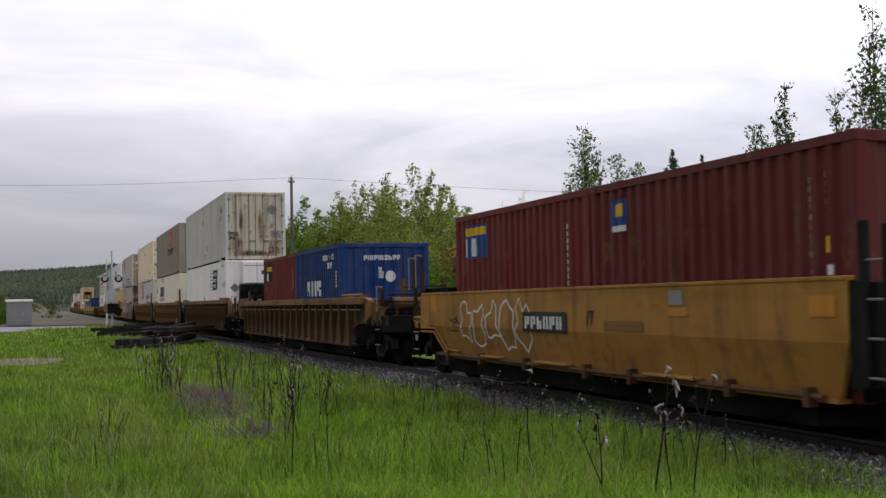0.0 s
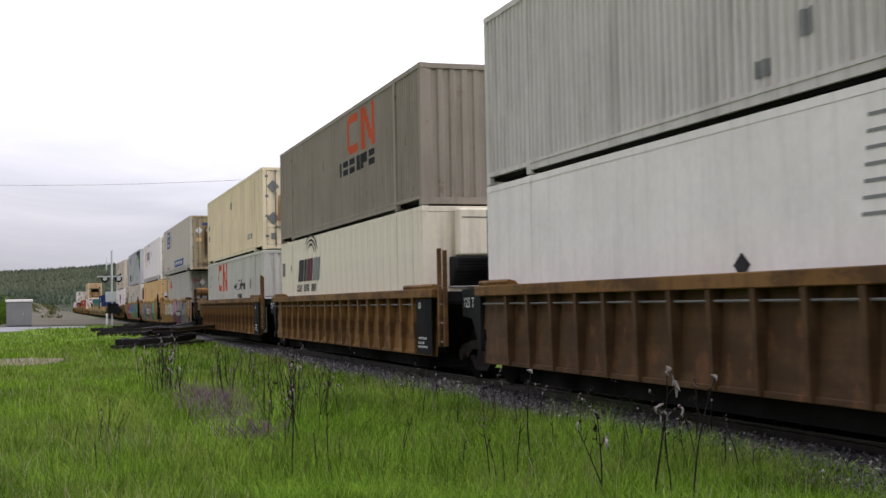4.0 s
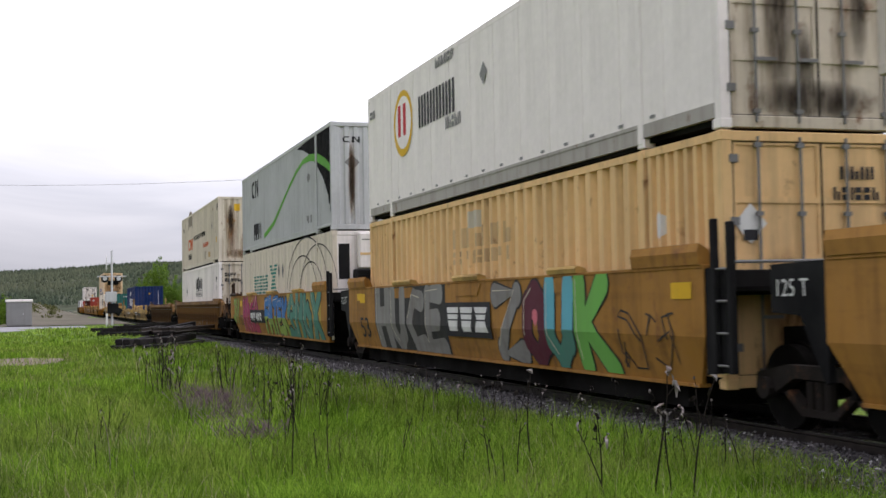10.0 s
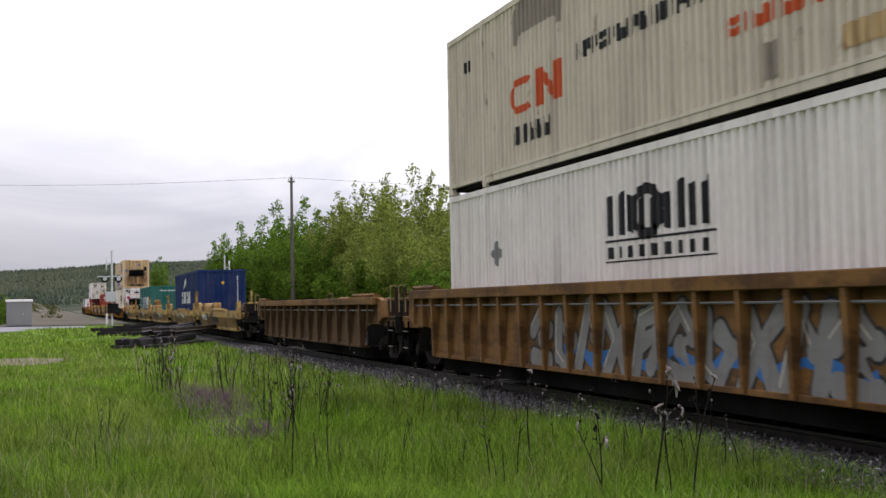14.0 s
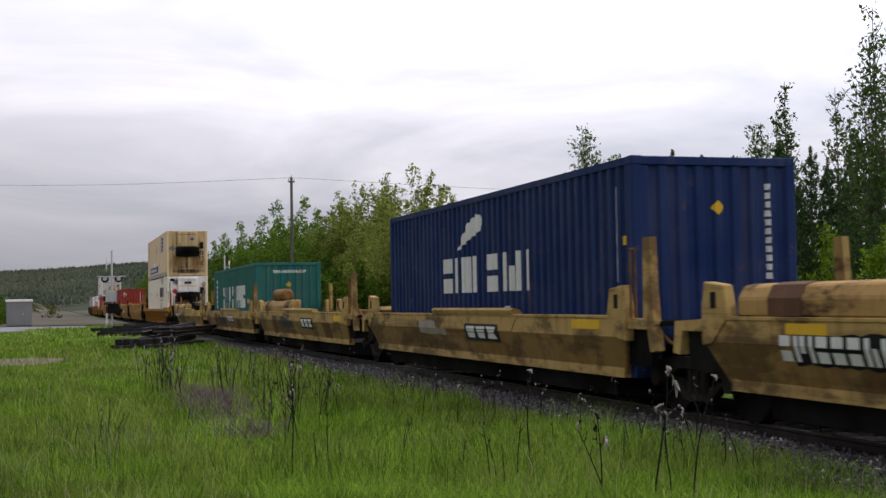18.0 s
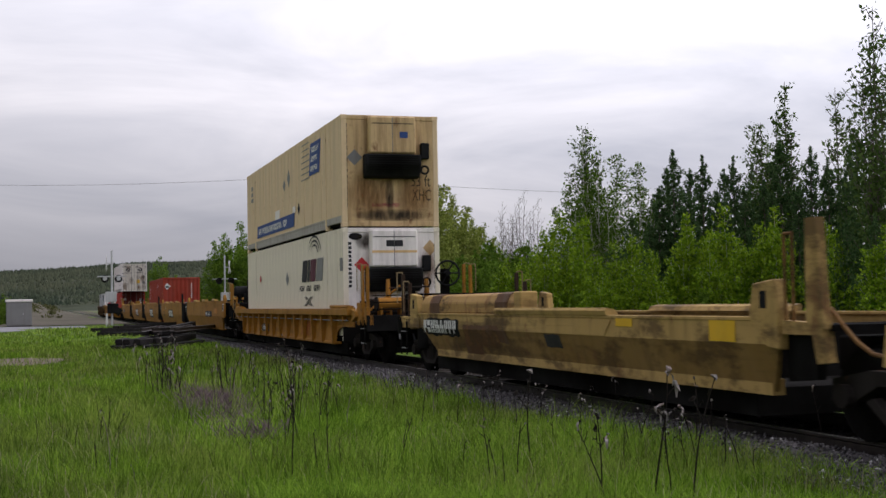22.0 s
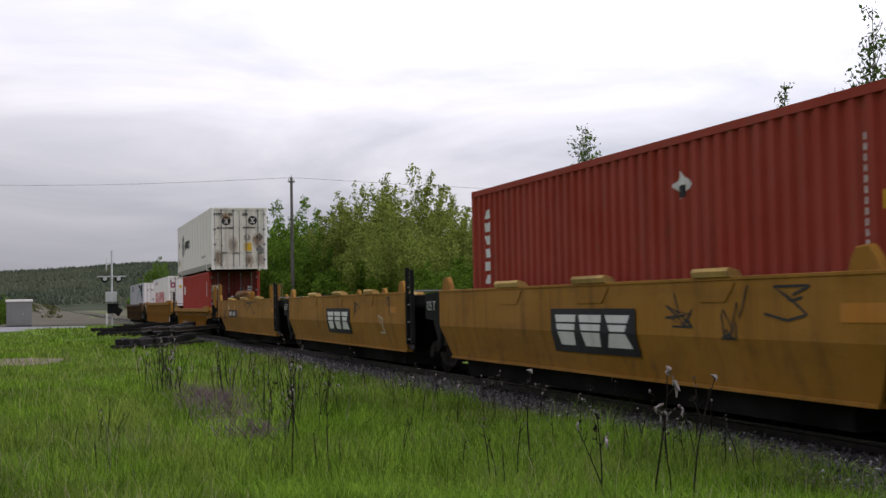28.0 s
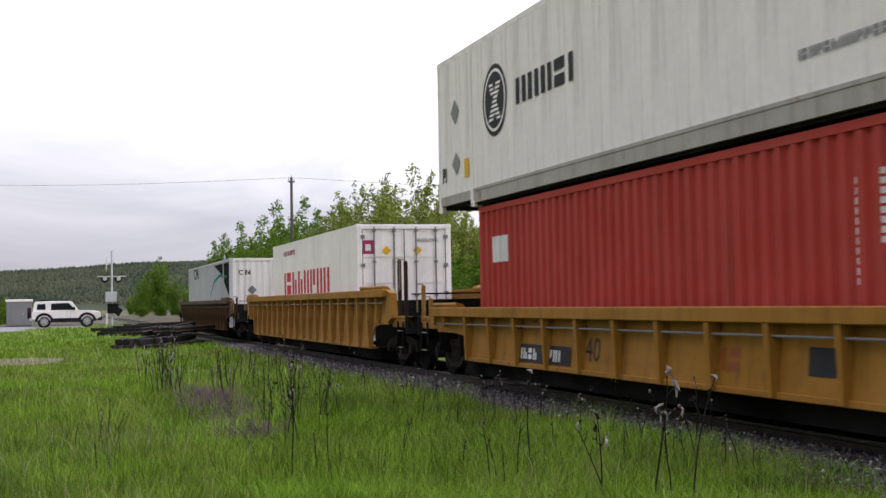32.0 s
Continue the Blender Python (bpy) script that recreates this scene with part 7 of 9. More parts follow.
# ---- the level crossing, the pile of timbers, the pole ----
def crossing_mast(x, y, z, turn):
    e = thing("crossing_signal", pose(x, y, z, 0, 0, turn), "grey level-crossing signal mast with lamps and crossbuck", "crossing signal", "crossing signals")
    bm = rod(bmesh.new(), (0, 0, -0.1), (0, 0, 5.2), 0.075, 12, 0.06)
    part("mast", bm, "galv", e)
    part("cap", rod(bmesh.new(), (0, 0, 5.2), (0, 0, 5.28), 0.07, 10, 0.02), "galv", e)
    part("lamp_arm", rod(bmesh.new(), (-0.95, 0.0, 3.45), (0.95, 0.0, 3.45), 0.035, 8), "galv", e)
    for s in (-1, 1):
        bm = rod(bmesh.new(), (s * 0.45, -0.10, 3.30), (s * 0.45, 0.16, 3.30), 0.14, 14)
        part("lamp_housing", bm, "galv", e)
        part("lamp_backing", rod(bmesh.new(), (s * 0.45, 0.16, 3.30), (s * 0.45, 0.18, 3.30), 0.26, 18), "black", e)
        bm = bmesh.new()
        for i in range(9):
            a0, a1 = math.pi * i / 9, math.pi * (i + 1) / 9
            prism(bm, [(s * 0.45 + 0.16 * math.cos(a0), 3.30 + 0.16 * math.sin(a0)), (s * 0.45 + 0.16 * math.cos(a1), 3.30 + 0.16 * math.sin(a1)),
                       (s * 0.45 + 0.145 * math.cos(a1), 3.30 + 0.145 * math.sin(a1)), (s * 0.45 + 0.145 * math.cos(a0), 3.30 + 0.145 * math.sin(a0))], 0.18, 0.45, "y")
        part("lamp_hood", bm, "black", e)
    for s in (-1, 1):
        bm = boxes((-0.02, 0.0, -0.62, 0.62, -0.115, 0.115))
        bmesh.ops.rotate(bm, verts=bm.verts, cent=(0, 0, 0), matrix=Matrix.Rotation(s * radians(45), 3, "X"))
        bmesh.ops.translate(bm, verts=bm.verts, vec=(-0.34 + 0.012 * s, 0, 4.35))
        part("crossbuck_blade", bm, "mark_white", e)
    part("crossbuck_bracket", boxes((-0.34, 0.0, -0.03, 0.03, 4.32, 4.38)), "galv", e)
    part("junction_box", soft(boxes((-0.42, 0.30, -0.22, 0.22, 1.72, 2.42)), 0.02), "galv", e)
    part("gate_mechanism", soft(boxes((-0.30, 0.42, -0.30, 0.30, 0.95, 1.62)), 0.03), "black", e)
    bm = boxes((0.42, 0.75, -0.10, 0.10, 0.85, 1.35))
    bmesh.ops.rotate(bm, verts=bm.verts, cent=(0.42, 0, 1.3), matrix=Matrix.Rotation(radians(35), 3, "Y"))
    part("counterweight", bm, "black", e)
    part("footing", soft(boxes((-0.40, 0.40, -0.35, 0.35, -0.3, 0.12)), 0.03), "stone", e)
    part("marker_post", boxes((-0.42, -0.30, -0.34, -0.26, 0.0, 0.95)), "mark_white", e)
    return e


crossing_mast(4.0, 88.0, 0.12, 0)
x_, y_ = ray_to(397, 98)
crossing_mast(x_, y_, 0.05, 180)


def shed():
    x, y = ray_to(33, 97)
    e = thing("signal_hut", pose(x, y, lay(97) - 0.02, 0, 0, 3) @ Matrix.Diagonal((0.88, 0.88, 0.93, 1)), "grey metal equipment hut with a white roof beside the road", "hut")
    part("wall_shell", soft(boxes((-1.0, 1.0, 0.0, 1.8, 0.1, 1.98)), 0.02), "mark_grey", e)
    part("roof", soft(boxes((-1.07, 1.07, -0.1, 1.9, 1.98, 2.18)), 0.03), "white_clean", e)
    part("door", boxes((-0.45, 0.45, -0.02, 0.0, 0.2, 1.85)), "mark_grey", e)
    part("door_handle", boxes((0.30, 0.34, -0.06, -0.02, 0.95, 1.1)), "galv", e)
    part("footing", boxes((-0.9, 0.9, 0.1, 1.7, -0.2, 0.1)), "stone", e)
    for xx in (-0.5, 0.0, 0.5):
        part("wall_rib", boxes((xx - 0.015, xx + 0.015, -0.008, 0.0, 0.12, 1.96)) if abs(xx) > 0.45 else boxes((xx - 0.2, xx + 0.2, -0.03, -0.02, 1.5, 1.7)), "mark_grey", e)


shed()


def timber_pile():
    rnd = random.Random(12)
    a, b = Vector((3.2, 49.0, 0)), Vector((6.3, 59.5, 0))
    d = (b - a)
    ang = math.degrees(math.atan2(d.y, d.x))
    for i in range(24):
        layer = (i // 8) % 3
        k = rnd.uniform(0.0, 0.25) + (0.42 if i > 14 else 0.0)
        L = rnd.uniform(3.6, 6.0)
        side = (i % 6 - 2.5) * 0.36 * (1 - 0.2 * layer) + 0.3
        c = a + d * k
        x, y = c.x - side * math.sin(radians(ang)), c.y + side * math.cos(radians(ang))
        e = part("timber", soft(boxes((0, L, -0.13, 0.13, 0, 0.22)), 0.012), "timber", None)
        e.matrix_world = pose(x, y, land(x, y) - 0.02 + layer * 0.225, 0, rnd.uniform(-1, 1) * layer, ang + rnd.uniform(-9, 9))
        tagged(e, "tarred black timber in a loose pile beside the track", "timber", "pile of timbers")
    for i in range(4):
        L = rnd.uniform(5.5, 8.5)
        k = rnd.uniform(0.05, 0.3)
        c = a + d * k
        e = thing("old_rail", pose(c.x - 0.4 + 0.5 * i, c.y, land(c.x, c.y) + 0.67, 0, 0, ang + rnd.uniform(-12, 5)), "rusty length of old rail lying on the timber pile", "rail", "old rails on the pile")
        bm = bmesh.new()
        prism(bm, [(-0.065, 0), (0.065, 0), (0.06, 0.012), (0.01, 0.03), (0.01, 0.10), (0.033, 0.115), (0.033, 0.15), (-0.033, 0.15), (-0.033, 0.115), (-0.01, 0.10), (-0.01, 0.03), (-0.06, 0.012)], 0, L, "x")
        for v in bm.verts:
            v.co = Vector((v.co.x, v.co.y, v.co.z))
        part("rail_length", bm, "rail", e)
    # loose timbers thrown down towards the road
    for i in range(16):
        x, y, L = rnd.uniform(1.8, 5.0), rnd.uniform(64, 75), rnd.uniform(1.6, 3.6)
        e = part("timber", soft(boxes((0, L, -0.13, 0.13, 0, 0.22)), 0.012), "timber", None)
        e.matrix_world = pose(x, y, land(x, y) - 0.02 + (0.2 if i % 3 == 0 else 0), 0, rnd.uniform(-6, 6) if i % 3 == 0 else 0, rnd.uniform(-40, 50))
        tagged(e, "tarred black timber lying loose in the grass", "timber", "loose timbers")


timber_pile()


def utility_pole():
    x, y = ray_to(517, 108)
    h = elevation(517, 315, 108) - land(x, y)
    e = thing("utility_pole", pose(x, y, land(x, y), 0, 0, 20), "weathered grey wooden utility pole with a short crossarm", "utility pole")
    part("shaft", rod(bmesh.new(), (0, 0, -0.5), (0, 0, h), 0.17, 12, 0.11), "pole_wood", e)
    part("crossarm", soft(boxes((-0.32, 0.32, -0.05, 0.05, h - 0.42, h - 0.30)), 0.01), "pole_wood", e)
    for xx in (-0.26, 0.0, 0.26):
        part("insulator", rod(bmesh.new(), (xx, 0, h - 0.30 if xx else h), (xx, 0, h - 0.12 if xx else h + 0.18), 0.035, 8), "mark_grey", e)
    for px_, py in ((-260, 322), (1620, 352)):
        x2, y2 = ray_to(px_, 125)
        z2 = elevation(px_, py, 125)
        w = thing("overhead_wire", Matrix.Identity(4), "thin grey overhead wire", "wire", "overhead wires")
        bm = bmesh.new()
        a, b = Vector((x, y, land(x, y) + h)), Vector((x2, y2, z2))
        prev = a
        for i in range(1, 17):
            k = i / 16
            q = a.lerp(b, k) - Vector((0, 0, 0.5 * math.sin(math.pi * k)))
            rod(bm, prev, q, 0.014, 4)
            prev = q
        part("conductor", bm, "mark_grey", w)


utility_pole()


def suv():
    e = thing("suv", Matrix.Identity(4), "white off-road car with black fenders waiting at the crossing", "car")
    body = bmesh.new()
    prism(body, [(-2.15, 0.55), (-2.20, 0.95), (-2.12, 1.12), (0.85, 1.14), (1.95, 1.08), (2.22, 1.00), (2.28, 0.62), (1.95, 0.48), (-1.9, 0.46)], -0.92, 0.92, "y")
    part("body", soft(body, 0.05), "white_clean", e)
    cab = bmesh.new()
    prism(cab, [(-2.12, 1.10), (-2.02, 1.62), (-1.90, 1.74), (0.25, 1.76), (0.42, 1.70), (0.85, 1.12)], -0.84, 0.84, "y")
    part("cabin", soft(cab, 0.04), "white_clean", e)
    glass, gnt, gb = surface("tinted_glass", 0.08)
    gb.inputs["Base Color"].default_value = (0.012, 0.013, 0.016, 1)
    for s in (-1, 1):
        for poly in ([(-0.95, 1.16), (-0.92, 1.60), (0.20, 1.62), (0.62, 1.16)], [(-1.86, 1.20), (-1.80, 1.56), (-1.30, 1.60), (-1.28, 1.20)]):
            part("side_window", prism(bmesh.new(), poly, s * 0.835, s * 0.848, "y"), glass, e)
        part("door_line", boxes((0.30, 0.315, s * 0.915, s * 0.926, 0.55, 1.12)), "mark_grey", e)
        part("rocker_panel", soft(boxes((-0.95, 1.0, min(s * 0.80, s * 0.95), max(s * 0.80, s * 0.95), 0.34, 0.62)), 0.02), "black", e)
        part("door_mirror", soft(boxes((0.45, 0.62, min(s * 0.92, s * 1.10), max(s * 0.92, s * 1.10), 1.16, 1.36)), 0.03), "black", e)
        for xc in (-1.38, 1.38):
            bm = bmesh.new()
            n = 10
            outer = [(xc + 0.60 * math.cos(math.pi * i / n), 0.40 + 0.58 * math.sin(math.pi * i / n)) for i in range(n + 1)]
            inner = [(xc + 0.42 * math.cos(math.pi * (n - i) / n), 0.40 + 0.42 * math.sin(math.pi * (n - i) / n)) for i in range(n + 1)]
            prism(bm, outer + inner, min(s * 0.86, s * 0.97), max(s * 0.86, s * 0.97), "y")
            part("fender_flare", bm, "black", e)
            w = part("wheel", rod(bmesh.new(), (0, -0.12, 0), (0, 0.12, 0), 0.27, 18), "mark_grey", e, "alloy wheel")
            w.location = (xc, s * 0.82, 0.39)
            bm = bmesh.new()
            hoop(bm, (0, 0, 0), 0.31, 0.115, "y", 22, 8)
            part("tyre", bm, "black", w)
            for i in range(6):
                t = math.pi * i / 3
                part("spoke", rod(bmesh.new(), (0, s * 0.13, 0), (0.24 * math.cos(t), s * 0.12, 0.24 * math.sin(t)), 0.03, 5), "galv", w)
            SUV_WHEELS.append(w)
        part("headlight", rod(bmesh.new(), (2.22, s * 0.62, 0.86), (2.29, s * 0.62, 0.86), 0.11, 12), "galv", e)
        part("tail_light", boxes((-2.21, -2.17, min(s * 0.70, s * 0.88), max(s * 0.70, s * 0.88), 0.92, 1.06)), "mark_red", e)
    part("windscreen", prism(bmesh.new(), [(0.44, 1.66), (0.83, 1.18), (0.86, 1.18), (0.47, 1.66)], -0.74, 0.74, "y"), glass, e)
    part("bumper", soft(boxes((2.05, 2.36, -0.90, 0.90, 0.42, 0.66)), 0.04), "black", e, "black front bumper")
    part("bumper", soft(boxes((-2.32, -2.10, -0.90, 0.90, 0.46, 0.66)), 0.04), "galv", e, "grey rear bumper")
    bm = rod(bmesh.new(), (-2.46, 0, 0.98), (-2.22, 0, 0.98), 0.38, 22)
    part("spare_wheel", bm, "black", e)
    bm = bmesh.new()
    for s in (-0.68, 0.68):
        rod(bm, (-1.7, s, 1.84), (0.1, s, 1.84), 0.025, 6)
    for xx in (-1.6, -0.8, 0.0):
        rod(bm, (xx, -0.68, 1.74), (xx, -0.68, 1.84), 0.02, 5)
        rod(bm, (xx, 0.68, 1.74), (xx, 0.68, 1.84), 0.02, 5)
        rod(bm, (xx, -0.68, 1.84), (xx, 0.68, 1.84), 0.02, 5)
    part("roof_rack", bm, "black", e)
    return e


SUV_WHEELS = []
SUV = suv()

# ---- marks ----
def shapes_for(kind, w, h, n=5, seed=1):
    """Flat shapes that fill a box of w by h, by their kind."""
    rnd = random.Random(seed)
    if kind == "rect":
        return solid(w, h)
    if kind == "smear":
        lo = [(w * i / 14, h * rnd.uniform(-0.04, 0.10)) for i in range(15)]
        hi = [(w * (1 - i / 14), h * rnd.uniform(0.90, 1.04)) for i in range(15)]
        return [lo + hi]
    if kind == "swath":
        k = h * 0.5
        return [[(0, 0), (w, h * rnd.uniform(0, 0.05)), (w + k, h), (k, h)]]
    if kind == "panel":
        return [[(0.0, 0.0), (w * 0.86, 0.0), (w, h), (w * 0.14, h)]]
    if kind == "lines":
        res = []
        for i in range(7):
            z = h * i / 6
            res.append([(w * 0.02 * i, z), (w, z), (w, z + 0.035), (w * 0.02 * i, z + 0.035)])
        return res
    if kind == "diamond":
        rw, rh = w / 2, max(h, w * 0.8) / 2
        return [[(0, h / 2), (rw, h / 2 - rh), (w, h / 2), (rw, h / 2 + rh)]]
    if kind == "oval":
        return [[(w / 2 + w / 2 * math.cos(2 * math.pi * i / 28), h / 2 + h / 2 * math.sin(2 * math.pi * i / 28)) for i in range(28)]]
    if kind == "blocks":
        if isinstance(n, str):
            k = w / sum(0.56 if q == "c" else 0.75 if q == " " else 1.2 for q in n)
            return blocks(n, h, k, k * 0.2, 0.0, (), seed)
        k = w / n
        return blocks(n, h, k * 0.80, k * 0.20, 0.0, (), seed)
    if kind == "stack":
        # three tapered blocks, cut across by thin gaps
        res = []
        for i in range(3):
            for z0, z1 in ((0, 0.44), (0.50, 0.70), (0.76, 1.0)):
                q0, q1 = [(0.05 * (1 - z) if i < 2 else 0.06 * (1 - abs(2 * z - 1))) for z in (z0, z1)]
                res.append([(w * (0.34 * i + q0), h * z0), (w * (0.34 * i + 0.30 - q0), h * z0), (w * (0.34 * i + 0.30 - q1), h * z1), (w * (0.34 * i + q1), h * z1)])
        return res
    if kind == "words":
        k = w / (n * 7.2)
        res = []
        for j in range(n):
            for s in blocks(6, h, k * 0.82, k * 0.2, 0.25, (), seed + j):
                res.append([(p[0] + j * w / n, p[1]) for p in s])
        return res
    if kind == "column":
        k = h / n
        return [[(w * rnd.uniform(0, 0.2), i * k + 0.1 * k), (w * rnd.uniform(0.8, 1), i * k + 0.1 * k), (w * rnd.uniform(0.8, 1), i * k + 0.78 * k), (w * rnd.uniform(0, 0.2), i * k + 0.78 * k)] for i in range(n)]
    if kind == "worm":
        t = min(h * 0.24, w * 0.15)
        ring = [(w * (0.22 + 0.20 * math.cos(a_)), h * (0.5 + (0.5 - t / h / 2) * max(-1, min(1, 1.3 * math.sin(a_))))) for a_ in [0.75 + 4.8 * i / 20 for i in range(21)]]
        return ribbon(ring, t * 0.85) + [[(w * 0.52, 0), (w * 0.64, 0), (w * 0.64, h), (w * 0.52, h)], [(w * 0.64, h), (w * 0.64, h * 0.7), (w * 0.84, 0), (w * 0.88, h * 0.3)], [(w * 0.86, 0.0), (w * 0.98, 0.0), (w * 0.98, h), (w * 0.86, h)]]
    if kind == "wing":
        res = []
        for x, ww in ((0.0, 0.24), (0.27, 0.10), (0.40, 0.25), (0.69, 0.28)):
            res.append([(w * x, 0), (w * (x + ww), 0), (w * (x + ww + 0.07), h), (w * (x + 0.07), h)])
        for k in range(3):
            r0 = h * (1.0 - 0.22 * k)
            res += ribbon([(w * 0.62 - r0 * 1.5 * math.cos(a_), h * 1.12 + r0 * 0.9 * math.sin(a_)) for a_ in [0.35 + 2.5 * i / 12 for i in range(13)]], [h * 0.10 * min(1, 0.15 + i / 8) for i in range(13)])
        return res
    if kind == "stripes":
        res = []
        for i in range(7):
            z0, z1 = h * i / 7, h * (i + 0.55) / 7
            x = 0.0
            for j in range(n):
                ww = w / n
                inset = (0.0 if (i + j) % 3 else 0.25)
                res.append([(x + ww * 0.06, z0), (x + ww * (0.42 if i < 5 and j % 2 else 0.90 - inset), z0), (x + ww * (0.42 if i < 5 and j % 2 else 0.90 - inset), z1), (x + ww * 0.06, z1)])
                if i < 5 and j % 2:
                    res.append([(x + ww * 0.58, z0), (x + ww * 0.9, z0), (x + ww * 0.9, z1), (x + ww * 0.58, z1)])
                x += ww
        return res
    if kind == "stripex":
        res = []
        for i in range(9):
            z0, z1 = h * i / 9, h * (i + 0.6) / 9
            k0 = i / 9
            res.append([(w * (0.05 + 0.62 * k0), z0), (w * (0.38 + 0.62 * k0), z0), (w * (0.38 + 0.62 * k0 + 0.04), z1), (w * (0.05 + 0.62 * k0 + 0.04), z1)])
            if abs(k0 - 0.5) > 0.12:
                res.append([(w * (0.66 - 0.62 * k0), z0), (w * (0.95 - 0.62 * k0), z0), (w * (0.92 - 0.62 * k0), z1), (w * (0.63 - 0.62 * k0), z1)])
        return res
    if kind == "arch":
        return ribbon([(w * (0.5 - 0.5 * math.cos(a)), h * math.sin(a) ** 0.6) for a in [0.05 + 3.04 * i / 14 for i in range(15)]], [w * 0.10 + w * 0.34 * math.sin(0.05 + 3.04 * i / 14) for i in range(15)])
    if kind == "arcs":
        res = []
        for r, cx in ((0.9, 0.5), (0.62, 0.42), (0.75, 0.75), (0.5, 0.6)):
            res += ribbon([(w * (cx - 0.5 * r * math.cos(a)), h * (0.02 + 0.8 * r * math.sin(a))) for a in [0.1 + 2.9 * i / 24 for i in range(25)]], 0.035)
        return res
    if kind == "crate":
        res = []
        for i in range(9):
            x = w * (0.02 + 0.11 * i)
            res.append([(x, h * (0.34 + 0.05 * rnd.random())), (x + w * 0.06, h * 0.34), (x + w * 0.06, h * rnd.uniform(0.75, 0.95)), (x, h * rnd.uniform(0.7, 0.95))])
            res.append([(x, h * 0.05), (x + w * 0.05, h * 0.05), (x + w * 0.05, h * 0.2), (x, h * 0.2)])
        res += [[(0, h * 0.26), (w, h * 0.26), (w, h * 0.29), (0, h * 0.29)], [(0, 0.0), (w, 0.0), (w, h * 0.02), (0, h * 0.02)]]
        res += ribbon([(w * (0.42 + 0.13 * math.cos(a)), h * (0.6 + 0.28 * math.sin(a))) for a in [2 * math.pi * i / 14 for i in range(15)]], w * 0.05)
        return res
    if kind == "swish":
        return ribbon([(0, 0), (w * 0.2, h * 0.35), (w * 0.45, h * 0.7), (w * 0.8, h * 0.95), (w, h)], [0.02, w * 0.12, w * 0.22, w * 0.24, w * 0.1])
    if kind == "banner":
        return [[(0, 0), (w * 0.985, 0), (w, h), (w * 0.015, h)]]
    if kind == "dashes":
        n = int(w / 0.9)
        return [[(i * w / n, 0), (i * w / n + 0.15, 0), (i * w / n + 0.15, h), (i * w / n, h)] for i in range(n)]
    if kind == "stripe":
        pts = [(w * i / 24, h * (0.5 + 0.3 * math.sin(i * 1.3))) for i in range(25)]
        return ribbon(pts, [h * (0.5 + 0.3 * math.sin(i * 2.1)) for i in range(25)])
    if kind == "heart":
        return [[(w * (0.5 + 0.5 * math.sin(t) ** 3), h * (0.55 + (13 * math.cos(t) - 5 * math.cos(2 * t) - 2 * math.cos(3 * t) - math.cos(4 * t)) / 32)) for t in [2 * math.pi * i / 24 for i in range(24)]]]
    if kind == "scrawl":
        res = []
        for j in range(3):
            pts = [(w * rnd.uniform(0, 1), h * rnd.uniform(0, 1))]
            for i in range(5):
                pts.append((min(w, max(0, pts[-1][0] + w * rnd.uniform(-0.5, 0.5))), min(h, max(0, pts[-1][1] + h * rnd.uniform(-0.7, 0.7)))))
            res += ribbon(pts, 0.028)
        return res
    if kind == "num40":
        return scaled(word("40", 1.0), w, h)
    if kind == "num53":
        return scaled(word("53", 1.0), w, h)
    return solid(w, h)


def scaled(shapes, w, h):
    xs = [p[0] for s in shapes for p in s]
    zs = [p[1] for s in shapes for p in s]
    a, b, c, d = min(xs), max(xs), min(zs), max(zs)
    return [[((p[0] - a) / (b - a) * w, (p[1] - c) / (d - c) * h) for p in s] for s in shapes]


MARK_NAME = {"diamond": "placard", "panel": "emblem_panel", "banner": "banner", "plate": "number_plate", "rect": "patch", "smear": "paint_patch", "swath": "paint_patch", "tagline": "graffiti", "scrawl": "graffiti", "stripe": "graffiti", "heart": "graffiti"}
_seed = [100]


def put(bx, kind, material, y, z, w, h, n=5, _=None):
    """Lay a mark on a container's side."""
    _seed[0] += 1
    name = MARK_NAME.get(kind, "lettering")
    bx.side(shapes_for(kind, w, h, n, _seed[0]), material, y, z, name)
    lift = bx.lift
    bx.lift = lift + 0.002
    if kind == "panel":
        for i in range(3):
            k = w * 0.66 / 7
            s = [[(p[0] + w * (0.14 + 0.04 * i), p[1]) for p in q] for q in blocks(7, h * 0.17, k * 0.8, k * 0.2, 0.15, (), _seed[0] + i)]
            bx.side(s, "mark_white", y, z + h * (0.12 + 0.29 * i), "lettering")
    if kind == "wing":
        for x, ww, skin in ((0.40, 0.25, "mark_wine"), (0.69, 0.28, "mark_grey")):
            bx.side([[(w * x, 0), (w * (x + ww), 0), (w * (x + ww + 0.07), h), (w * (x + 0.07), h)]], skin, y, z, "lettering")
    if kind == "banner":
        k = w * 0.9 / 28
        s = [[(p[0] + w * 0.05, p[1]) for p in q] for q in blocks(28, h * 0.5, k * 0.8, k * 0.2, 0.1, (3, 24), _seed[0])]
        bx.side(s, "mark_white", y, z + h * 0.24, "lettering")
    bx.lift = lift


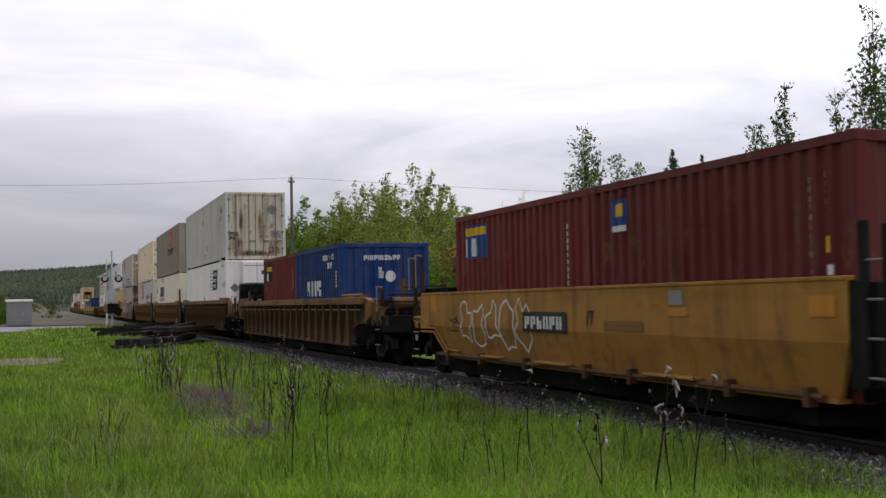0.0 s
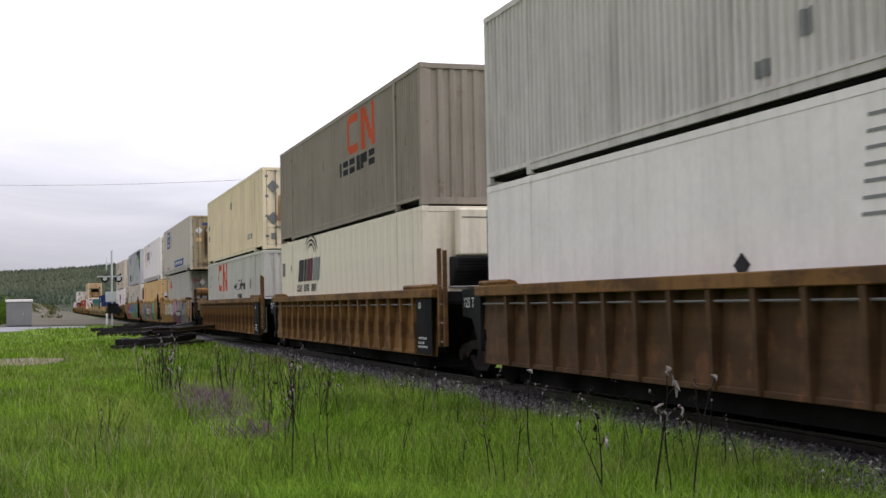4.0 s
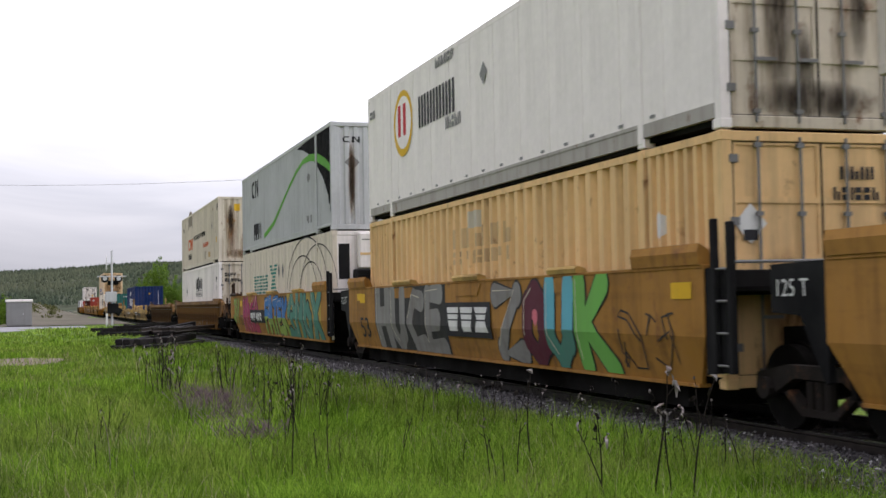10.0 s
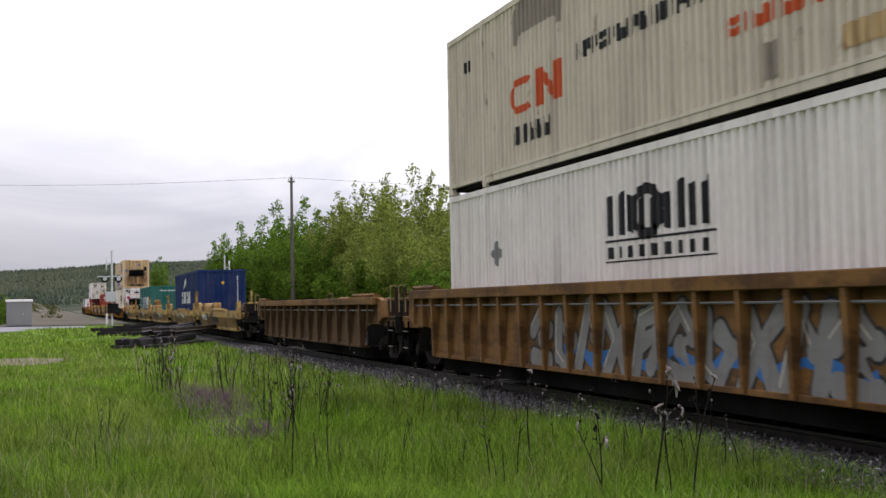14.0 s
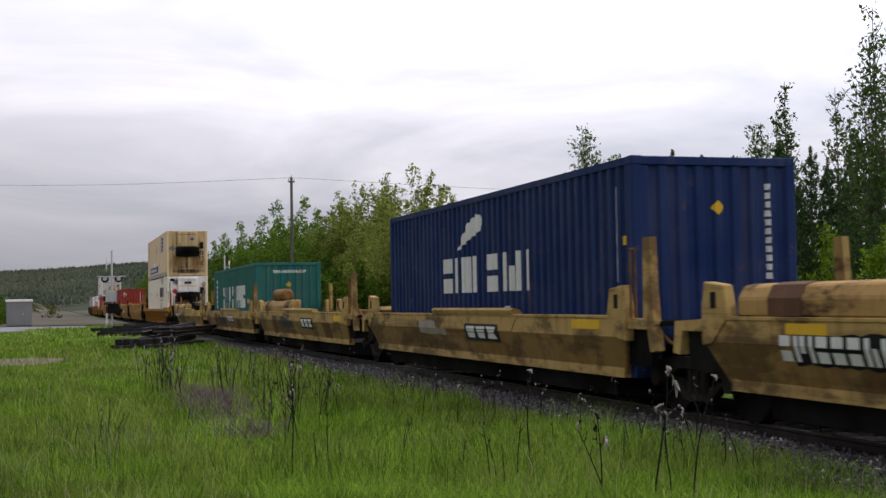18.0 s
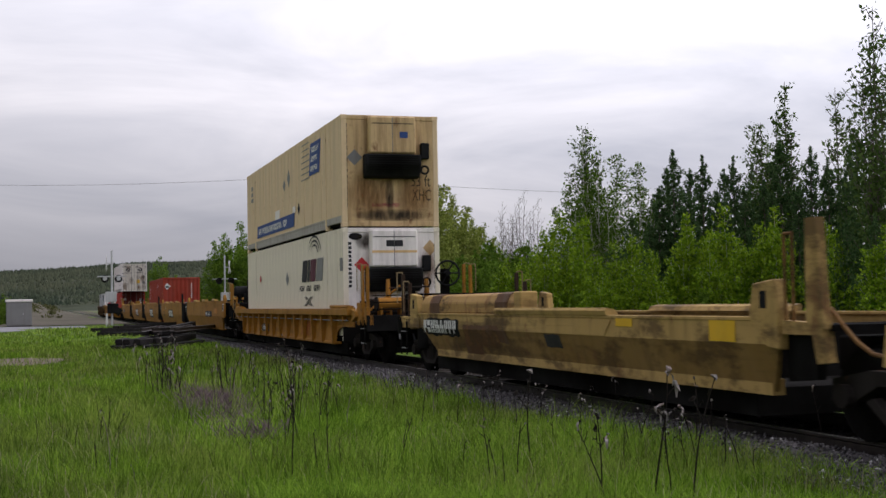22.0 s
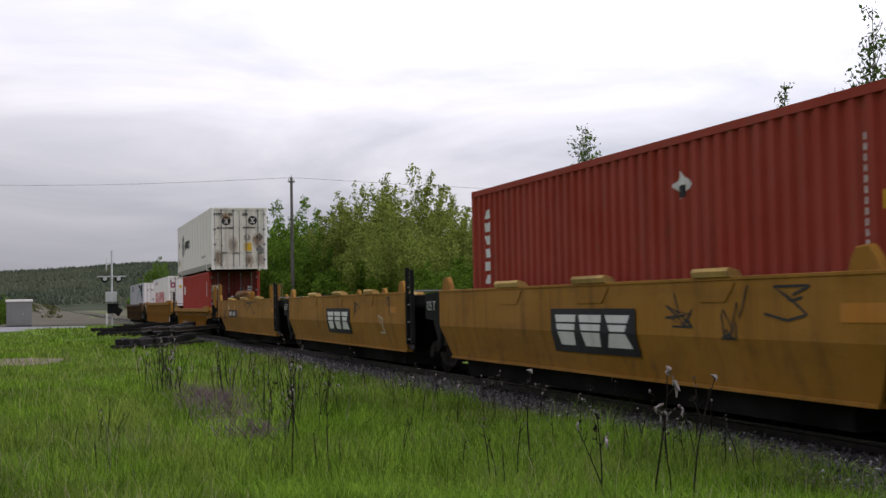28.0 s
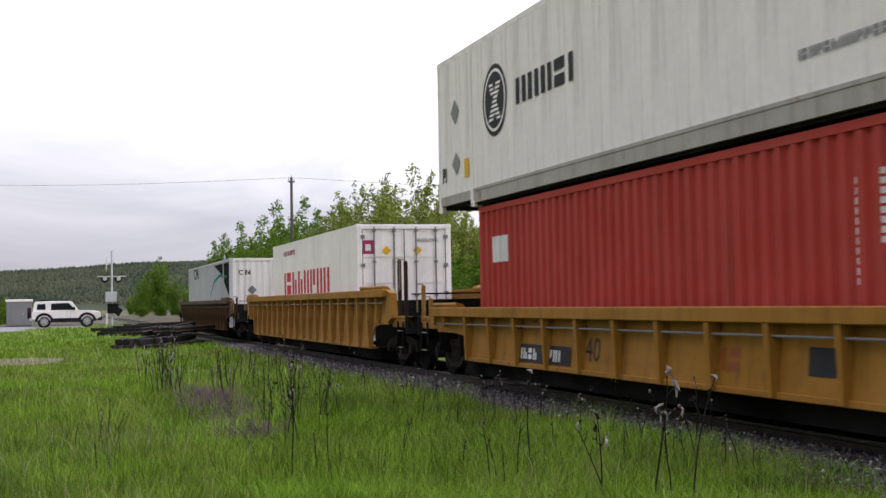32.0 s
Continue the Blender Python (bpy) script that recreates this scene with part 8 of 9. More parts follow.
def lay_on(car, name, shapes, material, y, z, hw, crease, slant, lift, bottom=0.45, step=0.0, keep=None, split=0.0):
    """Lay flat shapes on a car's side and fold them over its crease; keep: the part over or under a height."""
    bm = bmesh.new()
    for i, s in enumerate(shapes):
        bm.faces.new([bm.verts.new((step * i, y - p[0], z + p[1])) for p in s])
    every = lambda: bm.verts[:] + bm.edges[:] + bm.faces[:]
    if keep:
        bmesh.ops.bisect_plane(bm, geom=every(), plane_co=(0, 0, split), plane_no=(0, 0, 1), clear_outer=keep == "low", clear_inner=keep == "high")
    if step:
        bmesh.ops.bisect_plane(bm, geom=every(), plane_co=(0, 0, bottom + 0.02), plane_no=(0, 0, 1), clear_inner=True)
        bmesh.ops.bisect_plane(bm, geom=every(), plane_co=(0, 0, 1.775 if crease else SHEET[car.name][1] - 0.03), plane_no=(0, 0, 1), clear_outer=True)
    if crease:
        bmesh.ops.bisect_plane(bm, geom=every(), plane_co=(0, 0, crease), plane_no=(0, 0, 1))
    for v in bm.verts:
        if crease:
            lean = slant * max(0.0, crease - v.co.z) / (crease - bottom)
        else:
            z0, z1 = SHEET[car.name]
            lean = LEAN_IN * (v.co.z - z0) / (z1 - z0) - 0.03
        v.co.x = -hw - lift - v.co.x + lean
    me = bpy.data.meshes.new(name)
    bm.to_mesh(me)
    bm.free()
    me.materials.append(M[material])
    o = new(name, me)
    o.parent = car
    return o


def blob(x, w, h, rnd, grow=0.0, steps=13):
    """A fat uneven letter-like shape."""
    lean = rnd.uniform(-0.12, 0.12) * h
    pts = []
    for i in range(steps):
        a = 2 * math.pi * i / steps
        c, s = math.cos(a), math.sin(a)
        r = 1.0 / max(abs(c), abs(s)) ** 0.75
        k = rnd.uniform(0.78, 1.14)
        if rnd.random() < 0.2:
            k *= 0.58
        px_, pz = x + w / 2 + (w / 2) * c * r * k, h / 2 + (h / 2) * s * min(1.0, r * 0.92) * k
        pts.append([px_ + lean * (pz / h - 0.5), pz])
    cx, cz = x + w / 2, h / 2
    return [(cx + (p[0] - cx) * (1 + grow / w), cz + (p[1] - cz) * (1 + grow / h)) for p in pts]


car_lift = {}


GLYPH = {"Z": [[(0.06, 0.88), (0.88, 0.88), (0.12, 0.10), (0.92, 0.10)]], "O": [[(0.5, 0.9), (0.2, 0.75), (0.16, 0.3), (0.5, 0.08), (0.84, 0.3), (0.8, 0.75), (0.5, 0.9)]],
         "U": [[(0.16, 0.95), (0.16, 0.3), (0.45, 0.08), (0.78, 0.3), (0.82, 0.95)]], "K": [[(0.18, 0.95), (0.18, 0.06)], [(0.85, 0.95), (0.35, 0.52), (0.95, 0.02)]],
         "3": [[(0.12, 0.88), (0.7, 0.9), (0.45, 0.55), (0.85, 0.35), (0.6, 0.08), (0.1, 0.2)]], "V": [[(0.1, 0.95), (0.45, 0.05), (0.9, 0.95)]],
         "S": [[(0.86, 0.88), (0.4, 0.92), (0.16, 0.70), (0.5, 0.52), (0.82, 0.34), (0.6, 0.08), (0.08, 0.06)]], "I": [[(0.5, 0.95), (0.5, 0.05)]], "N": [[(0.14, 0.02), (0.16, 0.92), (0.80, 0.10), (0.84, 0.98)]],
         "T": [[(0.02, 0.88), (0.98, 0.92)], [(0.5, 0.88), (0.46, 0.02)]], "E": [[(0.88, 0.92), (0.20, 0.90), (0.16, 0.10), (0.92, 0.08)], [(0.2, 0.50), (0.74, 0.52)]],
         "F": [[(0.92, 0.93), (0.24, 0.88), (0.14, 0.0)], [(0.2, 0.48), (0.78, 0.54)]], "A": [[(0.04, 0.02), (0.42, 0.95), (0.66, 0.95), (0.92, 0.0)], [(0.25, 0.36), (0.76, 0.36)]],
         "H": [[(0.16, 0.98), (0.14, 0.02)], [(0.84, 0.98), (0.86, 0.02)], [(0.16, 0.5), (0.84, 0.52)]], "C": [[(0.88, 0.86), (0.4, 0.92), (0.14, 0.5), (0.4, 0.08), (0.92, 0.12)]],
         "p": [[(0.9, 0.95), (0.3, 0.8), (0.2, 0.05)], [(0.25, 0.42), (0.8, 0.6), (0.7, 0.15)]], "q": [[(0.1, 0.0), (0.35, 0.95), (0.7, 0.5), (0.95, 0.9), (0.85, 0.05)]],
         "r": [[(0.15, 0.95), (0.25, 0.25), (0.6, 0.05), (0.9, 0.5), (0.55, 0.75)]], "s": [[(0.1, 0.6), (0.5, 0.95), (0.9, 0.6), (0.5, 0.45), (0.9, 0.05), (0.15, 0.1)]], "t": [[(0.1, 0.95), (0.5, 0.5), (0.2, 0.0)], [(0.95, 0.95), (0.55, 0.55), (0.95, 0.0)]],
         "G": [[(0.88, 0.86), (0.4, 0.92), (0.14, 0.5), (0.4, 0.08), (0.86, 0.12), (0.84, 0.46), (0.52, 0.44)]]}


def glyph(letter, w, h, width):
    """A fat sprayed letter as overlapping strokes."""
    out = []
    for line in GLYPH[letter]:
        pts = [(p[0] * w, p[1] * h) for p in line]
        out += ribbon(pts, width)
        for p in pts:
            out.append([(p[0] + 0.5 * width * math.cos(k * math.pi / 5), p[1] + 0.5 * width * math.sin(k * math.pi / 5)) for k in range(10)])
    return out


def piece(car, text, fill, low_fill, rim, back, y, z, w, h, fat=0.40, edge=0.07):
    """A sprayed word: backing, rim, fill in two colours and a pale line of light on each letter."""
    _seed[0] += 1
    rnd = random.Random(_seed[0])
    car_lift[car.name] = extra = car_lift.get(car.name, 0.0) + 0.0005
    hw, crease, slant = (1.39, 0.0, 0.0) if "ribbed" in car["label"] else (1.50, 1.0, 0.14)
    k = w / len(text)
    if back:
        n = 26
        hull = [(w * (i / n) * 1.04 - w * 0.02, -0.10 * h + 0.10 * h * rnd.random()) for i in range(n + 1)] + [(w * (1 - i / n) * 1.04 - w * 0.02, h * (1.0 + 0.14 * rnd.random())) for i in range(n + 1)]
        lay_on(car, "graffiti", [hull], back, y, z, hw, crease, slant, 0.003 + extra, step=0.00001)
    for i, letter in enumerate(text):
        tall = h * rnd.uniform(0.90, 1.05)
        drop = h * rnd.uniform(-0.03, 0.05)
        lean = rnd.uniform(-0.10, 0.14)
        width = min(fat * k, 0.34 * h)
        fold = z + h * rnd.uniform(0.40, 0.52)
        for grow, skin, up, part_of in ((2 * edge, rim, 0.005, None), (0.0, fill, 0.0105, "high" if low_fill else None), (0.0, low_fill, 0.0105, "low")):
            if not skin:
                continue
            strokes = glyph(letter, k * 0.94, tall, width + grow)
            strokes = [[(i * k + p[0] + lean * p[1], drop + p[1]) for p in q] for q in strokes]
            lay_on(car, "graffiti", strokes, skin, y, z, hw, crease, slant, up + 0.0007 * (i % 2) + extra, step=0.00006, keep=part_of, split=fold)
        line = GLYPH[letter][0][:3]
        glint = [(i * k + p[0] * k * 0.94 + lean * p[1] * tall - width * 0.30, drop + p[1] * tall + width * 0.18) for p in line]
        lay_on(car, "graffiti", ribbon(glint, 0.022), "spray_pale", y, z, hw, crease, slant, 0.0145 + extra)


def paint_on(car, kind, material, y, z, w, h, n=5, _=None):
    """Lay a mark or graffiti on a car's side."""
    _seed[0] += 1
    rnd = random.Random(_seed[0])
    ribbed = "ribbed" in car["label"]
    low = "low-sided" in car["label"]
    hw, crease, slant = (1.39, 0.0, 0.0) if ribbed else (1.45, 0.95, 0.16) if low else (1.50, 1.0, 0.14)
    low_edge = 0.48
    car_lift[car.name] = extra = car_lift.get(car.name, 0.0) + 0.0004
    if z < low_edge:
        h, z = h - (low_edge - z), low_edge
    name = MARK_NAME.get(kind, "lettering")
    if kind == "plate":
        lay_on(car, name, solid(w, h), "mark_black", y, z, hw, crease, slant, 0.019 + extra)
        k = w * 0.88 / n
        if n == 3:
            s = [[(p[0] + w * 0.06, p[1]) for p in q] for q in shapes_for("stack", w * 0.90, h * 0.70)]
        else:
            s = [[(p[0] + w * 0.06, p[1]) for p in q] for q in blocks(n, h * 0.62, k * 0.72, k * 0.28, 0.0, (4,) if n > 6 else (), _seed[0])]
        lay_on(car, "lettering", s, material, y, z + h * 0.16, hw, crease, slant, 0.022 + extra)
    elif kind == "tagline":
        k = w / n
        s = []
        for i in range(n):
            b = blob(i * k, k * 0.95, h, rnd)
            s += ribbon(b + b[:1], 0.035)
        lay_on(car, "graffiti", s, material, y, z, hw, crease, slant, 0.006 + extra)
    else:
        lay_on(car, name, shapes_for(kind, w, h, n, _seed[0]), material, y, z, hw, crease, slant, 0.006 + extra)

# ---- marks on the containers and cars ----
put(A_low, "panel", "mark_navy", 4.68, 1.67, 1.92, 0.90)
put(A_low, "lines", "mark_grey", 5.78, 1.67, 1.13, 0.91)
put(A_low, "diamond", "grey_steel", 1.25, 1.69, 0.35, 0.34)
put(A_low, "diamond", "grey_steel", 0.64, 1.71, 0.33, 0.33)
put(A_low, "diamond", "mark_black", 8.09, 1.22, 0.36, 0.14)
put(A_low, "blocks", "mark_grey", 1.35, 2.63, 0.80, 0.16, 8)
put(A_up, "diamond", "mark_grey", 8.53, 1.94, 0.50, 0.28)
put(A_up, "blocks", "mark_black", 1.58, 2.10, 0.44, 0.22, 2)
put(A_up, "blocks", "mark_black", 1.60, 1.73, 0.44, 0.21, 1)
put(A_up, "rect", "mark_grey", 7.55, 0.33, 0.31, 0.19)
put(A_up, "rect", "mark_grey", 6.75, 0.61, 0.29, 0.27)
put(B_low, "wing", "mark_black", 13.27, 1.63, 3.12, 0.64)
put(B_low, "words", "mark_black", 13.47, 1.33, 3.23, 0.21, 3)
put(B_low, "diamond", "grey_steel", 14.48, 1.92, 0.23, 0.30)
put(B_low, "rect", "grey_steel", 15.91, 1.85, 0.47, 0.41)
put(B_up, "worm", "mark_orange", 6.57, 1.72, 2.88, 1.01)
put(B_up, "blocks", "mark_black", 7.51, 1.27, 4.68, 0.36, 6)
put(C_low, "worm", "mark_orange", 12.36, 1.57, 2.76, 1.19)
C_low.side(scaled(word("We Deliver", 1.0), 3.12, 0.42), "mark_black", 7.55, 1.56, "lettering")
put(C_low, "blocks", "mark_black", 6.70, 1.25, 1.48, 0.16, 7)
put(C_low, "diamond", "grey_steel", 3.36, 1.62, 0.49, 0.29)
put(C_low, "blocks", "mark_black", 15.20, 2.08, 0.45, 0.26, 2)
put(C_low, "blocks", "mark_black", 15.23, 1.67, 0.52, 0.26, 2)
put(C_up, "diamond", "grey_steel", 8.41, 1.99, 0.55, 0.32)
put(C_up, "blocks", "mark_grey", 3.63, 0.51, 1.59, 0.20, 6)
put(C_up, "diamond", "grey_steel", 15.81, 1.45, 0.48, 0.38)
put(C_up, "diamond", "grey_steel", 15.85, 1.05, 0.48, 0.26)
put(C_up, "dashes", "mark_red", 13.58, 0.14, 10.82, 0.05)
put(C_up, "dashes", "mark_white", 13.40, 0.14, 10.82, 0.05)
put(E_up, "dashes", "mark_grey", 15.4, 0.34, 14.6, 0.045)
put(D_up, "banner", "mark_blue", 8.91, 0.37, 5.36, 0.39)
put(D_up, "panel", "mark_blue", 13.58, 1.67, 1.91, 1.03)
put(D_up, "lines", "mark_grey", 11.71, 1.69, 1.15, 0.68)
put(D_up, "rect", "spray_pale", 15.89, 1.91, 0.38, 0.41)
put(D_up, "blocks", "spray_red", 13.53, 0.35, 1.86, 0.15, 10)
put(D_low, "blocks", "mark_red", 11.39, 2.10, 1.51, 0.43, "eebc")
put(D_low, "diamond", "mark_white", 1.78, 1.84, 0.31, 0.26)
put(E_up, "oval", "mark_yellow", 13.84, 1.20, 1.47, 1.41)
put(E_up, "oval", "white_clean", 13.70, 1.36, 1.22, 1.12)
put(E_up, "blocks", "mark_red", 13.49, 1.64, 0.78, 0.67, 1)
put(E_up, "blocks", "mark_black", 11.92, 1.63, 2.84, 0.64, 7)
put(E_up, "blocks", "mark_grey", 10.13, 1.36, 0.95, 0.23, 5)
put(E_up, "diamond", "mark_grey", 8.12, 1.84, 0.40, 0.41)
put(E_up, "blocks", "mark_grey", 15.92, 2.36, 0.47, 0.18, 2)
put(E_up, "blocks", "mark_grey", 10.71, 2.63, 1.17, 0.19, 6)
put(E_low, "blocks", "tan_stained", 9.85, 2.00, 3.14, 0.36, 6)
put(E_low, "blocks", "tan_stained", 9.98, 1.71, 3.38, 0.23, 9)
put(E_low, "rect", "spray_pale", 8.96, 2.34, 0.59, 0.30)
put(E_low, "diamond", "mark_white", 1.71, 1.75, 0.32, 0.35)
put(F_up, "worm", "mark_black", 13.75, 1.94, 1.51, 0.62)
put(F_up, "blocks", "mark_grey", 3.53, 0.38, 1.33, 0.22, 5)
put(F_up, "blocks", "mark_black", 13.36, 0.40, 2.08, 0.58, 6)
put(F_up, "diamond", "mark_grey", 3.33, 1.51, 0.41, 0.38)
put(F_low, "stripes", "mark_teal", 13.37, 1.24, 3.10, 0.80, 5)
put(F_low, "stripex", "mark_teal", 10.12, 1.24, 1.77, 1.10)
put(F_low, "diamond", "grey_steel", 8.32, 1.83, 0.33, 0.47)
put(F_low, "diamond", "grey_steel", 7.62, 1.81, 0.37, 0.48)
put(F_low, "arcs", "mark_black", 7.03, 1.20, 6.85, 2.31)
put(G_up, "worm", "mark_orange", 12.80, 1.01, 2.09, 0.58)
put(G_up, "arch", "taupe", 12.60, 2.02, 1.84, 0.66)
put(G_up, "blocks", "mark_black", 10.17, 1.43, 6.03, 0.24, 22)
put(G_up, "blocks", "mark_orange", 6.06, 0.89, 2.74, 0.21, 10)
put(G_up, "blocks", "mark_black", 12.72, 0.52, 2.08, 0.30, 9)
put(G_up, "diamond", "mark_grey", 2.54, 1.60, 0.43, 0.30)
put(G_up, "rect", "mark_yellow", 0.99, 0.92, 0.24, 0.24)
put(G_up, "blocks", "mark_black", 15.16, 2.13, 0.44, 0.20, 1)
put(G_up, "rect", "taupe", 5.26, 0.29, 0.26, 0.39)
put(G_up, "rect", "tan_stained", 3.91, 0.35, 0.76, 0.24)
put(G_up, "blocks", "mark_black", 0.49, 2.31, 0.26, 0.32, 2)
put(G_low, "crate", "mark_black", 9.33, 1.43, 2.97, 1.04)
put(G_low, "diamond", "mark_grey", 13.93, 1.55, 0.54, 0.39)
put(G_low, "blocks", "mark_black", 1.13, 2.04, 0.38, 0.22, 2)
put(G_low, "blocks", "mark_black", 1.15, 1.62, 0.38, 0.25, 1)
put(H_box, "blocks", "mark_white", 8.31, 1.19, 4.67, 0.65, "baa bea")
put(H_box, "swish", "mark_white", 7.39, 1.98, 1.40, 0.46)
put(H_box, "swish", "mark_white", 5.09, 0.81, 0.46, 0.10)
put(H_box, "rect", "mark_white", 0.60, 1.25, 0.07, 1.29)
put(H_box, "rect", "mark_yellow", 0.38, 1.74, 0.13, 0.12)
put(I_box, "blocks", "mark_white", 9.18, 0.92, 2.38, 0.89, "bacad")
put(I_box, "blocks", "mark_white", 6.44, 0.93, 3.72, 0.88, "bacddcab")
put(I_box, "column", "mark_white", 11.41, 0.88, 0.31, 1.32, 6)
put(I_box, "rect", "tan_stained", 2.21, 1.11, 0.52, 0.15)
put(J_up, "banner", "mark_blue", 13.79, 0.42, 7.26, 0.42)
put(J_up, "panel", "mark_blue", 4.23, 1.71, 1.69, 0.91)
put(J_up, "lines", "mark_grey", 5.42, 1.67, 1.24, 1.02)
put(J_up, "diamond", "mark_grey", 8.48, 1.63, 0.48, 0.38)
put(J_up, "diamond", "mark_grey", 7.73, 1.69, 0.54, 0.59)
put(J_up, "diamond", "mark_black", 6.02, 0.71, 0.36, 0.39)
put(J_up, "rect", "white", 6.83, 0.84, 0.46, 0.19)
put(J_up, "rect", "white", 9.97, 0.83, 0.85, 0.29)
put(J_up, "column", "mark_grey", 15.11, 1.78, 0.53, 0.65, 3)
put(J_low, "wing", "mark_black", 5.52, 1.60, 3.03, 0.63)
put(J_low, "words", "mark_black", 5.89, 1.33, 3.19, 0.16, 3)
put(J_low, "stripex", "mark_black", 5.27, 0.90, 1.47, 0.28)
put(J_low, "diamond", "mark_grey", 8.18, 1.55, 0.56, 0.41)
put(J_low, "diamond", "mark_red", 13.32, 1.73, 0.36, 0.28)
put(J_low, "rect", "spray_silver", 0.35, 1.79, 0.35, 0.34)
put(M_box, "diamond", "mark_white", 4.60, 2.12, 0.42, 0.35)
put(M_box, "rect", "mark_black", 4.50, 2.14, 0.22, 0.15)
put(M_box, "column", "mark_white", 11.53, 1.22, 0.31, 1.35, 6)
put(M_box, "column", "mark_white", 0.88, 1.37, 0.04, 1.11, 11)
put(M_box, "rect", "mark_yellow", 0.61, 1.72, 0.10, 0.18)
put(N_up, "oval", "mark_black", 13.51, 1.09, 1.20, 1.22)
put(N_up, "oval", "white", 13.44, 1.17, 1.06, 1.06)
put(N_up, "oval", "mark_black", 13.39, 1.22, 0.96, 0.96)
put(N_up, "stripex", "white", 13.24, 1.36, 0.66, 0.66)
put(N_up, "blocks", "mark_black", 11.90, 1.46, 3.25, 0.42, 6)
put(N_up, "blocks", "mark_grey", 3.96, 0.66, 1.64, 0.11, 13)
put(N_up, "diamond", "mark_grey", 15.32, 1.58, 0.50, 0.47)
put(N_up, "diamond", "mark_grey", 15.28, 0.65, 0.49, 0.42)
put(N_up, "rect", "mark_yellow", 14.56, 0.55, 0.25, 0.34)
put(N_up, "blocks", "mark_black", 15.86, 0.56, 0.35, 0.28, 2)
put(N_low, "rect", "mark_white", 11.52, 1.60, 0.36, 0.44)
put(N_low, "rect", "mark_white", 11.06, 1.60, 0.30, 0.44)
put(N_low, "column", "mark_white", 1.42, 1.02, 0.05, 1.05, 11)
put(N_low, "column", "mark_white", 0.98, 1.40, 0.06, 0.72, 8)
put(O_box, "blocks", "mark_red", 10.11, 1.26, 7.51, 0.69, 8)
put(O_box, "blocks", "mark_magenta", 10.16, 2.49, 2.70, 0.15, 8)
put(P_box, "worm", "mark_black", 13.55, 2.28, 2.07, 0.53)
put(T0[2], "rect", "mark_blue", 5.60, 1.79, 1.29, 0.59)
put(T0[2], "blocks", "mark_white", 5.51, 1.83, 1.08, 0.32, 3)
put(T0[2], "rect", "mark_yellow", 5.47, 2.20, 1.03, 0.14)
put(T0[2], "column", "mark_white", 0.91, 1.22, 0.08, 0.94, 9)
put(T0[1], "rect", "mark_blue", 5.42, 1.92, 0.39, 0.43)
put(T0[1], "rect", "mark_yellow", 5.35, 2.12, 0.26, 0.17)
put(T0[1], "rect", "mark_white", 5.39, 1.92, 0.33, 0.08)
put(T0[1], "rect", "maroon_deep", 3.28, 1.86, 0.61, 0.68)
put(T0[1], "column", "mark_white", 0.85, 1.21, 0.06, 1.02, 11)
put(T0[1], "column", "mark_white", 0.57, 1.82, 0.07, 0.43, 5)
put(T0[1], "rect", "mark_yellow", 0.58, 1.44, 0.12, 0.16)
put(T0[1], "rect", "mark_white", 0.57, 1.22, 0.16, 0.10)
put(T1[2], "rect", "mark_black", 5.66, 1.79, 1.30, 0.59)
put(T1[2], "blocks", "mark_white", 5.55, 1.83, 1.06, 0.27, 3)
put(T1[2], "rect", "mark_yellow", 5.43, 2.16, 0.92, 0.15)
put(T1[2], "column", "mark_white", 0.85, 1.28, 0.05, 0.89, 9)
put(T1[2], "column", "mark_white", 0.54, 1.48, 0.08, 0.70, 7)
put(T1[1], "blocks", "mark_white", 4.46, 1.23, 2.07, 0.43, 6)
put(T1[1], "blocks", "mark_white", 2.10, 2.20, 1.54, 0.14, 6)
put(T1[1], "blocks", "mark_white", 1.53, 1.97, 0.61, 0.16, 3)
put(T1[1], "column", "mark_white", 0.52, 1.44, 0.13, 0.46, 5)
paint_on(T0[0], "rect", "patch_brown", 13.76, 1.00, 0.56, 0.56)
paint_on(T0[0], "rect", "amber", 13.18, 1.26, 0.42, 0.32)
paint_on(T0[0], "scrawl", "mark_black", 12.01, 0.92, 0.59, 0.26)
paint_on(T0[0], "tagline", "mark_white", 11.40, 0.66, 3.45, 0.82, 5)
paint_on(T0[0], "plate", "mark_white", 8.24, 0.97, 1.71, 0.30, 6)
paint_on(T0[0], "scrawl", "mark_black", 5.84, 1.03, 0.23, 0.25)
paint_on(T0[0], "rect", "mark_grey", 3.47, 1.36, 0.34, 0.17)
paint_on(T0[0], "rect", "amber", 3.49, 1.23, 0.48, 0.10)
paint_on(T0[0], "rect", "amber", 0.61, 1.24, 0.43, 0.20)
paint_on(T0[0], "rect", "car_ochre", 5.31, 1.03, 1.15, 0.13)
paint_on(S1, "scrawl", "spray_black", 16.82, 0.68, 0.52, 0.50)
piece(S1, "SINKOTEK", "spray_pale", "", "spray_black", "", 14.30, 0.98, 4.55, 0.62, 0.40, 0.035)
piece(S1, "pqrt", "spray_pink", "spray_plum", "spray_black", "spray_black", 9.75, 0.46, 4.3, 1.25, 0.40, 0.04)
piece(S1, "srqt", "spray_silver", "", "spray_black", "spray_black", 5.45, 0.46, 4.0, 1.26, 0.36, 0.06)
paint_on(S1, "plate", "mark_white", 7.37, 0.88, 3.04, 0.33, 9)
paint_on(S1, "rect", "mark_yellow", 15.28, 1.66, 0.99, 0.11)
paint_on(S1, "rect", "mark_yellow", 10.73, 1.62, 0.48, 0.08)
paint_on(S1, "rect", "mark_yellow", 8.07, 1.61, 0.43, 0.08)
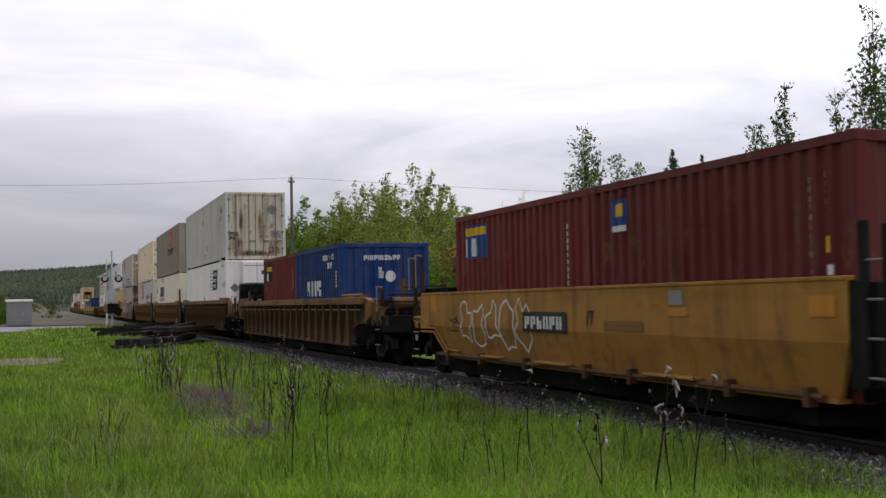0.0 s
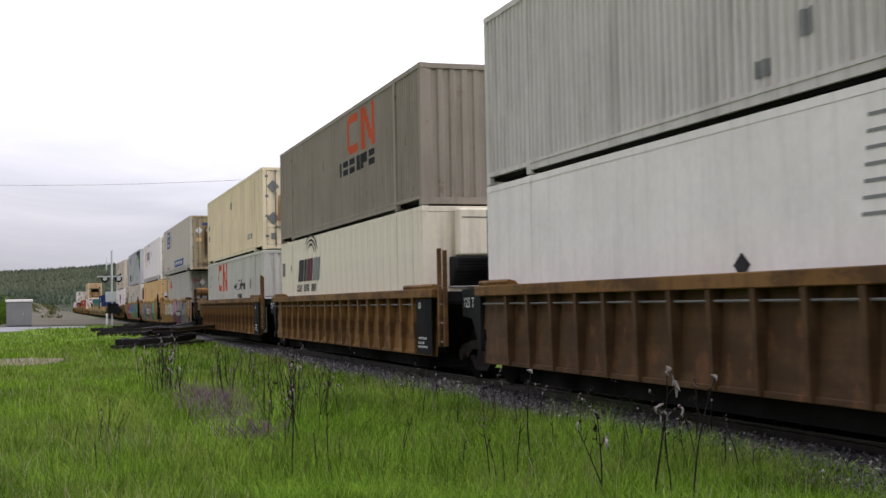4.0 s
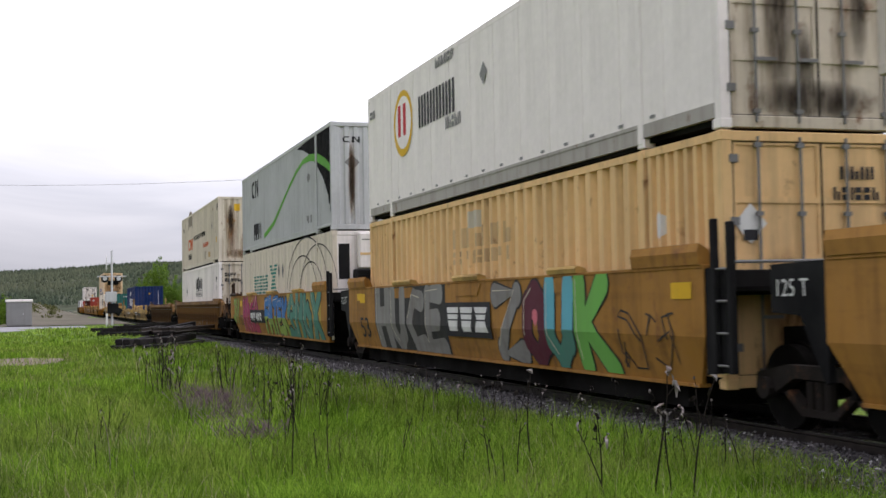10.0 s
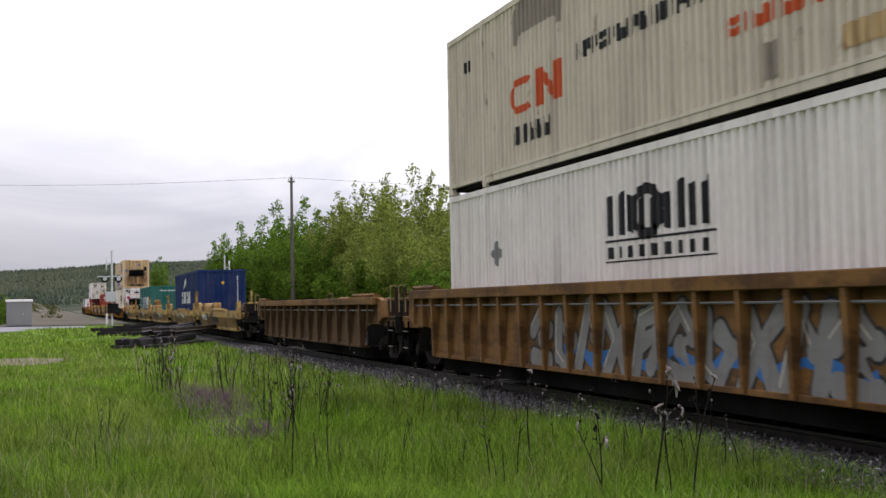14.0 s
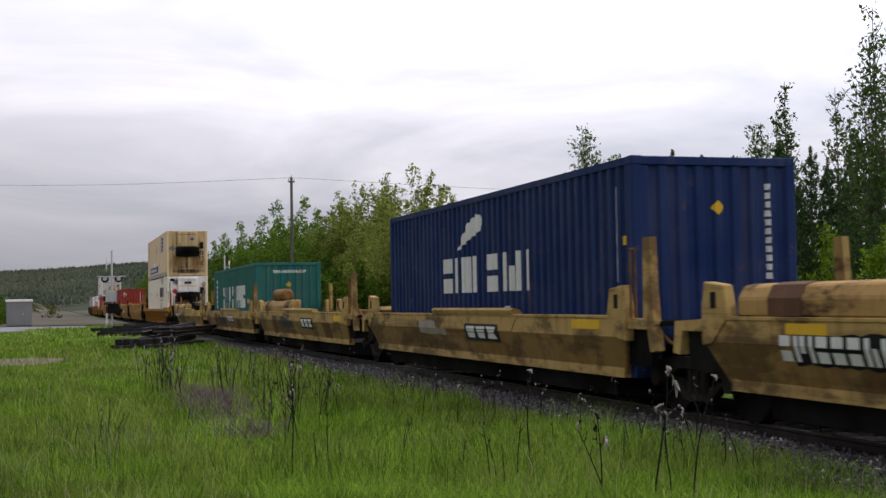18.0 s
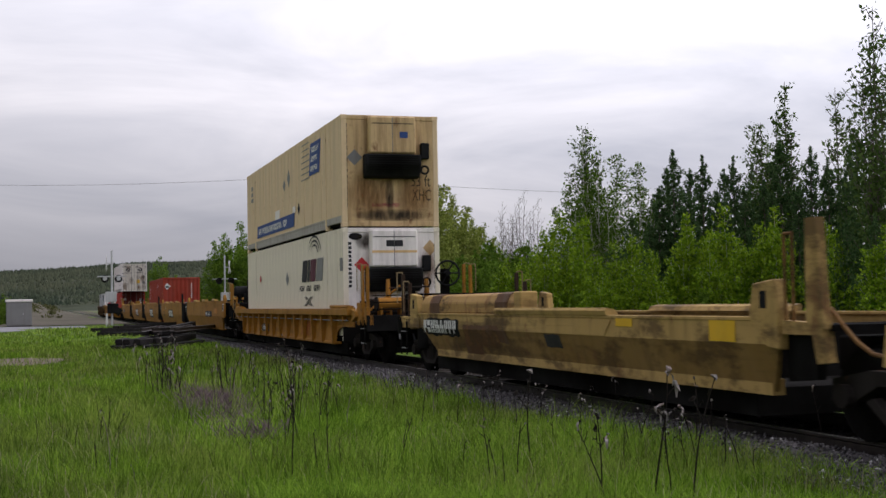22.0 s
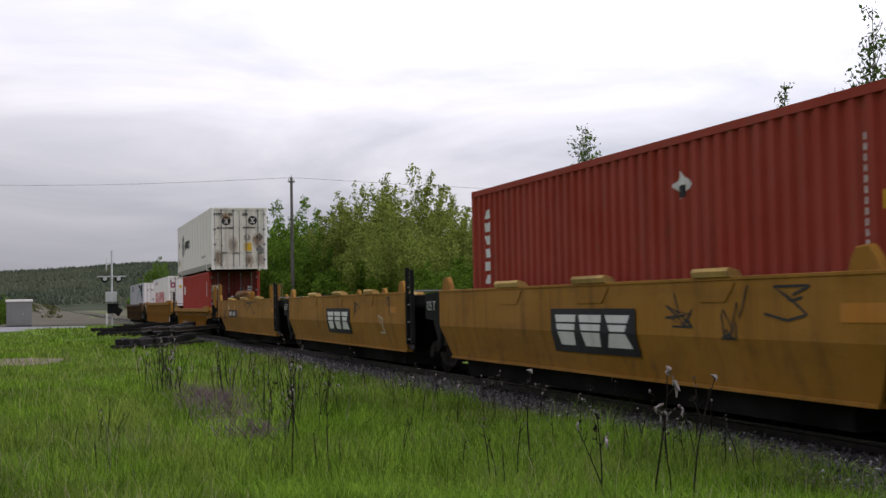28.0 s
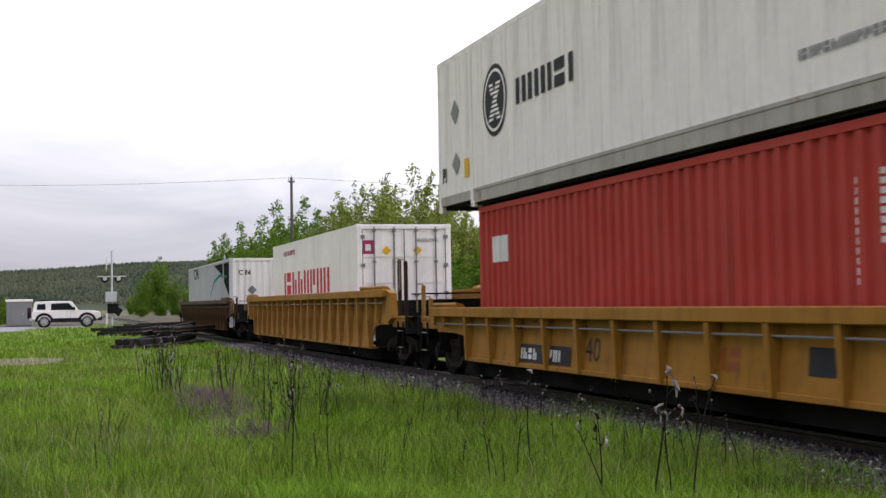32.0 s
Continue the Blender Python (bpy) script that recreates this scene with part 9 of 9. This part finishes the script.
paint_on(S1, "rect", "mark_yellow", 1.85, 1.42, 0.49, 0.21)
paint_on(S2, "rect", "mark_yellow", 16.54, 1.51, 0.50, 0.16)
piece(S2, "HUCE", "spray_silver", "", "spray_black", "spray_black", 14.70, 0.46, 5.0, 1.26, 0.50, 0.06)
piece(S2, "Z", "spray_silver", "", "spray_black", "", 6.88, 0.46, 1.30, 1.20, 0.40, 0.035)
piece(S2, "O", "mark_wine", "", "spray_black", "", 5.62, 0.46, 1.05, 1.26, 0.60, 0.035)
paint_on(S2, "heart", "mark_pink", 5.36, 1.02, 0.50, 0.46)
piece(S2, "U", "spray_sky", "spray_teal", "spray_black", "", 4.72, 0.46, 1.10, 1.22, 0.36, 0.035)
piece(S2, "K", "mark_green", "", "spray_black", "", 3.62, 0.46, 1.20, 1.22, 0.34, 0.035)
paint_on(S2, "plate", "mark_white", 9.59, 0.82, 2.51, 0.61, 3)
paint_on(S2, "scrawl", "spray_black", 2.23, 0.57, 0.70, 0.73)
paint_on(S2, "scrawl", "spray_black", 1.43, 0.60, 0.71, 0.66)
paint_on(S2, "rect", "mark_yellow", 0.76, 1.43, 0.49, 0.19)
paint_on(S2, "num53", "mark_black", 16.26, 0.66, 0.81, 0.46)
paint_on(S2, "rect", "mark_yellow", 16.23, 1.45, 0.48, 0.21)
piece(S3, "3V", "spray_lime", "", "spray_black", "", 17.45, 0.80, 1.45, 0.85, 0.36, 0.03)
piece(S3, "qrps", "mark_magenta", "spray_red", "spray_black", "", 15.0, 0.46, 3.4, 1.26, 0.42, 0.04)
piece(S3, "FATEK", "spray_blue", "spray_lime", "spray_black", "spray_mauve", 10.10, 0.56, 4.3, 1.05, 0.40, 0.06)
piece(S3, "sqrt", "spray_teal", "", "spray_black", "spray_straw", 5.75, 0.46, 4.9, 1.28, 0.56, 0.06)
paint_on(S3, "plate", "mark_white", 13.25, 0.83, 3.29, 0.45, 9)
paint_on(S3, "num53", "mark_black", 15.63, 0.69, 0.72, 0.39)
paint_on(S3, "rect", "mark_yellow", 15.75, 1.41, 0.42, 0.22)
piece(Q1, "srqtpsrtqs", "spray_silver", "", "spray_black", "", 13.30, 0.48, 8.6, 0.85, 0.38, 0.04)
paint_on(Q1, "stripe", "spray_blue", 12.03, 0.52, 7.19, 0.37)
paint_on(K1, "plate", "mark_white", 6.58, 0.96, 2.36, 0.26, 9)
paint_on(K1, "rect", "amber", 3.58, 1.11, 1.24, 0.22)
paint_on(K2, "plate", "mark_white", 8.17, 0.80, 2.66, 0.47, 3)
paint_on(K2, "num40", "mark_black", 11.63, 0.73, 0.49, 0.46)
paint_on(K2, "rect", "amber", 12.43, 1.17, 0.63, 0.19)
paint_on(K2, "scrawl", "spray_pale", 10.80, 1.31, 0.77, 0.20)
paint_on(K2, "rect", "mark_grey", 9.98, 1.40, 0.27, 0.18)
paint_on(K3, "plate", "mark_white", 7.68, 0.71, 2.75, 0.61, 3)
paint_on(K3, "scrawl", "spray_black", 4.49, 1.11, 1.00, 0.38)
paint_on(K3, "scrawl", "spray_black", 2.85, 0.98, 0.55, 0.58)
paint_on(K3, "scrawl", "spray_black", 2.05, 1.20, 0.88, 0.34)
paint_on(K3, "rect", "amber", 0.69, 1.19, 0.71, 0.18)
paint_on(K4, "plate", "mark_white", 7.61, 0.71, 2.65, 0.62, 3)
paint_on(K4, "scrawl", "spray_black", 4.51, 1.09, 1.08, 0.40)
paint_on(K4, "scrawl", "spray_black", 1.45, 1.16, 0.27, 0.40)
paint_on(K4, "rect", "amber", 1.18, 1.23, 0.53, 0.13)
paint_on(K4, "scrawl", "spray_pale", 2.45, 0.79, 0.68, 0.43)
paint_on(K5, "plate", "mark_white", 10.76, 1.00, 2.34, 0.27, 9)
paint_on(K5, "scrawl", "spray_black", 6.00, 1.04, 2.86, 0.52)
paint_on(K5, "rect", "amber", 0.61, 1.20, 0.66, 0.13)
paint_on(K5, "num40", "mark_black", 12.25, 0.79, 0.53, 0.46)
paint_on(K5, "rect", "tan_stained", 10.95, 1.29, 0.43, 0.27)
paint_on(K5, "rect", "amber", 9.32, 1.27, 0.40, 0.15)
paint_on(P1, "smear", "black", 11.95, 0.75, 1.75, 0.33)
paint_on(P1, "blocks", "mark_white", 12.17, 0.79, 2.01, 0.26, 8)
paint_on(P1, "smear", "spray_black", 8.70, 0.70, 2.4, 0.44)
paint_on(P1, "rect", "mark_yellow", 12.05, 1.06, 0.7, 0.11)
paint_on(P1, "rect", "mark_yellow", 10.05, 0.96, 0.5, 0.17)
paint_on(P1, "swath", "patch_brown", 10.60, 0.48, 0.7, 0.62)
paint_on(P1, "swath", "patch_brown", 9.0, 0.48, 0.6, 0.35)
paint_on(P1, "scrawl", "spray_black", 8.62, 0.81, 1.98, 0.31)
paint_on(P1, "rect", "mark_yellow", 6.63, 0.94, 0.35, 0.17)
paint_on(P2, "smear", "taupe", 9.40, 0.83, 1.71, 0.27)
paint_on(P2, "plate", "mark_white", 6.51, 0.77, 1.72, 0.29, 3)
paint_on(P2, "rect", "mark_yellow", 1.74, 1.04, 0.95, 0.13)
paint_on(P2, "smear", "car_ochre", 7.67, 0.88, 1.13, 0.21)
paint_on(P3, "swath", "patch_brown", 11.2, 0.50, 0.8, 0.60)
paint_on(P3, "smear", "patch_brown", 3.0, 0.52, 0.9, 0.44)
paint_on(P3, "smear", "spray_black", 9.30, 0.72, 1.91, 0.39)
paint_on(P3, "plate", "mark_white", 6.05, 0.75, 1.76, 0.31, 3)
paint_on(P3, "rect", "mark_yellow", 8.84, 0.96, 0.47, 0.12)
paint_on(P3, "smear", "spray_black", 9.38, 0.87, 1.56, 0.20)
paint_on(P3, "rect", "mark_yellow", 1.53, 0.99, 0.85, 0.15)
paint_on(P4, "swath", "patch_brown", 10.9, 0.50, 0.8, 0.62)
paint_on(P4, "smear", "patch_brown", 4.2, 0.52, 1.2, 0.40)
paint_on(P4, "smear", "spray_black", 9.20, 0.67, 2.01, 0.41)
paint_on(P4, "plate", "mark_white", 6.44, 0.76, 1.69, 0.32, 3)
paint_on(P4, "rect", "mark_yellow", 8.72, 0.98, 0.53, 0.14)
paint_on(P4, "rect", "amber", 11.90, 0.91, 0.59, 0.19)
paint_on(P5, "smear", "black", 12.45, 0.80, 2.05, 0.34)
paint_on(P5, "blocks", "mark_white", 12.59, 0.86, 2.21, 0.24, 9)
paint_on(P5, "smear", "patch_brown", 10.15, 0.74, 2.2, 0.30)
paint_on(P5, "swath", "patch_brown", 10.3, 0.50, 0.9, 0.30)
paint_on(P5, "smear", "spray_black", 6.33, 0.74, 0.60, 0.21)
paint_on(P5, "rect", "mark_yellow", 1.39, 0.96, 0.56, 0.23)
paint_on(P5, "rect", "mark_yellow", 3.81, 1.09, 0.49, 0.12)
paint_on(P5, "rect", "amber", 7.68, 0.97, 1.87, 0.13)
paint_on(P5, "smear", "car_ochre", 10.13, 0.66, 1.76, 0.32)
paint_on(Q3, "plate", "mark_white", 14.31, 0.55, 0.73, 0.25, 3)
paint_on(Q3, "plate", "mark_white", 13.48, 0.56, 1.23, 0.26, 6)
paint_on(Q3, "num53", "mark_black", 10.11, 0.63, 0.34, 0.30)
paint_on(Q3, "blocks", "rust_red", 6.55, 0.56, 1.53, 0.40, 3)
paint_on(Q4, "plate", "mark_white", 11.84, 0.50, 2.06, 0.27, 9)
paint_on(Q4, "num40", "mark_black", 9.29, 0.59, 0.48, 0.34)
paint_on(Q4, "blocks", "rust_red", 5.91, 0.64, 0.92, 0.25, 3)
paint_on(Q4, "rect", "mark_black", 3.94, 0.66, 0.47, 0.28)
paint_on(Q4, "rect", "mark_white", 3.31, 1.23, 0.32, 0.09)


# swooshes on the light grey containers
def swoosh():
    F_up.side([[(-4.83, 2.72), (-3.27, 2.78), (-0.10, 2.79), (-0.10, 0.40), (-0.47, 0.98), (-1.06, 1.47), (-1.87, 1.90), (-2.92, 2.35), (-3.87, 2.58)]], "black", 0, 0, "dark_field")
    F_up.lift += 0.004
    F_up.side(ribbon([(-11.0, 0.44), (-9.05, 0.77), (-7.65, 1.23), (-6.36, 1.65), (-4.96, 2.06), (-3.9, 2.24), (-2.92, 2.26), (-1.85, 2.14), (-0.88, 1.91), (-0.10, 1.65)], [0.16, 0.15, 0.13, 0.11, 0.11, 0.13, 0.2, 0.24, 0.24, 0.2]), "mark_green", 0, 0, "swoosh")
    P_box.side([[(-5.24, 2.74), (-0.27, 2.74), (-0.22, 1.3), (-1.43, 1.79), (-2.89, 2.32)]], "black", 0, 0, "dark_field")
    P_box.lift += 0.004
    P_box.side(ribbon([(-6.65, 1.36), (-5.32, 1.99), (-3.28, 2.25), (-1.04, 2.15)], [0.06, 0.1, 0.14, 0.1]), "mark_teal", 0, 0, "swoosh")


swoosh()


# marks on the ends that lead
def end_marks():
    def rows(bx, items):
        for kind, mat, x, z, w, h, n in items:
            _seed[0] += 1
            if kind == "say":
                bx.face(scaled(word(n, 1.0), w, h), mat, x, z, "lettering")
            else:
                bx.face(shapes_for(kind, w, h, n, _seed[0]), mat, x, z, MARK_NAME.get(kind, "lettering"))
    rows(G_up, [("say", "mark_black", 0.37, 1.24, 0.48, 0.30, "53 ft"), ("say", "mark_black", 0.38, 0.88, 0.44, 0.30, "X-C"), ("rect", "mark_yellow", -0.58, 2.26, 0.26, 0.32, 1), ("diamond", "tan_stained", -0.94, 1.62, 0.44, 0.4, 1),
                ("blocks", "mark_grey", 0.12, 2.46, 0.46, 0.16, 4), ("blocks", "mark_grey", 0.12, 2.24, 0.66, 0.15, 7), ("blocks", "spray_red", -0.25, 0.36, 0.9, 0.12, 12)])
    rows(G_low, [("blocks", "mark_black", -1.03, 2.26, 0.52, 0.16, 4), ("blocks", "mark_black", -1.03, 2.02, 0.80, 0.15, 6)])
    rows(A_up, [("blocks", "mark_black", -1.20, 1.02, 0.50, 0.16, 4), ("blocks", "mark_black", -1.20, 0.84, 0.56, 0.15, 5), ("say", "mark_black", 0.55, 0.26, 0.48, 0.27, "53 ft"), ("diamond", "grey_steel", 0.46, 1.92, 0.5, 0.46, 1),
                ("rect", "mark_red", -0.95, 0.17, 0.25, 0.03, 1), ("rect", "mark_red", 0.5, 0.17, 0.25, 0.03, 1), ("blocks", "mark_grey", 0.2, 0.95, 0.4, 0.08, 7), ("blocks", "mark_grey", 0.65, 0.95, 0.4, 0.3, 5)])
    rows(A_low, [("diamond", "grey_steel", -1.12, 1.5, 0.40, 0.42, 1), ("blocks", "mark_grey", -0.7, 0.55, 0.6, 0.1, 9)])
    rows(D_up, [("diamond", "mark_white", -1.02, 1.88, 0.40, 0.42, 1), ("diamond", "mark_white", -0.48, 1.86, 0.44, 0.46, 1), ("panel", "mark_blue", -0.66, 2.36, 0.34, 0.16, 1), ("panel", "mark_blue", 0.32, 2.34, 0.34, 0.16, 1),
                ("blocks", "mark_black", 0.28, 1.97, 0.95, 0.14, 10), ("say", "mark_black", 0.87, 0.88, 0.32, 0.18, "53ft"), ("rect", "ochre", 0.30, 1.24, 0.34, 0.46, 1), ("rect", "ochre", -0.95, 1.5, 0.3, 0.2, 1)])
    rows(D_low, [("worm", "mark_red", -1.05, 2.30, 0.4, 0.16, 1), ("diamond", "mark_white", -0.66, 2.1, 0.32, 0.36, 1), ("rect", "mark_yellow", -0.62, 1.68, 0.28, 0.22, 1), ("diamond", "mark_blue", -1.0, 1.66, 0.16, 0.16, 1)])
    rows(C_up, [("diamond", "grey_steel", -1.15, 1.98, 0.46, 0.46, 1), ("diamond", "grey_steel", -1.15, 0.86, 0.46, 0.46, 1), ("rect", "mark_grey", -1.0, 0.34, 0.2, 0.22, 1), ("rect", "mark_white", -0.46, 0.98, 0.2, 0.34, 1), ("rect", "tan_stained", -0.75, 1.0, 0.22, 0.9, 1)])
    rows(C_low, [("rect", "mark_yellow", -0.60, 2.10, 0.38, 0.48, 1), ("blocks", "mark_black", -0.56, 2.4, 0.3, 0.07, 6), ("blocks", "mark_black", -0.56, 2.25, 0.3, 0.07, 5), ("blocks", "mark_black", 0.25, 2.34, 0.6, 0.16, 4)])
    rows(E_low, [("diamond", "mark_white", -1.15, 1.62, 0.42, 0.46, 1), ("rect", "mark_black", -1.03, 1.66, 0.18, 0.12, 1), ("blocks", "mark_black", 0.25, 2.36, 0.55, 0.15, 4), ("blocks", "mark_black", 0.15, 2.12, 0.7, 0.15, 6)])
    rows(F_up, [("worm", "mark_black", -0.95, 2.34, 0.48, 0.17, 1), ("diamond", "grey_steel", -0.92, 1.6, 0.42, 0.42, 1)])
    rows(F_low, [("rect", "black", -1.12, 1.60, 0.30, 0.95, 1)])
    rows(J_up, [("say", "mark_black", 0.56, 1.05, 0.52, 0.30, "53 ft"), ("say", "mark_black", 0.58, 0.68, 0.50, 0.30, "XHC"), ("diamond", "grey_steel", -1.16, 1.58, 0.42, 0.42, 1), ("column", "mark_black", -1.22, 0.5, 0.09, 2.2, 15), ("column", "mark_black", 1.18, 0.5, 0.09, 2.2, 11),
                ("blocks", "spray_red", -0.5, 0.52, 0.9, 0.09, 14)])
    rows(J_low, [("diamond", "mark_red", -1.0, 1.74, 0.40, 0.40, 1), ("diamond", "tan_stained", 0.84, 2.16, 0.40, 0.42, 1), ("column", "mark_black", -1.16, 1.35, 0.10, 1.2, 11), ("column", "mark_black", 1.14, 1.3, 0.09, 1.2, 11), ("oval", "black", -1.14, 2.58, 0.36, 0.18, 1)])
    rows(N_up, [("oval", "mark_black", -0.82, 2.06, 0.42, 0.42, 1), ("oval", "mark_black", 0.41, 2.08, 0.42, 0.42, 1), ("stripex", "white", -0.74, 2.14, 0.26, 0.26, 1), ("stripex", "white", 0.49, 2.16, 0.26, 0.26, 1), ("blocks", "mark_black", -1.04, 1.90, 0.90, 0.08, 6), ("blocks", "mark_black", 0.17, 1.92, 0.90, 0.08, 6), ("say", "mark_black", 0.21, 1.39, 0.30, 0.20, "53"),
                ("rect", "mark_yellow", 0.24, 0.86, 0.32, 0.38, 1), ("blocks", "mark_black", -1.05, 2.5, 0.4, 0.14, 4), ("blocks", "mark_black", -0.5, 2.5, 0.3, 0.14, 3), ("blocks", "mark_black", 0.15, 2.5, 0.4, 0.14, 3), ("diamond", "grey_steel", 0.72, 1.3, 0.42, 0.42, 1), ("diamond", "grey_steel", 0.74, 0.72, 0.42, 0.42, 1)])
    rows(N_low, [("oval", "mark_white", -0.20, 1.22, 0.20, 0.20, 1), ("blocks", "mark_white", -1.04, 1.70, 0.42, 0.22, 3), ("column", "mark_white", 0.62, 1.0, 0.25, 0.9, 7)])
    rows(M_box, [("diamond", "mark_white", -1.16, 2.08, 0.44, 0.46, 1), ("rect", "mark_black", -1.05, 2.2, 0.22, 0.13, 1), ("column", "mark_white", 0.63, 1.5, 0.08, 1.05, 8)])
    rows(H_box, [("diamond", "mark_yellow", -0.06, 2.12, 0.20, 0.20, 1), ("column", "mark_white", 0.76, 1.25, 0.08, 1.32, 11)])
    rows(I_box, [("diamond", "mark_yellow", -0.10, 1.66, 0.22, 0.22, 1), ("blocks", "mark_white", -0.56, 2.20, 1.55, 0.11, 11)])
    rows(O_box, [("rect", "mark_magenta", -1.09, 2.16, 0.33, 0.34, 1), ("rect", "mark_white", -1.0, 2.24, 0.14, 0.16, 1), ("diamond", "mark_yellow", -0.58, 2.12, 0.24, 0.24, 1), ("diamond", "mark_yellow", 0.22, 2.12, 0.24, 0.24, 1), ("blocks", "mark_grey", 0.34, 2.46, 0.70, 0.08, 10)])
    rows(T1[1], [("blocks", "mark_white", -0.56, 2.14, 1.14, 0.13, 10), ("blocks", "mark_white", -0.16, 1.66, 0.22, 0.3, 2), ("oval", "mark_white", 0.02, 1.56, 0.28, 0.3, 1)])
    rows(P_box, [("worm", "mark_black", -0.9, 2.2, 0.5, 0.2, 1), ("diamond", "grey_steel", -0.55, 1.35, 0.4, 0.4, 1)])


end_marks()


def stains():
    """Soot and rust on the ends that lead."""
    for bx, skin, rows in ((E_up, "soot", ((-0.72, 0.2, 0.42, 2.5), (0.42, 0.7, 0.3, 1.9), (-0.30, 0.1, 0.25, 1.2), (-1.0, 0.1, 1.9, 0.5))),
                           (G_up, "rust_wash", ((-0.98, 0.2, 0.5, 2.5), (0.85, 0.2, 0.35, 2.5), (-0.35, 0.15, 0.6, 1.3), (-1.1, 0.1, 2.2, 0.5))),
                           (G_up, "soot", ((-0.88, 1.2, 0.28, 1.4), (0.62, 0.2, 0.2, 1.5))),
                           (A_up, "soot", ((-0.72, 1.1, 0.2, 1.1), (-0.9, 0.12, 1.6, 0.3))),
                           (A_up, "rust_wash", ((-1.1, 0.1, 0.6, 1.0), (0.5, 0.1, 0.6, 0.9), (0.08, 0.6, 0.22, 1.7))),
                           (J_up, "rust_wash", ((-1.2, 0.1, 1.3, 1.5), (0.1, 0.1, 1.1, 1.4), (-0.7, 1.0, 1.5, 1.4))),
                           (J_up, "soot", ((-0.15, 0.2, 0.25, 1.2), (-1.1, 0.12, 2.2, 0.35))),
                           (J_low, "soot", ((-1.0, 2.30, 0.6, 0.5), (0.3, 0.2, 0.9, 1.1), (-1.1, 0.1, 2.2, 0.5))),
                           (J_low, "rust_wash", ((-0.9, 0.5, 0.9, 1.4), (0.75, 1.2, 0.5, 1.3))),
                           (N_up, "rust_wash", ((-0.55, 0.7, 0.5, 0.9), (-1.2, 0.1, 0.5, 0.9), (0.55, 0.9, 0.6, 0.9), (0.7, 0.1, 0.5, 0.7), (-0.9, 2.3, 0.6, 0.4), (0.2, 0.15, 0.5, 0.6))),
                           (D_up, "rust_wash", ((-0.75, 0.4, 0.6, 2.2), (0.1, 0.2, 0.8, 2.0))), (D_up, "soot", ((-0.55, 0.4, 0.2, 2.0), (-1.1, 0.1, 2.2, 0.35))),
                           (C_up, "rust_wash", ((-0.8, 0.3, 0.5, 1.9), (0.3, 0.2, 0.6, 1.4))), (E_low, "rust_wash", ((-0.9, 0.2, 0.8, 1.4), (0.2, 0.3, 0.9, 1.6))),
                           (F_up, "rust_wash", ((-0.85, 0.2, 0.26, 2.3),)), (F_up, "soot", ((-0.80, 0.5, 0.16, 1.8),)), (G_low, "rust_wash", ((-0.7, 0.3, 0.6, 1.3), (0.3, 0.2, 0.7, 1.5)))):
        for x, z, w, h in rows:
            bx.face(solid(w, h), skin, x, z, "stain")


stains()

# ---- what moves ----
def run(t):
    """How far the train has gone at t, from the clip's middle, in metres."""
    k = (t - 16.0) / 16.0
    return 12.57645 * 16 * k + 3.00631 * k ** 2 + 0.83743 * k ** 3 - 0.39196 * k ** 4


def motions():
    times = [float(i) for i in range(33)]
    for ob, u, z in STACK:
        walk(ob, [(t, pose(XC, u - run(t), z)) for t in times])
    steps = [i / 15 for i in range(481)]
    for w, y in SPIN:
        x0, y0, z0 = w.location
        walk(w, [(t, Matrix.Translation((x0, y0, z0)) @ Matrix.Rotation(run(t) / WHEEL_R, 4, "X")) for t in steps])

    # the car rolls up to the crossing
    nose = [(0.0, -9.2), (20.0, -9.2), (24.0, -8.3), (26.0, -6.4), (27.5, -4.6), (28.0, -4.0), (29.0, -2.75), (30.0, -1.3), (31.0, 0.62), (32.0, 3.35)]
    walk(SUV, [(t, pose(x - 2.36, 89.0, 0.20)) for t, x in nose])
    fine = [20.0 + i * 0.1 for i in range(121)]
    xs = np.interp([0.0] + fine, [n[0] for n in nose], [n[1] for n in nose])
    for w in SUV_WHEELS:
        p = w.location.copy()
        walk(w, [(t, Matrix.Translation(p) @ Matrix.Rotation((x - xs[0]) / 0.39, 4, "Y")) for t, x in zip([0.0] + fine, xs)])


motions()
